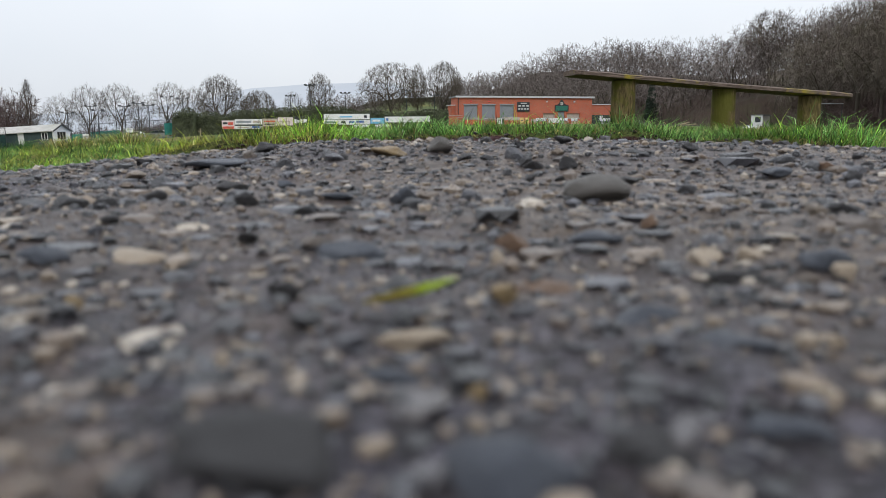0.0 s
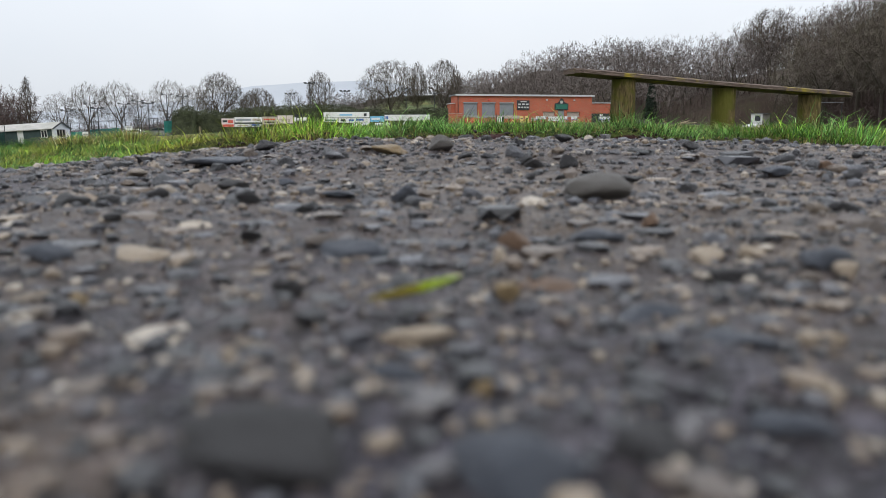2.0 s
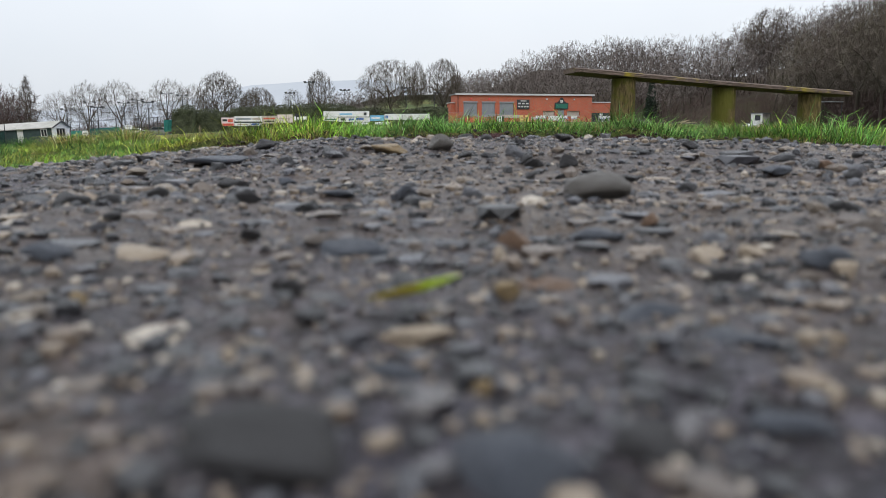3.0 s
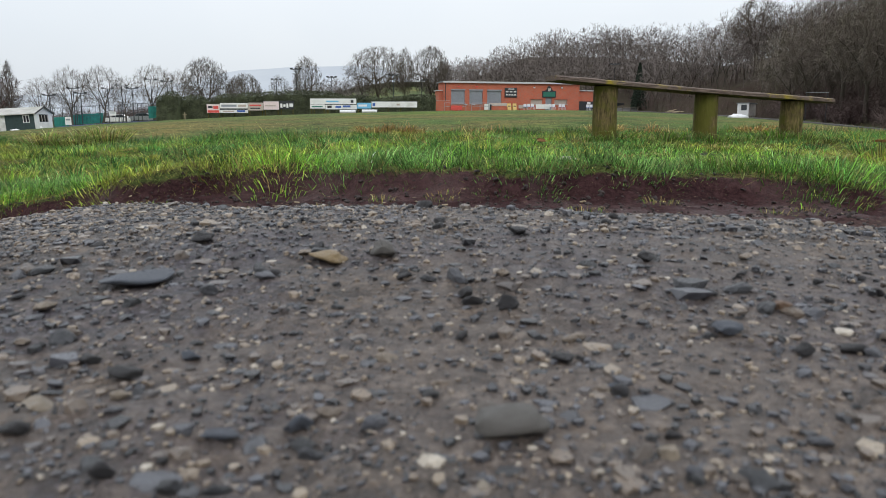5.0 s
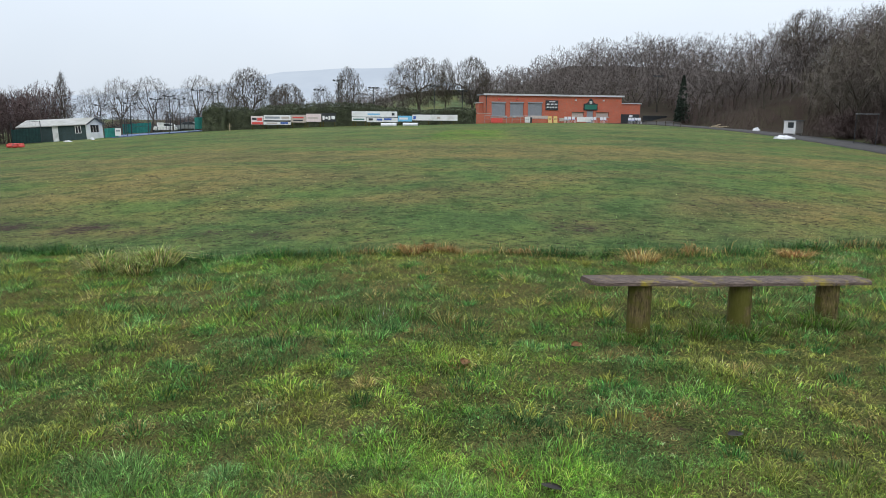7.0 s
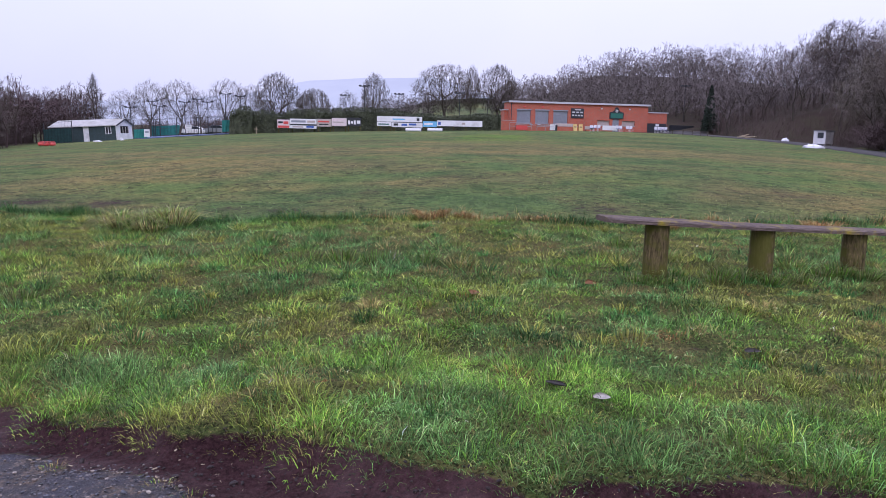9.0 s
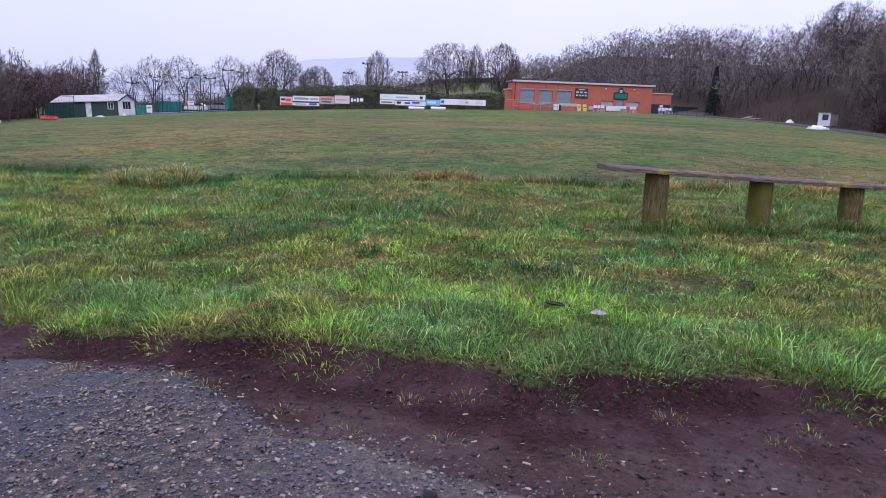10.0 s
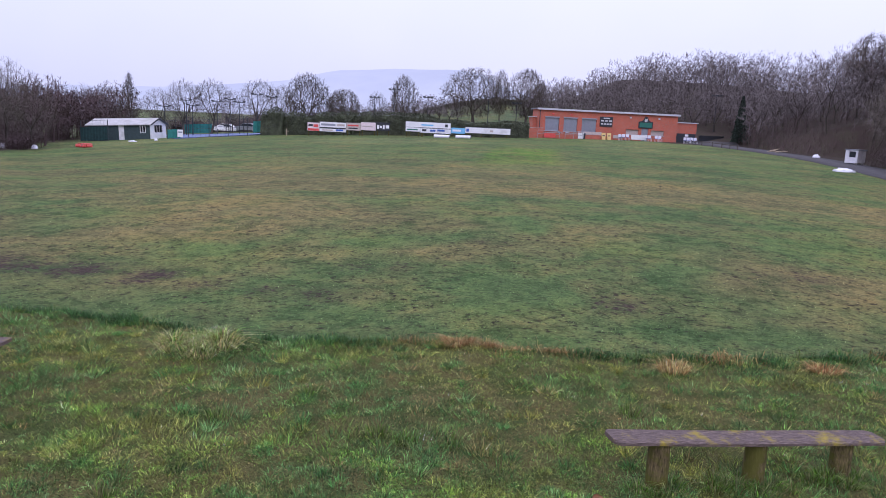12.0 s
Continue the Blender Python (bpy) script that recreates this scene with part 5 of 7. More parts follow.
def sheet(xa, xb, rise, ln, lo, hi):
    """A slack hanging screen with folds and some thickness."""
    bm = bmesh.new()
    n = 30
    rows = []
    for k in range(n + 1):
        x = xa + (xb - xa) * k / n
        y = -0.05 + 0.025 * math.sin(k * 1.9)
        z = rise * x / ln
        droop = 0.05 * abs(math.sin(k * 0.52))
        rows.append([bm.verts.new(p) for p in ((x, y, z + lo), (x, y, z + hi - droop), (x, y + 0.02, z + hi - droop), (x, y + 0.02, z + lo))])
    for p, q in zip(rows[:-1], rows[1:]):
        for i in range(4):
            bm.faces.new((p[i], q[i], q[(i + 1) % 4], p[(i + 1) % 4]))
    bm.faces.new(rows[0])
    bm.faces.new(rows[-1])
    return bm


def mesh_fence(x0, y0, x1, y1, tall, screens=(), label="tall green wire-mesh court fence", bay=2.6, net=None):
    ln = math.hypot(x1 - x0, y1 - y0)
    ob = thing("court_fence", x0, y0, gz(x0, y0), math.degrees(math.atan2(y1 - y0, x1 - x0)), label, "fence")
    n = max(1, int(round(ln / bay)))
    rise = gz(x1, y1) - gz(x0, y0)
    for k in range(n + 1):
        f = k / n
        part("post", tube((ln * f, 0, rise * f - 0.3), (ln * f, 0, rise * f + tall), 0.045, sides=6), M_DARK, ob)
    for z in (0.05, tall * 0.5, tall - 0.03):
        part("rail", tube((0, 0, z), (ln, 0, rise + z), 0.02, sides=5), M_DARK, ob)
    wires = bmesh.new()
    for k in range(int(ln / 0.35)):
        f = (k + 0.5) * 0.35 / ln
        tube((ln * f, 0, rise * f), (ln * f, 0, rise * f + tall), 0.008, sides=3, bm=wires)
    part("wire_mesh", wires, M_GREEN, ob)
    for a, b, lo, hi in screens:
        part("windbreak", sheet(ln * a, ln * b, rise, ln, lo, hi), net or M_TEAL, ob, "green windbreak screen")
    return ob


mesh_fence(-45.6, 86.0, -37.3, 97.2, 2.3, ((0.0, 0.12, 0.1, 1.2), (0.86, 1.0, 0.35, 1.9)))
mesh_fence(-56.5, 104, -38.2, 104.5, 2.6, ((0.2, 0.45, 0.2, 1.6),))
mesh_fence(-56.9, 85.7, -53.4, 85.9, 2.6, ((0.0, 1.0, 0.1, 1.8),), "green netted practice cage beside the hut", net=M_NET)


def court():
    verts = [(-45.0, 86.6), (-38.0, 96.8), (-38.4, 103.8), (-56.0, 103.5), (-48.0, 91.5)]
    g = max(gz(*v) for v in verts) + 0.05
    bm = bmesh.new()
    top = [bm.verts.new((x, y, gz(x, y) + 0.12)) for x, y in verts]
    low = [bm.verts.new((x, y, gz(x, y) - 0.3)) for x, y in verts]
    bm.faces.new(top)
    for i in range(5):
        bm.faces.new((top[i], low[i], low[(i + 1) % 5], top[(i + 1) % 5]))
    bmesh.ops.recalc_face_normals(bm, faces=bm.faces)
    return tagged(part("pavement", bm, M_COURT, None), "blue-grey hard tennis court surface", "court", kind="structure")


court()


def notice(x, y, w, h, z, label):
    ob = thing("notice_board", x, y, gz(x, y), 35, label, "sign")
    part("panel", box(0, w, 0, 0.03, z, z + h), M_WHITE, ob)
    for fx in (0.1, 0.9):
        part("post", tube((w * fx, 0.06, -0.2), (w * fx, 0.06, z + h * 0.8), 0.03, sides=6), M_STEEL, ob)
    part("bar", box(w * 0.15, w * 0.85, -0.012, -0.003, z + h * 0.55, z + h * 0.75), M_GREY, ob)
    return ob


notice(-44.6, 86.6, 0.65, 0.9, 0.25, "white notice board on the court fence")
notice(-41.6, 91.4, 0.8, 0.5, 1.0, "white notice board on the court fence")


def car(x, y, rz, paint, label):
    """A parked car: lower body, glasshouse, wheels and lamps."""
    ob = thing("parked_car", x, y, gz(x, y), rz, label, "car")
    b = prism([(-2.0, 0.28), (-1.95, 0.75), (-1.2, 0.88), (1.1, 0.90), (1.95, 0.82), (2.05, 0.55), (2.0, 0.28)], 1.7)
    bmesh.ops.bevel(b, geom=b.edges[:], offset=0.05, segments=2, affect="EDGES")
    body = part("body", b, paint, ob)
    top = prism([(-1.1, 0.885), (-0.45, 1.38), (0.9, 1.40), (1.75, 0.90)], 1.4)
    t = part("roof", top, paint, ob)
    t.location = (0, 0.15, 0)
    for y0 in (0.135, 1.552):
        w = part("window", prism([(-0.9, 0.95), (-0.42, 1.32), (0.85, 1.34), (1.5, 0.95)], 0.012), M_GLASS, t)
        w.location = (0, y0 - 0.15, 0)
    for wx in (-1.25, 1.25):
        for wy in (0.05, 1.45):
            wh = part("wheel", tube((wx, wy, 0.3), (wx, wy + 0.2, 0.3), 0.3, sides=14), M_DARK, ob)
            part("rim", tube((wx, wy - 0.01, 0.3), (wx, wy + 0.21, 0.3), 0.17, sides=10), M_STEEL, wh)
    for wy in (0.25, 1.2):
        part("headlight", box(-2.03, -1.97, wy, wy + 0.25, 0.6, 0.72), M_FASCIA, ob)
    return ob


car(-52.0, 116.5, 5, M_WHITE, "white parked car beyond the courts")
car(-48.6, 117.5, 8, M_STEEL, "silver parked car beyond the courts")
car(-55.5, 117.0, 2, M_DARK, "dark parked car beyond the courts")


def floodlight(x, y, tall, heads, rz, label="tall dark floodlight mast with paired lamps"):
    ob = thing("floodlight", x, y, gz(x, y), rz, label, "floodlight", "court floodlights")
    part("mast", tube((0, 0, -0.2), (0, 0, tall), 0.07, 0.045, 8), M_DARK, ob)
    part("crossarm", box(-0.75, 0.75, -0.04, 0.04, tall - 0.06, tall + 0.02), M_DARK, ob)
    for k in range(heads):
        s = -0.62 + 1.24 * k / max(heads - 1, 1)
        h = part("lamp_head", box(s - 0.2, s + 0.2, -0.22, 0.12, tall + 0.03, tall + 0.17, 0.03), M_DARK, ob)
        part("glass", box(s - 0.16, s + 0.16, -0.18, 0.08, tall + 0.015, tall + 0.027), M_FASCIA, h)
    return ob


for x, y, tall, rz in ((-52.3, 98, 4.2, 30), (-50.6, 101, 5.0, 25), (-48.4, 98.5, 4.2, 20), (-46.4, 102, 4.7, 28), (-44.9, 103, 5.0, 24), (-42.6, 101, 4.5, 20), (-40.8, 103, 5.6, 22), (-38.6, 103, 5.2, 15)):
    floodlight(x, y, tall, 2, rz)
for x, y, tall in ((-26.3, 115, 5.3), (-21.2, 105, 6.2), (-17.8, 115, 5.4), (-8.6, 118, 5.6), (-4.2, 120, 4.6), (26.0, 118, 5.4)):
    floodlight(x, y, tall, 3, 10, "floodlight mast standing behind the hedge")


def roller():
    x, y = -44.2, 67.0
    ob = thing("garden_roller", x, y, gz(x, y), 20, "red painted gang roller parked at the field edge", "roller")
    ob.scale = (0.55, 0.55, 0.55)
    for k, (dx, dy) in enumerate(((-0.9, 0.0), (0.0, -0.5), (0.9, 0.0))):
        unit = part("drum", tube((dx - 0.38, dy, 0.3), (dx + 0.38, dy, 0.3), 0.28, sides=18), M_RED, ob)
        for s_ in (-1, 1):
            part("side_plate", box(dx + s_ * 0.42 - 0.02, dx + s_ * 0.42 + 0.02, dy - 0.34, dy + 0.34, 0.12, 0.62, 0.015), M_RED, unit)
        part("bar", tube((dx - 0.42, dy - 0.3, 0.6), (dx + 0.42, dy - 0.3, 0.6), 0.035, sides=8), M_RED, unit)
    part("frame", tube((-1.2, 0.45, 0.72), (1.2, 0.45, 0.72), 0.05, sides=8), M_RED, ob)
    part("frame", tube((-0.9, 0.45, 0.72), (0.0, -1.1, 0.72), 0.05, sides=8), M_RED, ob)
    part("frame", tube((0.9, 0.45, 0.72), (0.0, -1.1, 0.72), 0.05, sides=8), M_RED, ob)
    part("handle", tube((0.0, -1.1, 0.72), (0.0, -2.0, 0.35), 0.045, sides=8), M_DARK, ob)
    return ob


roller()


def heap(name, x, y, rx, ry, tall, mat, label, category, seed):
    """A low crumpled sheet over a pile."""
    bm = bmesh.new()
    bmesh.ops.create_uvsphere(bm, u_segments=26, v_segments=14, radius=1)
    for v in bm.verts:
        n = noise.fractal(v.co * 2.3 + Vector((seed, 0, 0)), 1.0, 2.0, 4)
        f = 1 + 0.28 * n
        v.co = Vector((v.co.x * rx * f, v.co.y * ry * f, max(v.co.z, -0.15) * tall * (1 + 0.5 * n)))
    ob = part(name, bm, mat, None, "", True)
    ob.location = (x, y, gz(x, y) + 0.02)
    return tagged(ob, label, category)


heap("tarpaulin_heap", 24.6, 63.5, 0.85, 0.5, 0.26, M_SHEET, "white tarpaulin heaped on the field edge", "tarpaulin", 3)
heap("white_sack", 31.6, 90.0, 0.45, 0.35, 0.34, M_SHEET, "white plastic sack dumped at the roadside", "sack", 5)
heap("white_sack", -52.6, 66.5, 0.4, 0.3, 0.4, M_SHEET, "white plastic sack at the field edge", "sack", 6)
heap("white_sack", -50.6, 68.5, 0.3, 0.3, 0.4, M_SHEET, "white plastic sack at the field edge", "sack", 7)
heap("white_sack", -46.7, 80.0, 0.5, 0.3, 0.12, M_SHEET, "flat white plastic sheet by the hut", "sheet", 8)
heap("white_sack", -45.2, 82.5, 0.2, 0.2, 0.25, M_SHEET, "small white plastic bag by the hut", "sack", 9)


def debris(x, y):
    ob = thing("timber_pile", x, y, gz(x, y), 15, "pile of pale cut branches beside the road", "timber")
    r = random.Random(4)
    for _ in range(9):
        a = r.uniform(-0.5, 0.5)
        ln = r.uniform(0.8, 2.6)
        cx, cy, z = r.uniform(-0.7, 0.7), r.uniform(-0.3, 0.3), r.uniform(0.05, 0.3)
        part("branch", tube((cx - ln / 2 * math.cos(a), cy - ln / 2 * math.sin(a), z), (cx + ln / 2 * math.cos(a), cy + ln / 2 * math.sin(a), z + r.uniform(-0.03, 0.35)), 0.05, 0.03, 6), M_CHIP, ob)
    return ob


debris(29.0, 95.5)


def ticket_shed():
    x, y = 31.75, 82.3
    g = gz(x, y) + 0.02
    ob = thing("white_kiosk", x, y, g, -45, "small white kiosk cabin with a dark window", "kiosk")
    w, d, h = 1.25, 1.9, 1.42
    bm = bmesh.new()
    for x0, x1, z0, z1 in ((0, 0.40, 0.1, h), (1.06, w, 0.1, h), (0.40, 1.06, 0.1, 0.68), (0.40, 1.06, 1.30, h)):
        box(x0, x1, 0, 0.06, z0, z1, bm=bm)
    part("front_wall", bm, M_WHITE, ob)
    bm = box(w - 0.05, w, 0.063, d, 0.1, h)
    box(0, 0.05, 0.063, d, 0.1, h, bm=bm)
    box(0.05, w - 0.05, d - 0.05, d, 0.1, h, bm=bm)
    part("side_wall", bm, M_CONCRETE, ob, "grey weathered side wall")
    for k in range(8):
        part("panel_rib", box(w + 0.003, w + 0.03, 0.1 + k * 0.23, 0.18 + k * 0.23, 0.12, h - 0.02), M_CONCRETE, ob)
    part("roof", box(-0.08, w + 0.1, -0.1, d + 0.08, h + 0.003, h + 0.09), M_ROOF, ob)
    win = part("window", box(0.42, 1.04, 0.035, 0.045, 0.70, 1.28), M_GLASS, ob, "dark square window")
    for b in ((0.36, 0.41, 0.64, 1.34), (1.05, 1.10, 0.64, 1.34), (0.41, 1.05, 0.64, 0.69), (0.41, 1.05, 1.29, 1.34)):
        part("frame", box(b[0], b[1], -0.02, -0.003, b[2], b[3]), M_WHITE, win)
    for sx in (0.15, w - 0.15):
        for sy in (0.2, d - 0.2):
            part("foot", box(sx - 0.1, sx + 0.1, sy - 0.1, sy + 0.1, -0.3, 0.097), M_CONCRETE, ob)
    return ob


ticket_shed()


def goal():
    x, y = 30.5, 64.0
    ob = thing("goal_frame", x, y, gz(x, y), 8, "old pale metal goal frame at the woodland edge", "goal")
    for px_ in (0, 1.9):
        part("upright", tube((px_, 0, -0.2), (px_, 0, 2.5), 0.03), M_DARK, ob)
    part("crossbar", tube((-0.1, 0, 2.5), (2.0, 0, 2.5), 0.035), M_STEEL, ob)
    return ob


goal()

# ---------------------------------------------------------------- benches on the verge
def build_bench(x0, y0, length, posts, rz, label, seed, seat=0.455, slope=0.0):
    """A plank on three sawn log posts."""
    g = gz(x0 + posts[0], y0)
    ob = thing("bench", x0, y0, g, rz, label, "bench", "verge benches")
    r = random.Random(seed)
    deep, thick, top = 0.265, 0.036, seat - g
    bm = bmesh.new()
    nx, ny = 60, 10
    grid = {}
    for i in range(nx + 1):
        for j in range(ny + 1):
            for k in (0, 1):
                fx, fy = i / nx, j / ny - 0.5
                x = length * fx
                end = min(fx, 1 - fx) * length
                w = deep * (1 - 0.34 * max(0, 1 - end / 0.045) ** 2)
                y = w * fy + 0.006 * noise.noise((x * 1.5, seed, 0))
                sag = -slope * x + 0.004 * noise.noise((x * 0.7, seed, 3)) - 0.006 * (1 - (2 * fx - 1) ** 2)
                wear = 0.004 * noise.noise((x * 6, y * 30, k * 7 + seed))
                edge = -0.010 * max(0, abs(fy) * 2 - 0.8) / 0.2
                z = top - thick + sag + (thick + edge + wear if k else -0.3 * edge)
                grid[i, j, k] = bm.verts.new((x, y, z))
    for i in range(nx):
        for j in range(ny):
            bm.faces.new((grid[i, j, 1], grid[i + 1, j, 1], grid[i + 1, j + 1, 1], grid[i, j + 1, 1]))
            bm.faces.new((grid[i, j, 0], grid[i, j + 1, 0], grid[i + 1, j + 1, 0], grid[i + 1, j, 0]))
        for j in (0, ny):
            bm.faces.new((grid[i, j, 0], grid[i + 1, j, 0], grid[i + 1, j, 1], grid[i, j, 1]))
    for j in range(ny):
        for i in (0, nx):
            bm.faces.new((grid[i, j, 0], grid[i, j, 1], grid[i, j + 1, 1], grid[i, j + 1, 0]))
    bmesh.ops.recalc_face_normals(bm, faces=bm.faces)
    part("seat", bm, M_SEAT, ob, "weathered plank with yellow lichen")
    for px_ in posts:
        head = top - slope * px_
        bm = bmesh.new()
        n = 20
        rings = []
        for k, (z, f) in enumerate(((-0.25, 1.05), (0.0, 1.03), (0.12, 1.0), (0.25, 0.99), (head - thick - 0.012, 0.97), (head - thick - 0.004, 0.93))):
            ring = []
            for i in range(n):
                a = i * 2 * math.pi / n
                rad = 0.088 * f * (1 + 0.05 * noise.noise((math.cos(a) * 1.6, math.sin(a) * 1.6, z * 1.5 + px_ * 3)))
                ring.append(bm.verts.new((px_ + rad * math.cos(a), rad * 1.0 * math.sin(a), z)))
            rings.append(ring)
        for a, b in zip(rings[:-1], rings[1:]):
            for i in range(n):
                bm.faces.new((a[i], a[(i + 1) % n], b[(i + 1) % n], b[i]))
        bm.faces.new(rings[-1])
        part("post", bm, M_POST, ob, "round log post green with algae", True)
    return ob


build_bench(0.75, 5.33, 2.52, (0.445, 1.335, 2.175), 20.0, "weathered plank bench on three round log posts", 1, 0.492, 0.052)
build_bench(-7.75, 6.15, 2.55, (0.45, 1.27, 2.1), 4.0, "second plank bench on log posts further along", 2)


# ---------------------------------------------------------------- grass
def blades(name, x, y, tall, wide, lean, tint, label, seed, root=None, stiff=0.6, heading=None, simple=False):
    """Bent tapering blades, one per point; the simple ones are a single sliver."""
    n = len(x)
    rs = np.random.RandomState(seed)
    a = rs.uniform(0, 6.2832, n) if heading is None else heading
    d = np.stack([np.cos(a), np.sin(a), 0 * a], -1)
    f = rs.uniform(0, 6.2832, n)
    across = np.stack([np.cos(f), np.sin(f), 0 * f], -1) * (wide / 2)[:, None]
    foot = np.stack([x, y, (height(x, y) if root is None else root) - 0.006], -1)
    up = np.array([0, 0, 1.0])
    if simple:
        tip = foot + up * tall[:, None] + d * (lean * tall)[:, None]
        verts = np.stack([foot - across * 0.8, foot + across * 0.8, tip], 1).reshape(-1, 3)
        col = np.concatenate([np.clip(np.repeat(tint, 3, 0), 0, 1), np.ones((n * 3, 1))], -1)
        return tagged(new(name, mesh_np(name, verts, np.arange(n * 3), np.full(n, 3), M_BLADE, col)), label, "grass", kind="stuff")
    middle = foot + up * (tall * stiff)[:, None] + d * (lean * tall * 0.30)[:, None]
    tip = foot + up * (tall * (1 - 0.45 * np.minimum(lean, 1.2)))[:, None] + d * (lean * tall)[:, None]
    verts = np.stack([foot - across, foot + across, middle + across * 0.8, middle - across * 0.8, tip], 1).reshape(-1, 3)
    base = np.arange(n)[:, None] * 5
    loops = (base + np.array([0, 1, 2, 3, 3, 2, 4])[None]).ravel()
    sizes = np.tile([4, 3], n)
    # foot shade painted into the tint: darker roots, brighter tips
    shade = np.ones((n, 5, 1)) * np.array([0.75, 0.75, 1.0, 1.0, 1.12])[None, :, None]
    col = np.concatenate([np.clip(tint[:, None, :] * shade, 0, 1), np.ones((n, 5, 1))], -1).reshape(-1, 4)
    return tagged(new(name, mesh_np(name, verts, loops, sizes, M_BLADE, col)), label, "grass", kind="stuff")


FRESH = np.array([0.190, 0.405, 0.042])
DEEP = np.array([0.078, 0.212, 0.052])
COOL = np.array([0.125, 0.245, 0.078])
OLIVE = np.array([0.300, 0.305, 0.058])
PALE = np.array([0.38, 0.43, 0.155])
STRAW = np.array([0.46, 0.36, 0.135])
RUST = np.array([0.34, 0.155, 0.060])
THATCH = np.array([0.195, 0.188, 0.054])


def uneven(rs, n, spread):
    """Brightness factors round 1, some much darker and a few much brighter."""
    return np.exp(rs.normal(-0.5 * spread * spread, spread, (n, 1)))


def turf_tint(rs, x, y, dry):
    """Colour of the turf: patches of cool, fresh, olive and trodden brown grass that run into one another."""
    n = len(x)
    a = 0.65 * vnoise(x, y, 0.62, 21) + 0.35 * vnoise(x, y, 0.21, 22) + rs.normal(0, 0.09, n)
    b = 0.6 * vnoise(x, y, 0.85, 35) + 0.4 * vnoise(x, y, 0.26, 36) + rs.normal(0, 0.09, n)
    a = a + 0.15 * np.exp(-np.maximum(y - grass_edge(x), 0) / 0.9)
    a = a - 0.13 * smooth(3.3, 4.8, y)
    b = b - 0.07 * smooth(3.3, 4.8, y) * (1 - smooth(6.4, 7.6, y))
    c = DEEP + (FRESH - DEEP) * smooth(0.30, 0.66, a)[:, None]
    c = c + (COOL - c) * (smooth(0.56, 0.72, b) * 0.8)[:, None]
    c = c + (OLIVE - c) * ((1 - smooth(0.30, 0.54, b)) * 0.8)[:, None]
    trodden = 0.22 * np.exp(-((x - 0.0) / 1.7) ** 2 - ((y - 4.6) / 0.9) ** 2) + 0.22 * np.exp(-((x + 1.2) / 1.5) ** 2 - ((y - 6.8) / 0.7) ** 2) + 0.18 * np.exp(-((x - 0.5) / 2.2) ** 2 - ((y - 7.4) / 0.5) ** 2)
    worn = np.clip((trodden + vnoise(x, y, 0.75, 31) * 0.55 + vnoise(x, y, 0.24, 32) * 0.45 - 0.57) * 2.6, 0, 1)
    c = np.where((rs.random_sample(n) < dry + 0.45 * worn)[:, None], STRAW * rs.uniform(0.55, 1.1, (n, 1)), c)
    c = np.where((rs.random_sample(n) < 0.01 + 0.10 * worn ** 2)[:, None], RUST, c)
    return c * (1 - 0.05 * smooth(3.3, 4.8, y))[:, None] * (0.52 + 0.96 * vnoise(x, y, 0.26, 34))[:, None], worn


def verge_points(rs, y0, y1, per_m2):
    half = 0.72 * y1 + (1.2 if y1 > 6 else 0.5)
    n = int(per_m2 * (y1 - y0) * half * 2)
    x, y = rs.uniform(-half, half, n), rs.uniform(y0, y1, n)
    keep = (y > grass_edge(x) + 0.03 * rs.normal(size=n)) & (y < verge_end(x) + 0.05)
    for cx, cy, rad in ((-0.6, 2.95, 0.10), (0.33, 3.1, 0.07), (1.1, 3.9, 0.10), (0.92, 2.55, 0.08), (-0.95, 3.0, 0.08)):
        keep &= ((x - cx) ** 2 + (y - cy) ** 2 > rad * rad) | (rs.random_sample(n) < 0.15)
    return x[keep], y[keep]


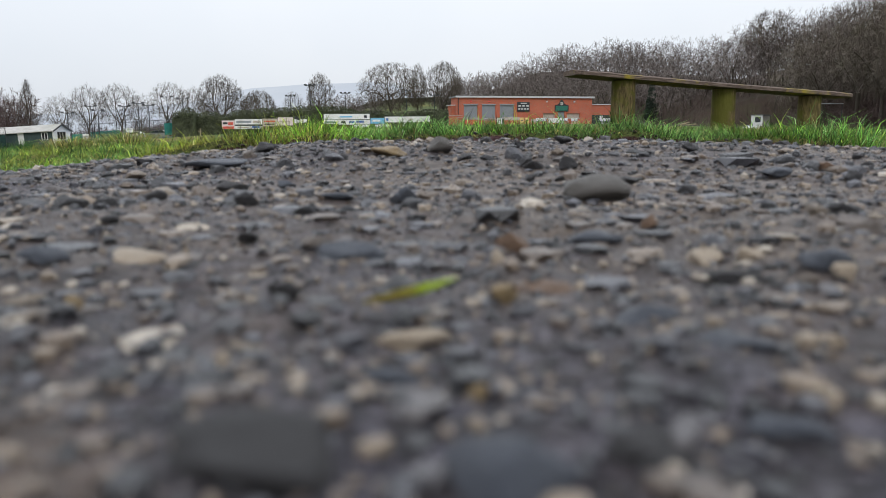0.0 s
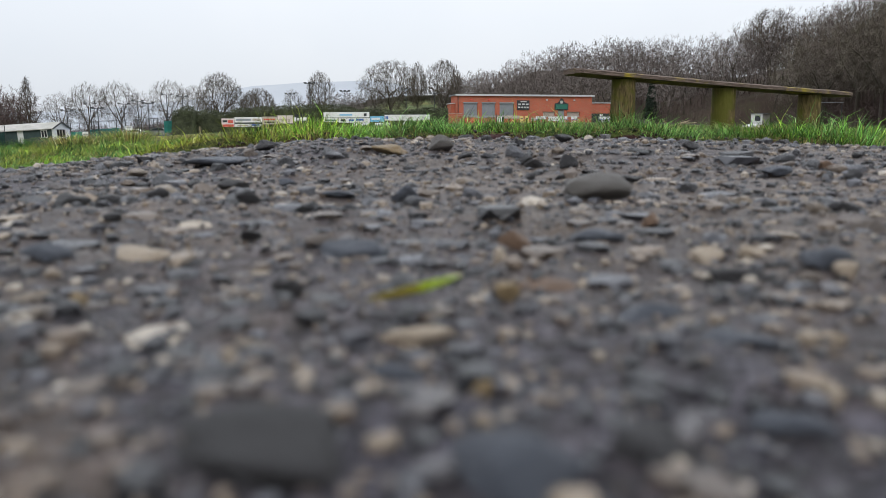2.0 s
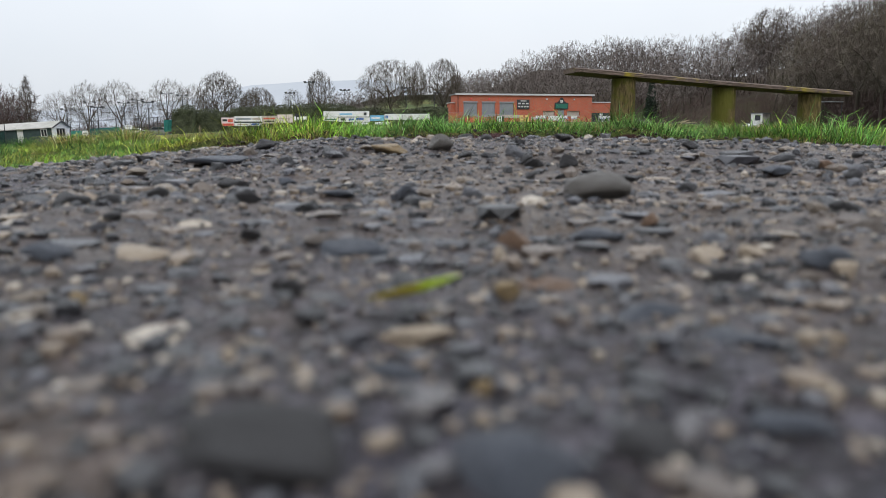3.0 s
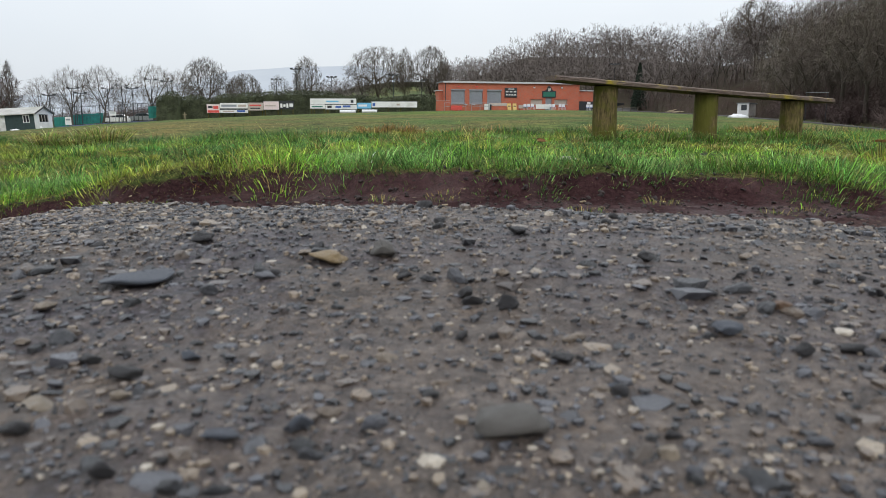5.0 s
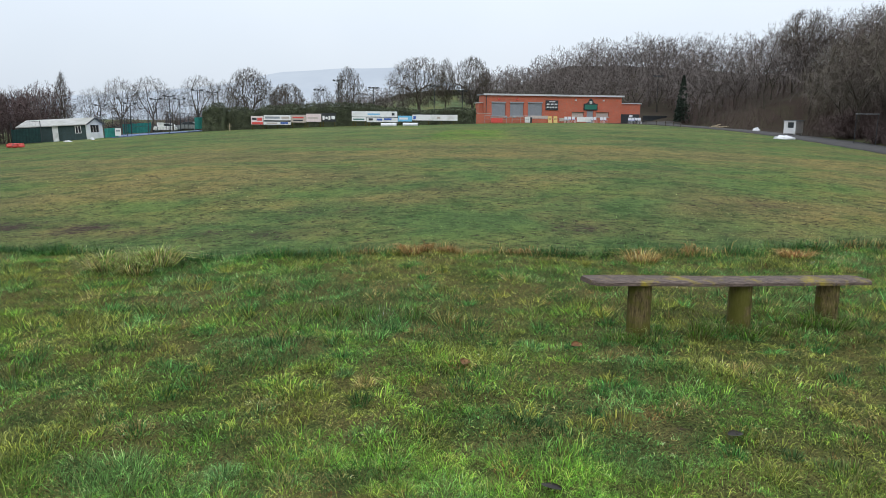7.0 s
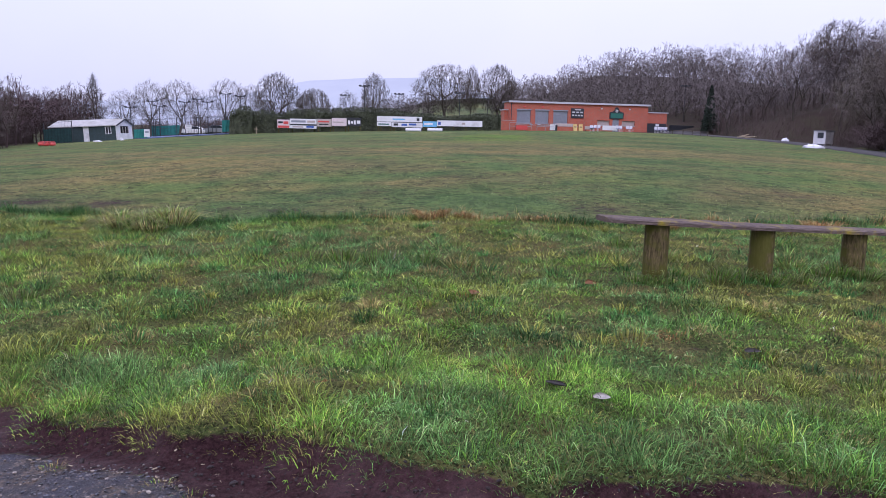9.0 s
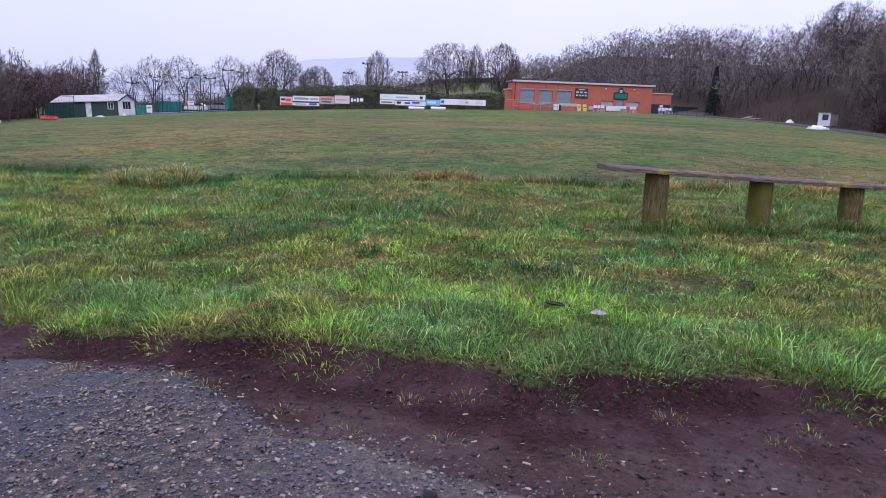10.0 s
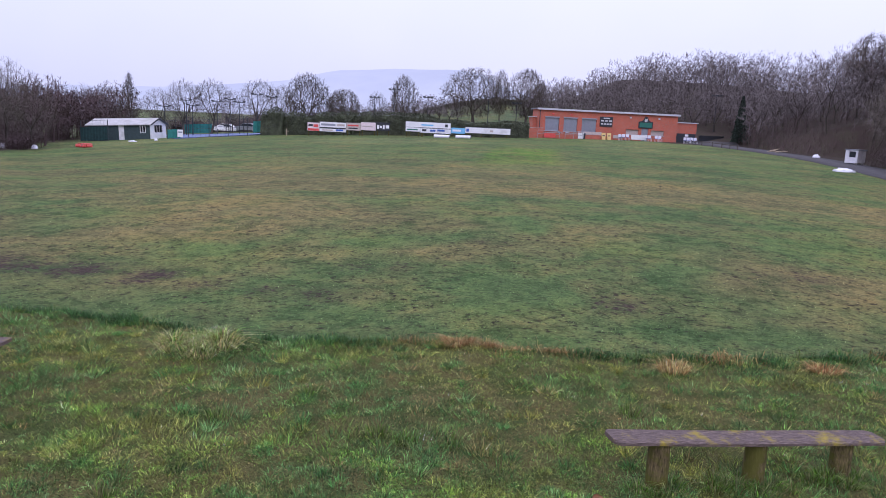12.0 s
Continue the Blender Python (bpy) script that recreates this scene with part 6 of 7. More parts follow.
def build_verge():
    """Dense tufts whose blades splay out from a common foot, over a dark mat of short dead blades."""
    for k, (y0, y1, tufts, per, mat, size) in enumerate(((2.0, 3.5, 230, 48, 9000, 1.15), (3.5, 5.6, 165, 36, 5600, 1.7), (5.6, 9.9, 110, 25, 2800, 2.9))):
        rs = np.random.RandomState(100 + k)
        tx, ty = verge_points(rs, y0, y1, tufts)
        n = len(tx)
        lush = smooth(0.34, 0.68, 0.55 * vnoise(tx, ty, 0.42, 51) + 0.45 * vnoise(tx, ty, 0.17, 52))
        tint, worn = turf_tint(rs, tx, ty, 0.04)
        keep = rs.random_sample(n) > 0.28 * worn
        tx, ty, lush, tint, worn = tx[keep], ty[keep], lush[keep] * (1 - 0.55 * worn[keep]), tint[keep], worn[keep]
        n = len(tx)
        border = np.exp(-np.maximum(ty - grass_edge(tx), 0) / 0.45)
        straw = tint[:, 0] > 0.9 * tint[:, 1]
        tall = (0.034 + 0.044 * lush + 0.021 * border + 0.013 * (1 - smooth(-0.5, 0.3, tx)) * (1 - smooth(2.8, 4.2, ty))) * rs.uniform(0.65, 1.4, n) * (1 - 0.35 * worn) * np.where(straw, 0.6, 1.0)
        bench = sum(np.exp(-((tx - px_) / 0.25) ** 2 - ((ty - py_) / 0.30) ** 2) for px_, py_ in ((1.15, 5.45), (1.98, 5.75), (2.77, 6.03)))
        tall *= 1 + 0.7 * np.minimum(bench, 1)
        tint = np.where((bench > 0.35)[:, None], DEEP * rs.uniform(0.7, 1.4, (n, 1)), tint) * uneven(rs, n, (0.30, 0.38, 0.48)[k])
        spread = (0.026 + 0.9 * tall) * (1, 1.1, 1.4)[k]
        i = np.repeat(np.arange(n), per)
        m = len(i)
        a = rs.uniform(0, 6.2832, m)
        r = rs.random_sample(m) ** 0.6 * spread[i]
        x, y = tx[i] + r * np.cos(a), ty[i] + r * np.sin(a)
        # small bunches within a tuft share their brightness
        bunch = np.exp(rs.normal(-0.08, 0.48, (n, 6)))
        c = tint[i] * bunch[i, (a * 6 / 6.2832).astype(int) % 6][:, None] * uneven(rs, m, 0.5)
        dead = rs.random_sample(m) < 0.05 + 0.20 * worn[i]
        c[dead] = STRAW * uneven(rs, int(dead.sum()), 0.4) * 0.85
        # some blades are painted pale to stand for wet highlights
        lit = rs.random_sample(m) < 0.09
        c[lit] = PALE * uneven(rs, int(lit.sum()), 0.3) * 0.75
        h = tall[i] * (1.1 - 0.5 * r / spread[i]) * rs.uniform(0.6, 1.35, m)
        h = np.where(dead, 0.55 * h, h) * np.where(y < grass_edge(x) + 0.05, 0.6, 1.0)
        lean = np.minimum(0.30 + 1.25 * r / spread[i] * rs.uniform(0.5, 1.4, m), 1.3)
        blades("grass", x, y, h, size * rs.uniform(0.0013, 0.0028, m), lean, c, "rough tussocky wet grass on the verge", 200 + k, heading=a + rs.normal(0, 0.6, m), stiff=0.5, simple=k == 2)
        # scattered stronger clumps, shade painted in: darker in the middle, paler outwards
        qx, qy = verge_points(rs, y0, y1, (6.0, 8.0, 7.0)[k])
        q = len(qx)
        hue = np.where((rs.random_sample(q) < 0.45)[:, None], DEEP, np.where((rs.random_sample(q) < 0.5)[:, None], COOL, np.where((rs.random_sample(q) < 0.6)[:, None], OLIVE, STRAW * 0.8))) * uneven(rs, q, 0.35)
        wide_, high = rs.uniform(0.04, 0.11, q), rs.uniform(0.05, 0.11, q) * (0.8, 1.0, 1.15)[k]
        i = np.repeat(np.arange(q), (110, 80, 60)[k])
        m = len(i)
        a, r = rs.uniform(0, 6.2832, m), np.sqrt(rs.random_sample(m))
        x, y = qx[i] + r * wide_[i] * np.cos(a), qy[i] + r * wide_[i] * np.sin(a)
        ok = y > grass_edge(x) + 0.04
        i, a, r, x, y = i[ok], a[ok], r[ok], x[ok], y[ok]
        m = len(i)
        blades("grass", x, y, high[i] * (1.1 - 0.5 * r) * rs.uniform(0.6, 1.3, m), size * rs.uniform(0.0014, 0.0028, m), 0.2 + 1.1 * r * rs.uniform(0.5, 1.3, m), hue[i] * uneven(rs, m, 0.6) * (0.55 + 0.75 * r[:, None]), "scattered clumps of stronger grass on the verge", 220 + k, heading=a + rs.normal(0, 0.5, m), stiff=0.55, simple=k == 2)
        # the short mat between the tufts
        x, y = verge_points(rs, y0, y1, mat)
        m = len(x)
        c, worn = turf_tint(rs, x, y, 0.10)
        c = np.where((rs.random_sample(m) < 0.32 + 0.06 * smooth(3.4, 4.8, y))[:, None], THATCH * 1.3, c) * uneven(rs, m, 0.5)
        blades("grass", x, y, 0.020 * rs.uniform(0.5, 1.6, m), size * rs.uniform(0.0014, 0.0026, m), rs.uniform(0.5, 2.6, m), c, "short mat of green and dead grass on the verge", 210 + k, simple=True)


build_verge()


def build_bank():
    """Longer dark grass on the bank between verge and field."""
    rs = np.random.RandomState(7)
    q = 1700
    cx, cw = rs.uniform(-10.5, 10.5, q), rs.uniform(0.04, 0.15, q)
    cy = verge_end(cx) + rs.normal(-0.06, 0.17, q)
    ch, ca = rs.uniform(0.35, 1.25, q), rs.uniform(0, 6.2832, q)
    i = np.repeat(np.arange(q), 46)
    n = len(i)
    turn, r = rs.uniform(0, 6.2832, n), np.sqrt(rs.random_sample(n))
    x, y = cx[i] + r * cw[i] * np.cos(turn), cy[i] + r * cw[i] * np.sin(turn)
    keep = rs.random_sample(n) < 0.10 + 1.2 * vnoise(x, y, 0.4, 61)
    i, turn, r, x, y = i[keep], turn[keep], r[keep], x[keep], y[keep]
    m = len(x)
    tint, worn = turf_tint(rs, x, y, 0.02)
    # ditch shadow painted in: most blades far darker than the turf's own green
    tint = np.where((rs.random_sample(m) < 0.75)[:, None], (DEEP * 0.40 + COOL * 0.12) * uneven(rs, m, 0.5), tint * 0.6)
    rusty = np.exp(-((x + 0.25) / 0.75) ** 2) + 0.7 * np.exp(-((x + 1.5) / 0.2) ** 2) + 0.8 * np.exp(-((x - 2.6) / 0.35) ** 2) + 0.5 * np.exp(-((x - 5.0) / 0.6) ** 2)
    dead = np.where((rs.random_sample(m) < 0.55)[:, None], STRAW, RUST) * uneven(rs, m, 0.5) * 0.9
    tint = np.where((rs.random_sample(m) < 0.8 * rusty)[:, None], dead, tint)
    blades("grass", x, y, 0.20 * ch[i] * (1.1 - 0.45 * r) * rs.uniform(0.6, 1.25, m), rs.uniform(0.003, 0.006, m), 0.25 + 1.2 * r * rs.uniform(0.5, 1.3, m), tint * np.exp(rs.normal(0, 0.3, q))[i][:, None], "longer tufted grass along the bank", 8, heading=np.where(rs.random_sample(m) < 0.3, ca[i], turn))


build_bank()


def build_field_grass():
    """Short turf of the nearer part of the field."""
    rs = np.random.RandomState(17)
    n = 150000
    y = 9.2 + 15 * rs.random_sample(n) ** 1.5
    half = 0.72 * y + 1
    x = rs.uniform(-1, 1, n) * half
    keep = (y > verge_end(x) + 0.1) & (rs.random_sample(n) < (0.15 + vnoise(x, y, 0.35, 71) ** 1.5 * 1.5) * (1 - smooth(16, 24, y)))
    x, y = x[keep], y[keep]
    tint = field_tint(x, y) * uneven(rs, len(x), 0.6) * 1.35
    tall = 0.026 * rs.uniform(0.5, 1.5, len(x))
    blades("grass", x, y, tall, rs.uniform(0.006, 0.014, len(x)), rs.uniform(0.4, 1.5, len(x)), tint, "short mown turf of the playing field", 18, simple=True)


build_field_grass()


def tussock(x, y, n, tall, spread, seed, label, dry=0.3, dark=1.0, group="tussocks", arch=0.9, mixed=0.55, rust=0.0):
    """One clump of arching blades."""
    rs = np.random.RandomState(seed)
    a, r = rs.uniform(0, 6.2832, n), spread * 1.5 * np.sqrt(rs.random_sample(n))
    px_, py_ = x + r * np.cos(a), y + r * np.sin(a)
    c = np.where((rs.random_sample(n) < dry)[:, None], STRAW * rs.uniform(0.7, 1.3, (n, 1)), np.where((rs.random_sample(n) < 0.5)[:, None], PALE, FRESH))
    c = np.where((rs.random_sample(n) < rust)[:, None], RUST * 1.15, c)
    ob = blades("grass_tussock", px_, py_, tall * rs.uniform(0.5, 1.3, n), rs.uniform(0.0008, 0.0016, n) * min(max(y - 0.6, 1.0), 4.0), 0.15 + r / spread * rs.uniform(0.3, arch, n), c * uneven(rs, n, mixed) * dark, label, seed + 1, heading=a)
    ob["category"] = "grass tuft"
    ob["group"] = group
    return ob


PALE_TUFT = "large pale arching grass tussock at the verge's end"
for i, (x, y, n, tall) in enumerate(((-4.38, 8.20, 1300, 0.25), (-4.05, 8.10, 1000, 0.21), (-3.80, 8.32, 1300, 0.28), (-4.15, 8.42, 900, 0.24), (-3.88, 8.02, 500, 0.15))):
    tussock(x, y, n, tall, 0.10, 301 + 2 * i, PALE_TUFT, (0.5, 0.35, 0.4, 0.3, 0.5)[i], 0.9, arch=1.5, mixed=0.9)
DARK_TUFT = "dark green grass tussock in the verge"
for i, (x, y, n, tall) in enumerate(((-1.25, 6.0, 200, 0.13), (-0.95, 5.9, 160, 0.12), (1.15, 7.0, 150, 0.14), (-0.55, 5.9, 120, 0.10), (-2.9, 6.2, 160, 0.12), (0.95, 2.5, 190, 0.12), (1.35, 2.95, 180, 0.13), (-0.1, 2.75, 170, 0.12), (0.2, 2.25, 150, 0.11), (-2.2, 6.9, 150, 0.13), (-3.1, 4.6, 140, 0.11), (1.75, 3.4, 160, 0.13), (3.5, 4.6, 180, 0.14), (2.4, 4.1, 160, 0.12))):
    tussock(x, y, n * 2 if y < 4 else n, tall * (0.5 if y < 4 else 0.9), 0.08, 320 + 2 * i, DARK_TUFT, 0.05, 0.45)
LONG_TUFT = "long dark green grass round a bench post"
for i, (x, y) in enumerate(((1.02, 5.40), (1.30, 5.45), (1.16, 5.32), (1.86, 5.68), (2.16, 5.74), (2.0, 5.62), (2.3, 5.72), (2.66, 5.96), (2.92, 6.02), (2.80, 5.90), (2.5, 5.85), (1.65, 5.6))):
    tussock(x, y, 260, (0.09, 0.11, 0.08, 0.12)[i % 4], 0.07, 440 + 2 * i, LONG_TUFT, 0.06, 0.52, "tufts round the bench", 1.2)
RUSTY = "dead rust-brown grass patch in the verge"
for i, (x, y, n, tall) in enumerate(((-0.12, 4.7, 130, 0.05), (-0.85, 9.0, 320, 0.18), (-0.45, 9.05, 300, 0.15), (0.0, 9.1, 280, 0.15), (0.4, 9.1, 260, 0.14), (0.55, 2.65, 60, 0.04), (1.83, 8.54, 240, 0.18), (3.72, 9.0, 260, 0.14), (2.6, 9.55, 160, 0.14), (1.0, 4.05, 60, 0.04))):
    ob = tussock(x, y, n * 2 if y > 8 else n, tall, 0.11 if y > 8 else 0.06, 360 + 2 * i, RUSTY, 1.0, 1.0, "dead grass patches", 1.4, 0.6, 0.6 if y > 8.9 or y < 6 else 0.25)
SEEDLING = "small yellowish grass tuft growing in the mud"
for i, (x, y) in enumerate(((-1.45, 2.42), (-0.80, 2.10), (-0.50, 1.95), (-0.28, 1.82), (-0.02, 1.78), (0.35, 1.72), (0.62, 2.06), (0.90, 1.98), (1.02, 2.05), (-0.95, 2.2), (-0.15, 2.05), (0.02, 2.08))):
    tussock(x, y, 44, 0.026, 0.03, 400 + 2 * i, SEEDLING, 0.55, 0.8, "tufts in the mud")


# ---------------------------------------------------------------- stones of the track
def pebble(seed, detail, rough=0.28, flat=0.62, facets=11):
    bm = bmesh.new()
    bmesh.ops.create_icosphere(bm, subdivisions=detail, radius=1)
    r = random.Random(seed)
    off = Vector((r.uniform(0, 50), r.uniform(0, 50), r.uniform(0, 50)))
    cuts = [(Vector((r.gauss(0, 1), r.gauss(0, 1), r.gauss(0, 1))).normalized(), r.uniform(0.42, 0.80)) for _ in range(facets)]
    for v in bm.verts:
        p = v.co.copy()
        for n, d in cuts:
            over = p.dot(n) - d
            if over > 0:
                p -= n * over * 0.95
        p *= 1 + rough * noise.noise(p * 1.4 + off) + 0.09 * noise.noise(p * 4 + off)
        v.co = Vector((p.x, p.y * r.uniform(0.98, 1.02), p.z * flat))
    return bm


def stone_colour(name, c, rough=0.5):
    m = plain(name, c, rough, vary=0.6, scale=160, bumps=0.6)
    return m


S_DARK = stone_colour("dark_stone", (0.017, 0.015, 0.016))
S_GREY = stone_colour("grey_stone", (0.115, 0.106, 0.096))
S_BLUE = stone_colour("blue_grey_stone", (0.062, 0.070, 0.088))
S_TAN = stone_colour("tan_stone", (0.24, 0.17, 0.085))
S_PALE = stone_colour("pale_stone", (0.40, 0.325, 0.245))
S_BROWN = stone_colour("brown_stone", (0.15, 0.09, 0.055))


def stone(x, y, w, h, mat, label, seed, turn=0, deep=0.8):
    ob = part("stone", pebble(seed, 3, *((0.16, 0.8, 2) if "smooth" in label else ())), mat, None, "", True)
    ob.matrix_world = pose(x, y, gz(x, y) + h * (0.05 if "set in" in label else 0.34), 0, 0, turn) @ Matrix.Diagonal((w / 2 * 1.15, w / 2 * deep * 1.15, h * 0.95, 1))
    return tagged(ob, label, "stone", "loose stones on the track")


number = 500
for x, y, w, h, label in (
        (0.072, 0.472, 0.0410, 0.0155, "smooth grey oval stone lying on gravel"),
        (-0.046, 0.945, 0.0389, 0.0239, "pointed grey stone on gravel")):
    number += 1
    stone(x, y, w, h, S_GREY, label, number, turn=(number * 47) % 60 - 30, deep=0.7 + 0.05 * (number % 5))
for x, y, w, h, label in (
        (-0.010, 1.4, 0.0432, 0.0151, "dark rounded stone near the grass"),
        (0.130, 1.07, 0.0335, 0.0151, "dark rounded stone on gravel"),
        (0.088, 0.742, 0.0248, 0.013, "dark brown stone on gravel"),
        (-0.150, 0.408, 0.0151, 0.0082, "small dark stone on gravel"),
        (-0.310, 1.054, 0.0335, 0.0167, "dark angular stone on gravel"),
        (-0.070, 0.165, 0.0103, 0.0072, "tiny black pebble on gravel"),
        (0.272, 0.919, 0.023, 0.013, "small dark stone on gravel"),
        (0.322, 0.62, 0.0217, 0.0108, "small dark stone on gravel"),
        (0.171, 0.472, 0.0138, 0.0069, "small dark stone on gravel"),
        (-0.019, 0.101, 0.006, 0.0047, "tiny black pebble on gravel"),
        (-0.111, 0.278, 0.0097, 0.0063, "tiny dark pebble on gravel"),
        (0.121, 0.602, 0.0213, 0.0087, "small dark stone on gravel"),
        (-0.193, 0.325, 0.0107, 0.0067, "dark stone near the grass"),
        (-0.050, 0.059, 0.0276, 0.009, "broad dark stone set in gravel"),
        (0.004, 0.061, 0.0143, 0.006, "broad dark stone set in gravel"),
        (0.066, 0.198, 0.025, 0.0064, "flat dark stone set in gravel"),
        (-0.118, 0.22, 0.0179, 0.0048, "flat dark stone set in gravel")):
    number += 1
    stone(x, y, w, h, S_DARK, label, number, turn=(number * 47) % 60 - 30, deep=0.7 + 0.05 * (number % 5))
for x, y, w, h, label in (
        (-0.112, 0.928, 0.0457, 0.0147, "flat tan-topped stone on gravel"),
        (-0.010, 0.168, 0.0079, 0.0082, "small yellow pebble on gravel"),
        (-0.129, 0.165, 0.0057, 0.0057, "small yellow pebble on gravel"),
        (-0.018, 0.087, 0.0042, 0.0029, "small yellow pebble on gravel")):
    number += 1
    stone(x, y, w, h, S_TAN, label, number, turn=(number * 47) % 60 - 30, deep=0.7 + 0.05 * (number % 5))
for x, y, w, h, label in (
        (-0.061, 0.48, 0.019, 0.0119, "wedge-shaped blue-grey stone on gravel"),
        (-0.064, 0.232, 0.0303, 0.0091, "flat blue-grey stone set in gravel"),
        (-0.175, 0.613, 0.016, 0.009, "small grey stone on gravel"),
        (0.152, 0.551, 0.0142, 0.0062, "bluish stone near the grass"),
        (0.281, 0.681, 0.027, 0.0097, "grey stone near the grass"),
        (-0.015, 0.052, 0.02, 0.0083, "broad slate-grey stone set in gravel"),
        (0.032, 0.078, 0.0167, 0.0058, "broad slate-grey stone set in gravel"),
        (-0.035, 0.101, 0.0129, 0.0054, "broad dark stone set in gravel"),
        (0.025, 0.155, 0.0221, 0.0074, "flat blue-grey stone set in gravel"),
        (0.103, 0.211, 0.0206, 0.0094, "flat blue-grey stone set in gravel"),
        (-0.327, 0.866, 0.0834, 0.0111, "long flat grey stone on gravel"),
        (0.036, 0.121, 0.0205, 0.0048, "flat blue-grey stone set in gravel"),
        (-0.103, 0.458, 0.0228, 0.0053, "flat grey stone on gravel"),
        (0.036, 0.284, 0.0269, 0.0073, "flat blue-grey stone set in gravel"),
        (-0.174, 0.233, 0.0189, 0.0084, "flat blue-grey stone set in gravel")):
    number += 1
    stone(x, y, w, h, S_BLUE, label, number, turn=(number * 47) % 60 - 30, deep=0.7 + 0.05 * (number % 5))
for x, y, w, h, label in (
        (-0.000, 0.269, 0.0145, 0.0094, "small brown pebble on gravel"),
        (0.009, 0.199, 0.0307, 0.0054, "flat brown stone set in gravel"),
        (0.360, 0.75, 0.0236, 0.0106, "brown stone on gravel"),
        (0.074, 0.34, 0.0132, 0.0086, "small brown pebble on gravel")):
    number += 1
    stone(x, y, w, h, S_BROWN, label, number, turn=(number * 47) % 60 - 30, deep=0.7 + 0.05 * (number % 5))
for x, y, w, h, label in (
        (-0.139, 0.232, 0.023, 0.0075, "flat pale stone set in gravel"),
        (-0.008, 0.234, 0.0075, 0.0075, "small cream pebble on gravel"),
        (-0.033, 0.13, 0.0219, 0.0065, "flat cream stone set in gravel"),
        (0.039, 0.087, 0.008, 0.0028, "tiny white pebble on gravel"),
        (0.100, 0.199, 0.0082, 0.0061, "small cream pebble on gravel"),
        (0.074, 0.252, 0.0176, 0.0075, "flat cream stone set in gravel"),
        (0.089, 0.243, 0.0106, 0.0064, "small cream pebble on gravel"),
        (-0.063, 0.091, 0.0046, 0.0036, "small cream pebble on gravel"),
        (0.062, 0.131, 0.009, 0.0046, "small cream pebble on gravel")):
    number += 1
    stone(x, y, w, h, S_PALE, label, number, turn=(number * 47) % 60 - 30, deep=0.7 + 0.05 * (number % 5))


def leaf(name, x, y, ln, wide, rz, tilt, mat, label, lift=0.004, curl=0.25, group="fallen leaves", dip=0):
    """A pointed leaf with a mid rib, curled and a little thick."""
    bm = bmesh.new()
    n = 12
    rows = []
    for i in range(n + 1):
        f = i / n
        w = wide / 2 * math.sin(math.pi * min(f * 0.93 + 0.06, 1)) ** 0.8
        z = curl * ln * (f - 0.5) ** 2
        rows.append([bm.verts.new((ln * (f - 0.5), s * w, z + abs(s) * w * 0.45)) for s in (-1, -0.5, 0, 0.5, 1)])
    for a, b in zip(rows[:-1], rows[1:]):
        for k in range(4):
            bm.faces.new((a[k], b[k], b[k + 1], a[k + 1]))
    made = bmesh.ops.solidify(bm, geom=bm.faces[:], thickness=0.0006)
    ob = part(name, bm, mat, None, "", True)
    ob.matrix_world = pose(x, y, gz(x, y) + lift, tilt, dip, rz)
    return tagged(ob, label, "leaf", group)


leaf("leaf", -0.0325, 0.1388, 0.0237, 0.0082, 14, -20, M_LEAF_FRESH, "small yellow-green leaf fallen on the gravel", 0.0072, dip=-12)
leaf("leaf", 0.50, 2.92, 0.07, 0.05, 10, 10, M_LEAF_PALE, "bleached pale leaf lying in the grass", 0.03)
leaf("leaf", -0.10, 4.72, 0.12, 0.07, 80, 12, M_LEAF_DEAD, "rust-brown dead leaf in the grass", 0.03)
leaf("leaf", 0.68, 5.15, 0.09, 0.07, 30, 18, M_LEAF_DEAD, "orange-brown dead leaf beside the bench", 0.03)
leaf("leaf", 3.05, 5.25, 0.11, 0.07, 130, 10, M_LEAF_DEAD, "brown dead leaf under the bench", 0.03)
leaf("leaf", 0.33, 3.12, 0.10, 0.06, 150, 5, M_LEAF_WET, "blackened wet leaf in the grass", 0.03)
leaf("leaf", 1.33, 3.75, 0.09, 0.06, 20, 5, M_LEAF_WET, "blackened wet leaf in the grass", 0.03)

chips = random.Random(31)
for i in range(34):
    x = chips.uniform(-1.6, 1.5)
    lo, hi = float(gravel_edge(x)), float(grass_edge(x))
    y = chips.uniform(lo - 0.05, hi)
    ob = part("wood_chip", box(-0.5, 0.5, -0.5, 0.5, -0.5, 0.5, 0.12), M_CHIP, None)
    s = chips.uniform(0.25, 0.62)
    ob.matrix_world = pose(x, y, gz(x, y) + 0.003, chips.uniform(-15, 15), chips.uniform(-12, 12), chips.uniform(0, 180)) @ Matrix.Diagonal((0.040 * s, 0.010 * s, 0.006 * s, 1))
    tagged(ob, "pale splinter of wood lying in the mud", "wood chip", "wood chips in the mud")


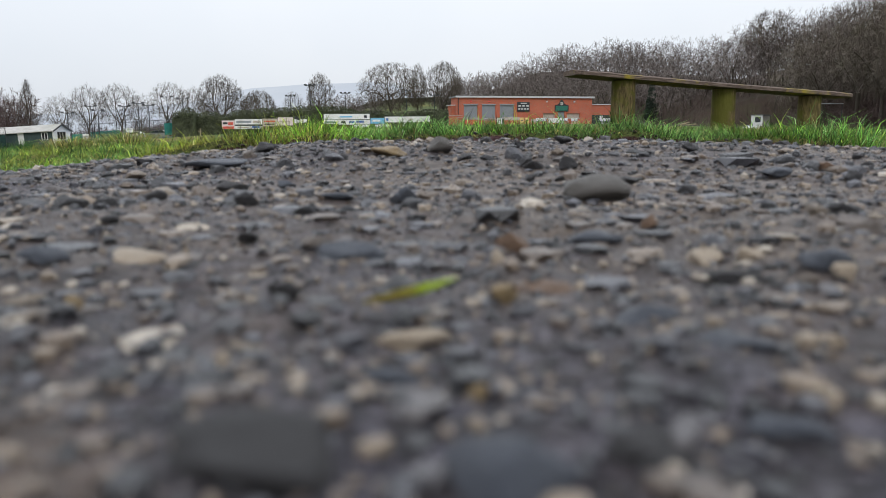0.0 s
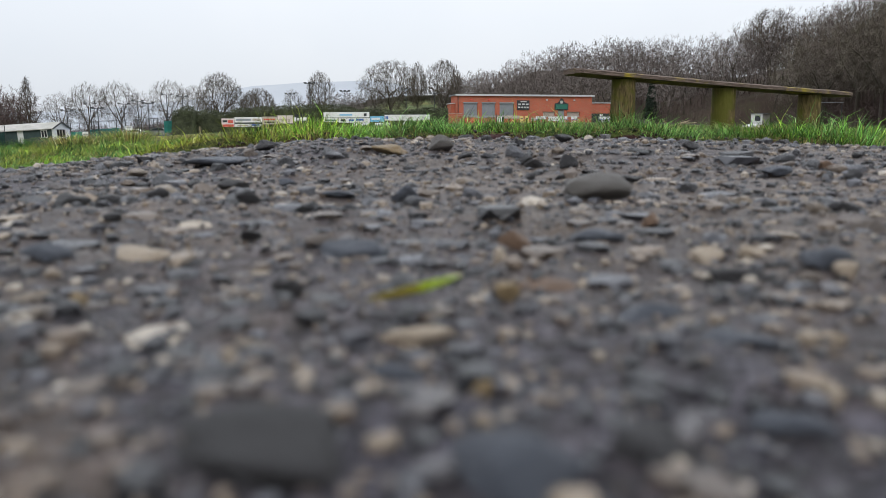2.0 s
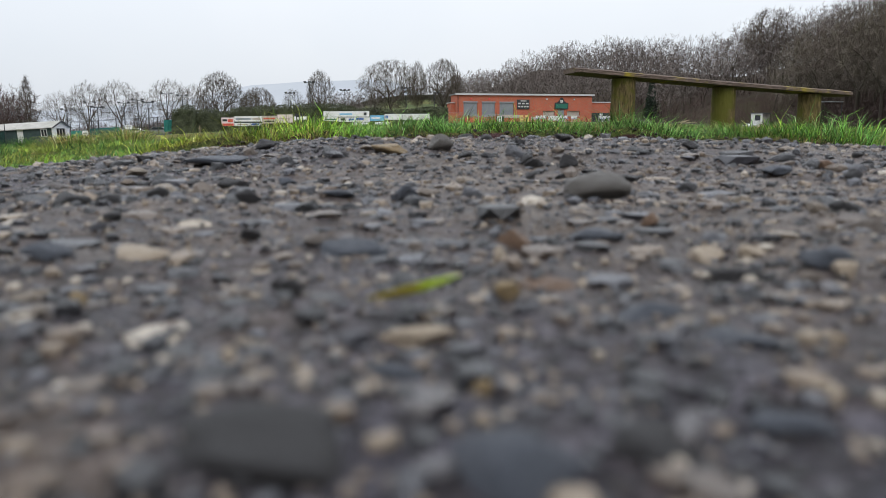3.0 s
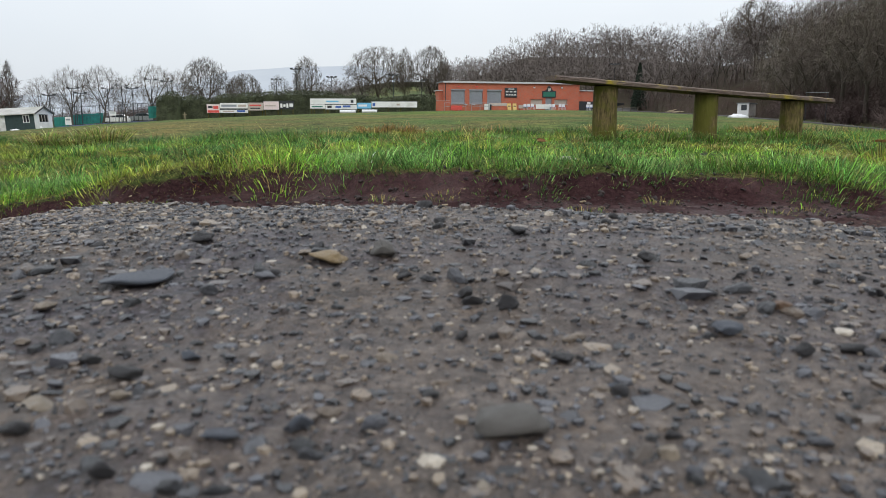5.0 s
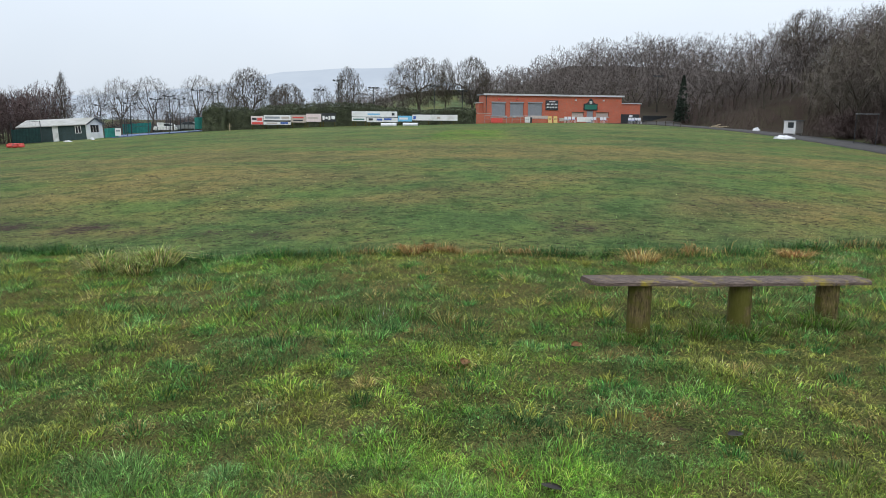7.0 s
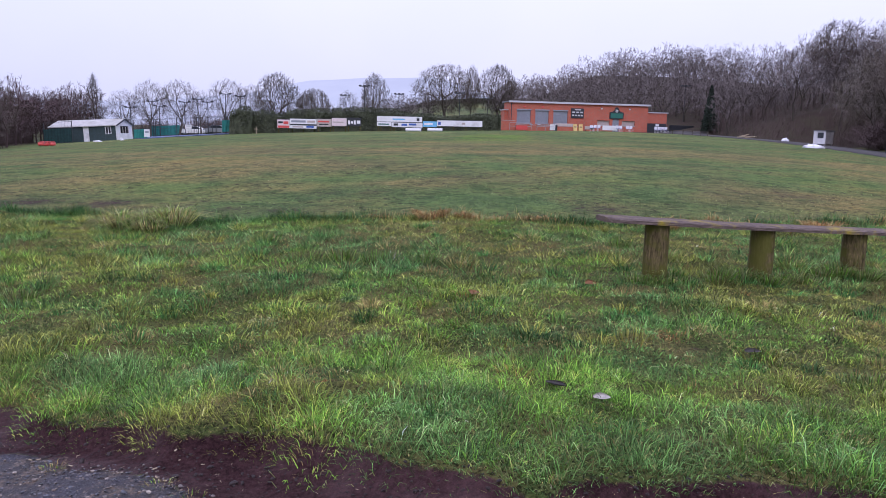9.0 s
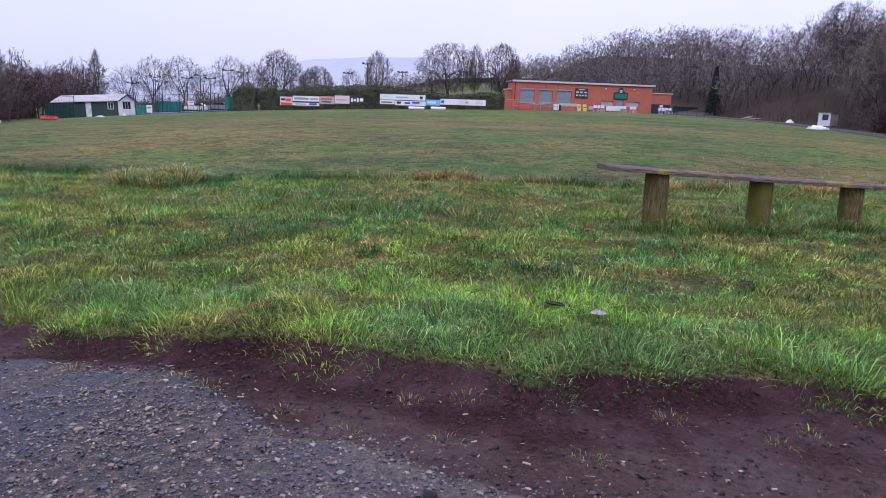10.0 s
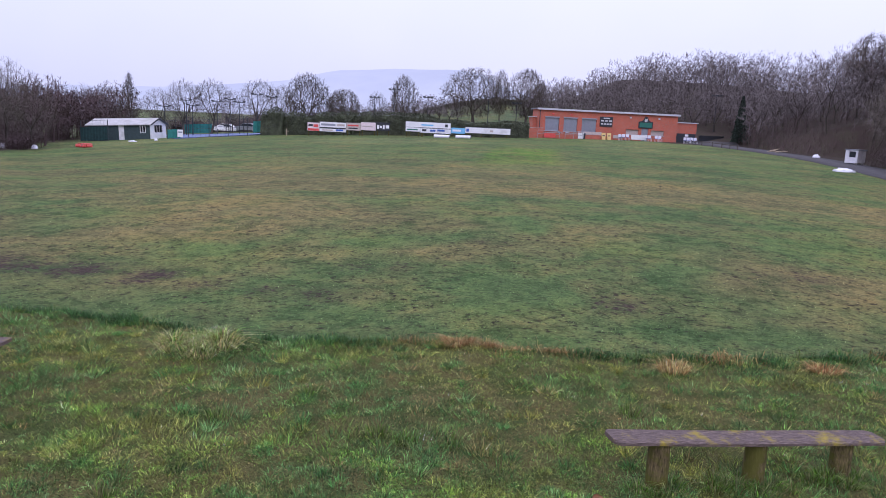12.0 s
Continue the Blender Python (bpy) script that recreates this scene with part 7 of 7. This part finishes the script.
def build_stones():
    """Stones bedded in the track: the nearest as single pieces, the rest as one mass."""
    ground = bpy.data.objects["ground"]
    rs = np.random.RandomState(77)
    shapes = []
    for k in range(8):
        bm = pebble(700 + k, 2)
        me = bpy.data.meshes.new("pebble")
        bm.to_mesh(me)
        bm.free()
        me.polygons.foreach_set("use_smooth", [False] * len(me.polygons))
        me.materials.append(M_STONE)
        shapes.append(me)
    placed = 0
    while placed < 300:
        y = 0.11 + 0.85 * rs.random_sample() ** 0.9
        x = rs.uniform(-1, 1) * (0.10 + 0.66 * y)
        r = 0.0026 + 0.014 * rs.random_sample() ** 2 * (0.30 + y)
        ob = new("pebble", shapes[rs.randint(8)])
        ob.parent = ground
        ob.matrix_world = pose(x, y, gz(x, y) + r * 0.12, rs.uniform(-14, 14), rs.uniform(-14, 14), rs.uniform(0, 360)) @ Matrix.Diagonal((r, r * rs.uniform(0.6, 1), r * rs.uniform(0.6, 1.0), 1))
        placed += 1
    # loose dark stones that stand proud of the track, as one group
    dark = []
    for k in range(5):
        bm = pebble(740 + k, 2, 0.3, 0.75)
        me = bpy.data.meshes.new("stone")
        bm.to_mesh(me)
        bm.free()
        me.polygons.foreach_set("use_smooth", [True] * len(me.polygons))
        me.materials.append(S_DARK)
        dark.append(me)
    for k in range(110):
        y = 0.38 + 1.1 * rs.random_sample()
        x = rs.uniform(-1, 1) * (0.10 + 0.62 * y)
        r = 0.0045 + 0.0095 * rs.random_sample() ** 2.2
        ob = new("stone", dark[rs.randint(5)])
        ob.matrix_world = pose(x, y, gz(x, y) + r * 0.30, rs.uniform(-14, 14), rs.uniform(-14, 14), rs.uniform(0, 360)) @ Matrix.Diagonal((r, r * rs.uniform(0.65, 1), r * rs.uniform(0.7, 1.0), 1))
        tagged(ob, "loose dark stone lying on the track", "stone", "loose stones on the track")
    # the mass of smaller stones
    lumps = []
    for k in range(6):
        bm = pebble(800 + k, 1, 0.3, 0.8)
        lumps.append((np.array([v.co[:] for v in bm.verts]), np.array([[v.index for v in f.verts] for f in bm.faces])))
        bm.free()
    xs, ys, rr = [], [], []
    for n, y0, y1, a, b, size in ((9500, -0.01, 0.45, 0.12, 0.72, 0.0016), (11000, 0.4, 1.2, 0.12, 0.72, 0.0028), (9000, 1.1, 1.8, 0.2, 0.75, 0.0038)):
        y = rs.uniform(y0, y1, n)
        x = rs.uniform(-1, 1, n) * (a + b * np.abs(y))
        r = size * np.exp(rs.normal(0, 0.50, n))
        off = y - gravel_edge(x)
        keep = rs.random_sample(n) < np.where(off < 0, 1.0, np.exp(-off / 0.10) * 0.6) * (off < grass_edge(x) - gravel_edge(x))
        xs.append(x[keep]), ys.append(y[keep]), rr.append(r[keep])
    # the deeper bed where the track runs off beside the mud
    n = 12000
    x, y = rs.uniform(-2.3, 0.05, n), rs.uniform(0.95, 2.5, n)
    keep = y < gravel_edge(x) + 0.10 * rs.random_sample(n) ** 2
    xs.append(x[keep]), ys.append(y[keep]), rr.append(0.0047 * np.exp(rs.normal(0, 0.38, int(keep.sum()))))
    # broad flat stones trodden into the surface
    n = 900
    y = 0.04 + 1.2 * rs.random_sample(n) ** 1.7
    x = rs.uniform(-1, 1, n) * (0.10 + 0.7 * y)
    x, y = x[y > 0.13], y[y > 0.13]
    n = len(x)
    xs.append(x), ys.append(y), rr.append((0.0046 + 0.0075 * np.minimum(y, 0.5)) * np.exp(rs.normal(0, 0.42, n)))
    bedded = len(x)
    x, y, r = np.concatenate(xs), np.concatenate(ys), np.concatenate(rr)
    z = height(x, y)
    verts, faces, count = [], [], 0
    which = rs.randint(6, size=len(x))
    turn = rs.uniform(0, 6.2832, len(x))
    squash = rs.uniform(0.6, 1.1, (len(x), 3))
    squash[-bedded:, 2] = rs.uniform(0.22, 0.42, bedded)
    for k, (lv, lf) in enumerate(lumps):
        sel = np.where(which == k)[0]
        v = lv[None] * squash[sel][:, None] * r[sel][:, None, None]
        c, s = np.cos(turn[sel])[:, None], np.sin(turn[sel])[:, None]
        v = np.stack([v[..., 0] * c - v[..., 1] * s, v[..., 0] * s + v[..., 1] * c, v[..., 2]], -1)
        v += np.stack([x[sel], y[sel], z[sel] + r[sel] * 0.15 * squash[sel, 2]], -1)[:, None]
        f = lf[None] + (count + np.arange(len(sel)) * len(lv))[:, None, None]
        count += len(sel) * len(lv)
        verts.append(v.reshape(-1, 3)), faces.append(f.reshape(-1, 3))
    verts, faces = np.concatenate(verts), np.concatenate(faces)
    me = mesh_np("gravel", verts, faces.ravel(), np.full(len(faces), 3), M_GRIT, flat=True)
    return tagged(new("gravel", me), "loose dark grey and tan gravel of the track", "gravel", kind="stuff")


build_stones()


def scatter_lumps(name, n, area, size, material, label, category, seed, thin=1.0, long=1.0, keep=None):
    """Many small lumps or slivers lying on the ground, as one mass."""
    rs = np.random.RandomState(seed)
    bm = pebble(seed, 1, 0.35, 0.7)
    lv, lf = np.array([v.co[:] for v in bm.verts]), np.array([[v.index for v in f.verts] for f in bm.faces])
    bm.free()
    x, y = rs.uniform(area[0], area[1], n), rs.uniform(area[2], area[3], n)
    ok = keep(x, y, rs)
    x, y = x[ok], y[ok]
    n = len(x)
    r = size * np.exp(rs.normal(0, 0.4, n))
    v = lv[None] * rs.uniform(0.7, 1.2, (n, 1, 3)) * r[:, None, None] * np.array([long, thin, thin])
    a = rs.uniform(0, 6.2832, n)[:, None]
    v = np.stack([v[..., 0] * np.cos(a) - v[..., 1] * np.sin(a), v[..., 0] * np.sin(a) + v[..., 1] * np.cos(a), v[..., 2]], -1)
    v += np.stack([x, y, height(x, y) + r * thin * 0.3], -1)[:, None]
    f = lf[None] + (np.arange(n) * len(lv))[:, None, None]
    me = mesh_np(name, v.reshape(-1, 3), f.ravel(), np.full(n * len(lf), 3), material, flat=True)
    return tagged(new(name, me), label, category, kind="stuff")


def on_mud(x, y, rs):
    return (y > gravel_edge(x) - 0.1 * rs.random_sample(len(x))) & (y < grass_edge(x) + 0.05)


def pale_bed(x, y, rs):
    d = np.minimum(((x + 0.82) / 0.20) ** 2 + ((y - 1.82 - 0.3 * (x + 0.82)) / 0.12) ** 2, ((x + 1.22) / 0.22) ** 2 + ((y - 2.02) / 0.07) ** 2)
    return (rs.random_sample(len(x)) < np.exp(-d)) & (y < gravel_edge(x) + 0.05)


scatter_lumps("soil_clods", 5200, (-1.9, 1.9, 1.4, 2.8), 0.0065, M_CLOD, "small wet clods of dark brown mud", "mud", 900, 0.7, keep=on_mud)
scatter_lumps("straw_litter", 1500, (-1.9, 1.9, 1.4, 2.8), 0.0085, M_CHIP, "fine dead straw bits trodden into mud", "straw", 910, 0.09, keep=on_mud)
scatter_lumps("pale_gravel", 5000, (-1.6, -0.4, 1.5, 2.3), 0.0052, M_PALE_GRIT, "pale limestone chippings in the gravel", "gravel", 920, keep=pale_bed)
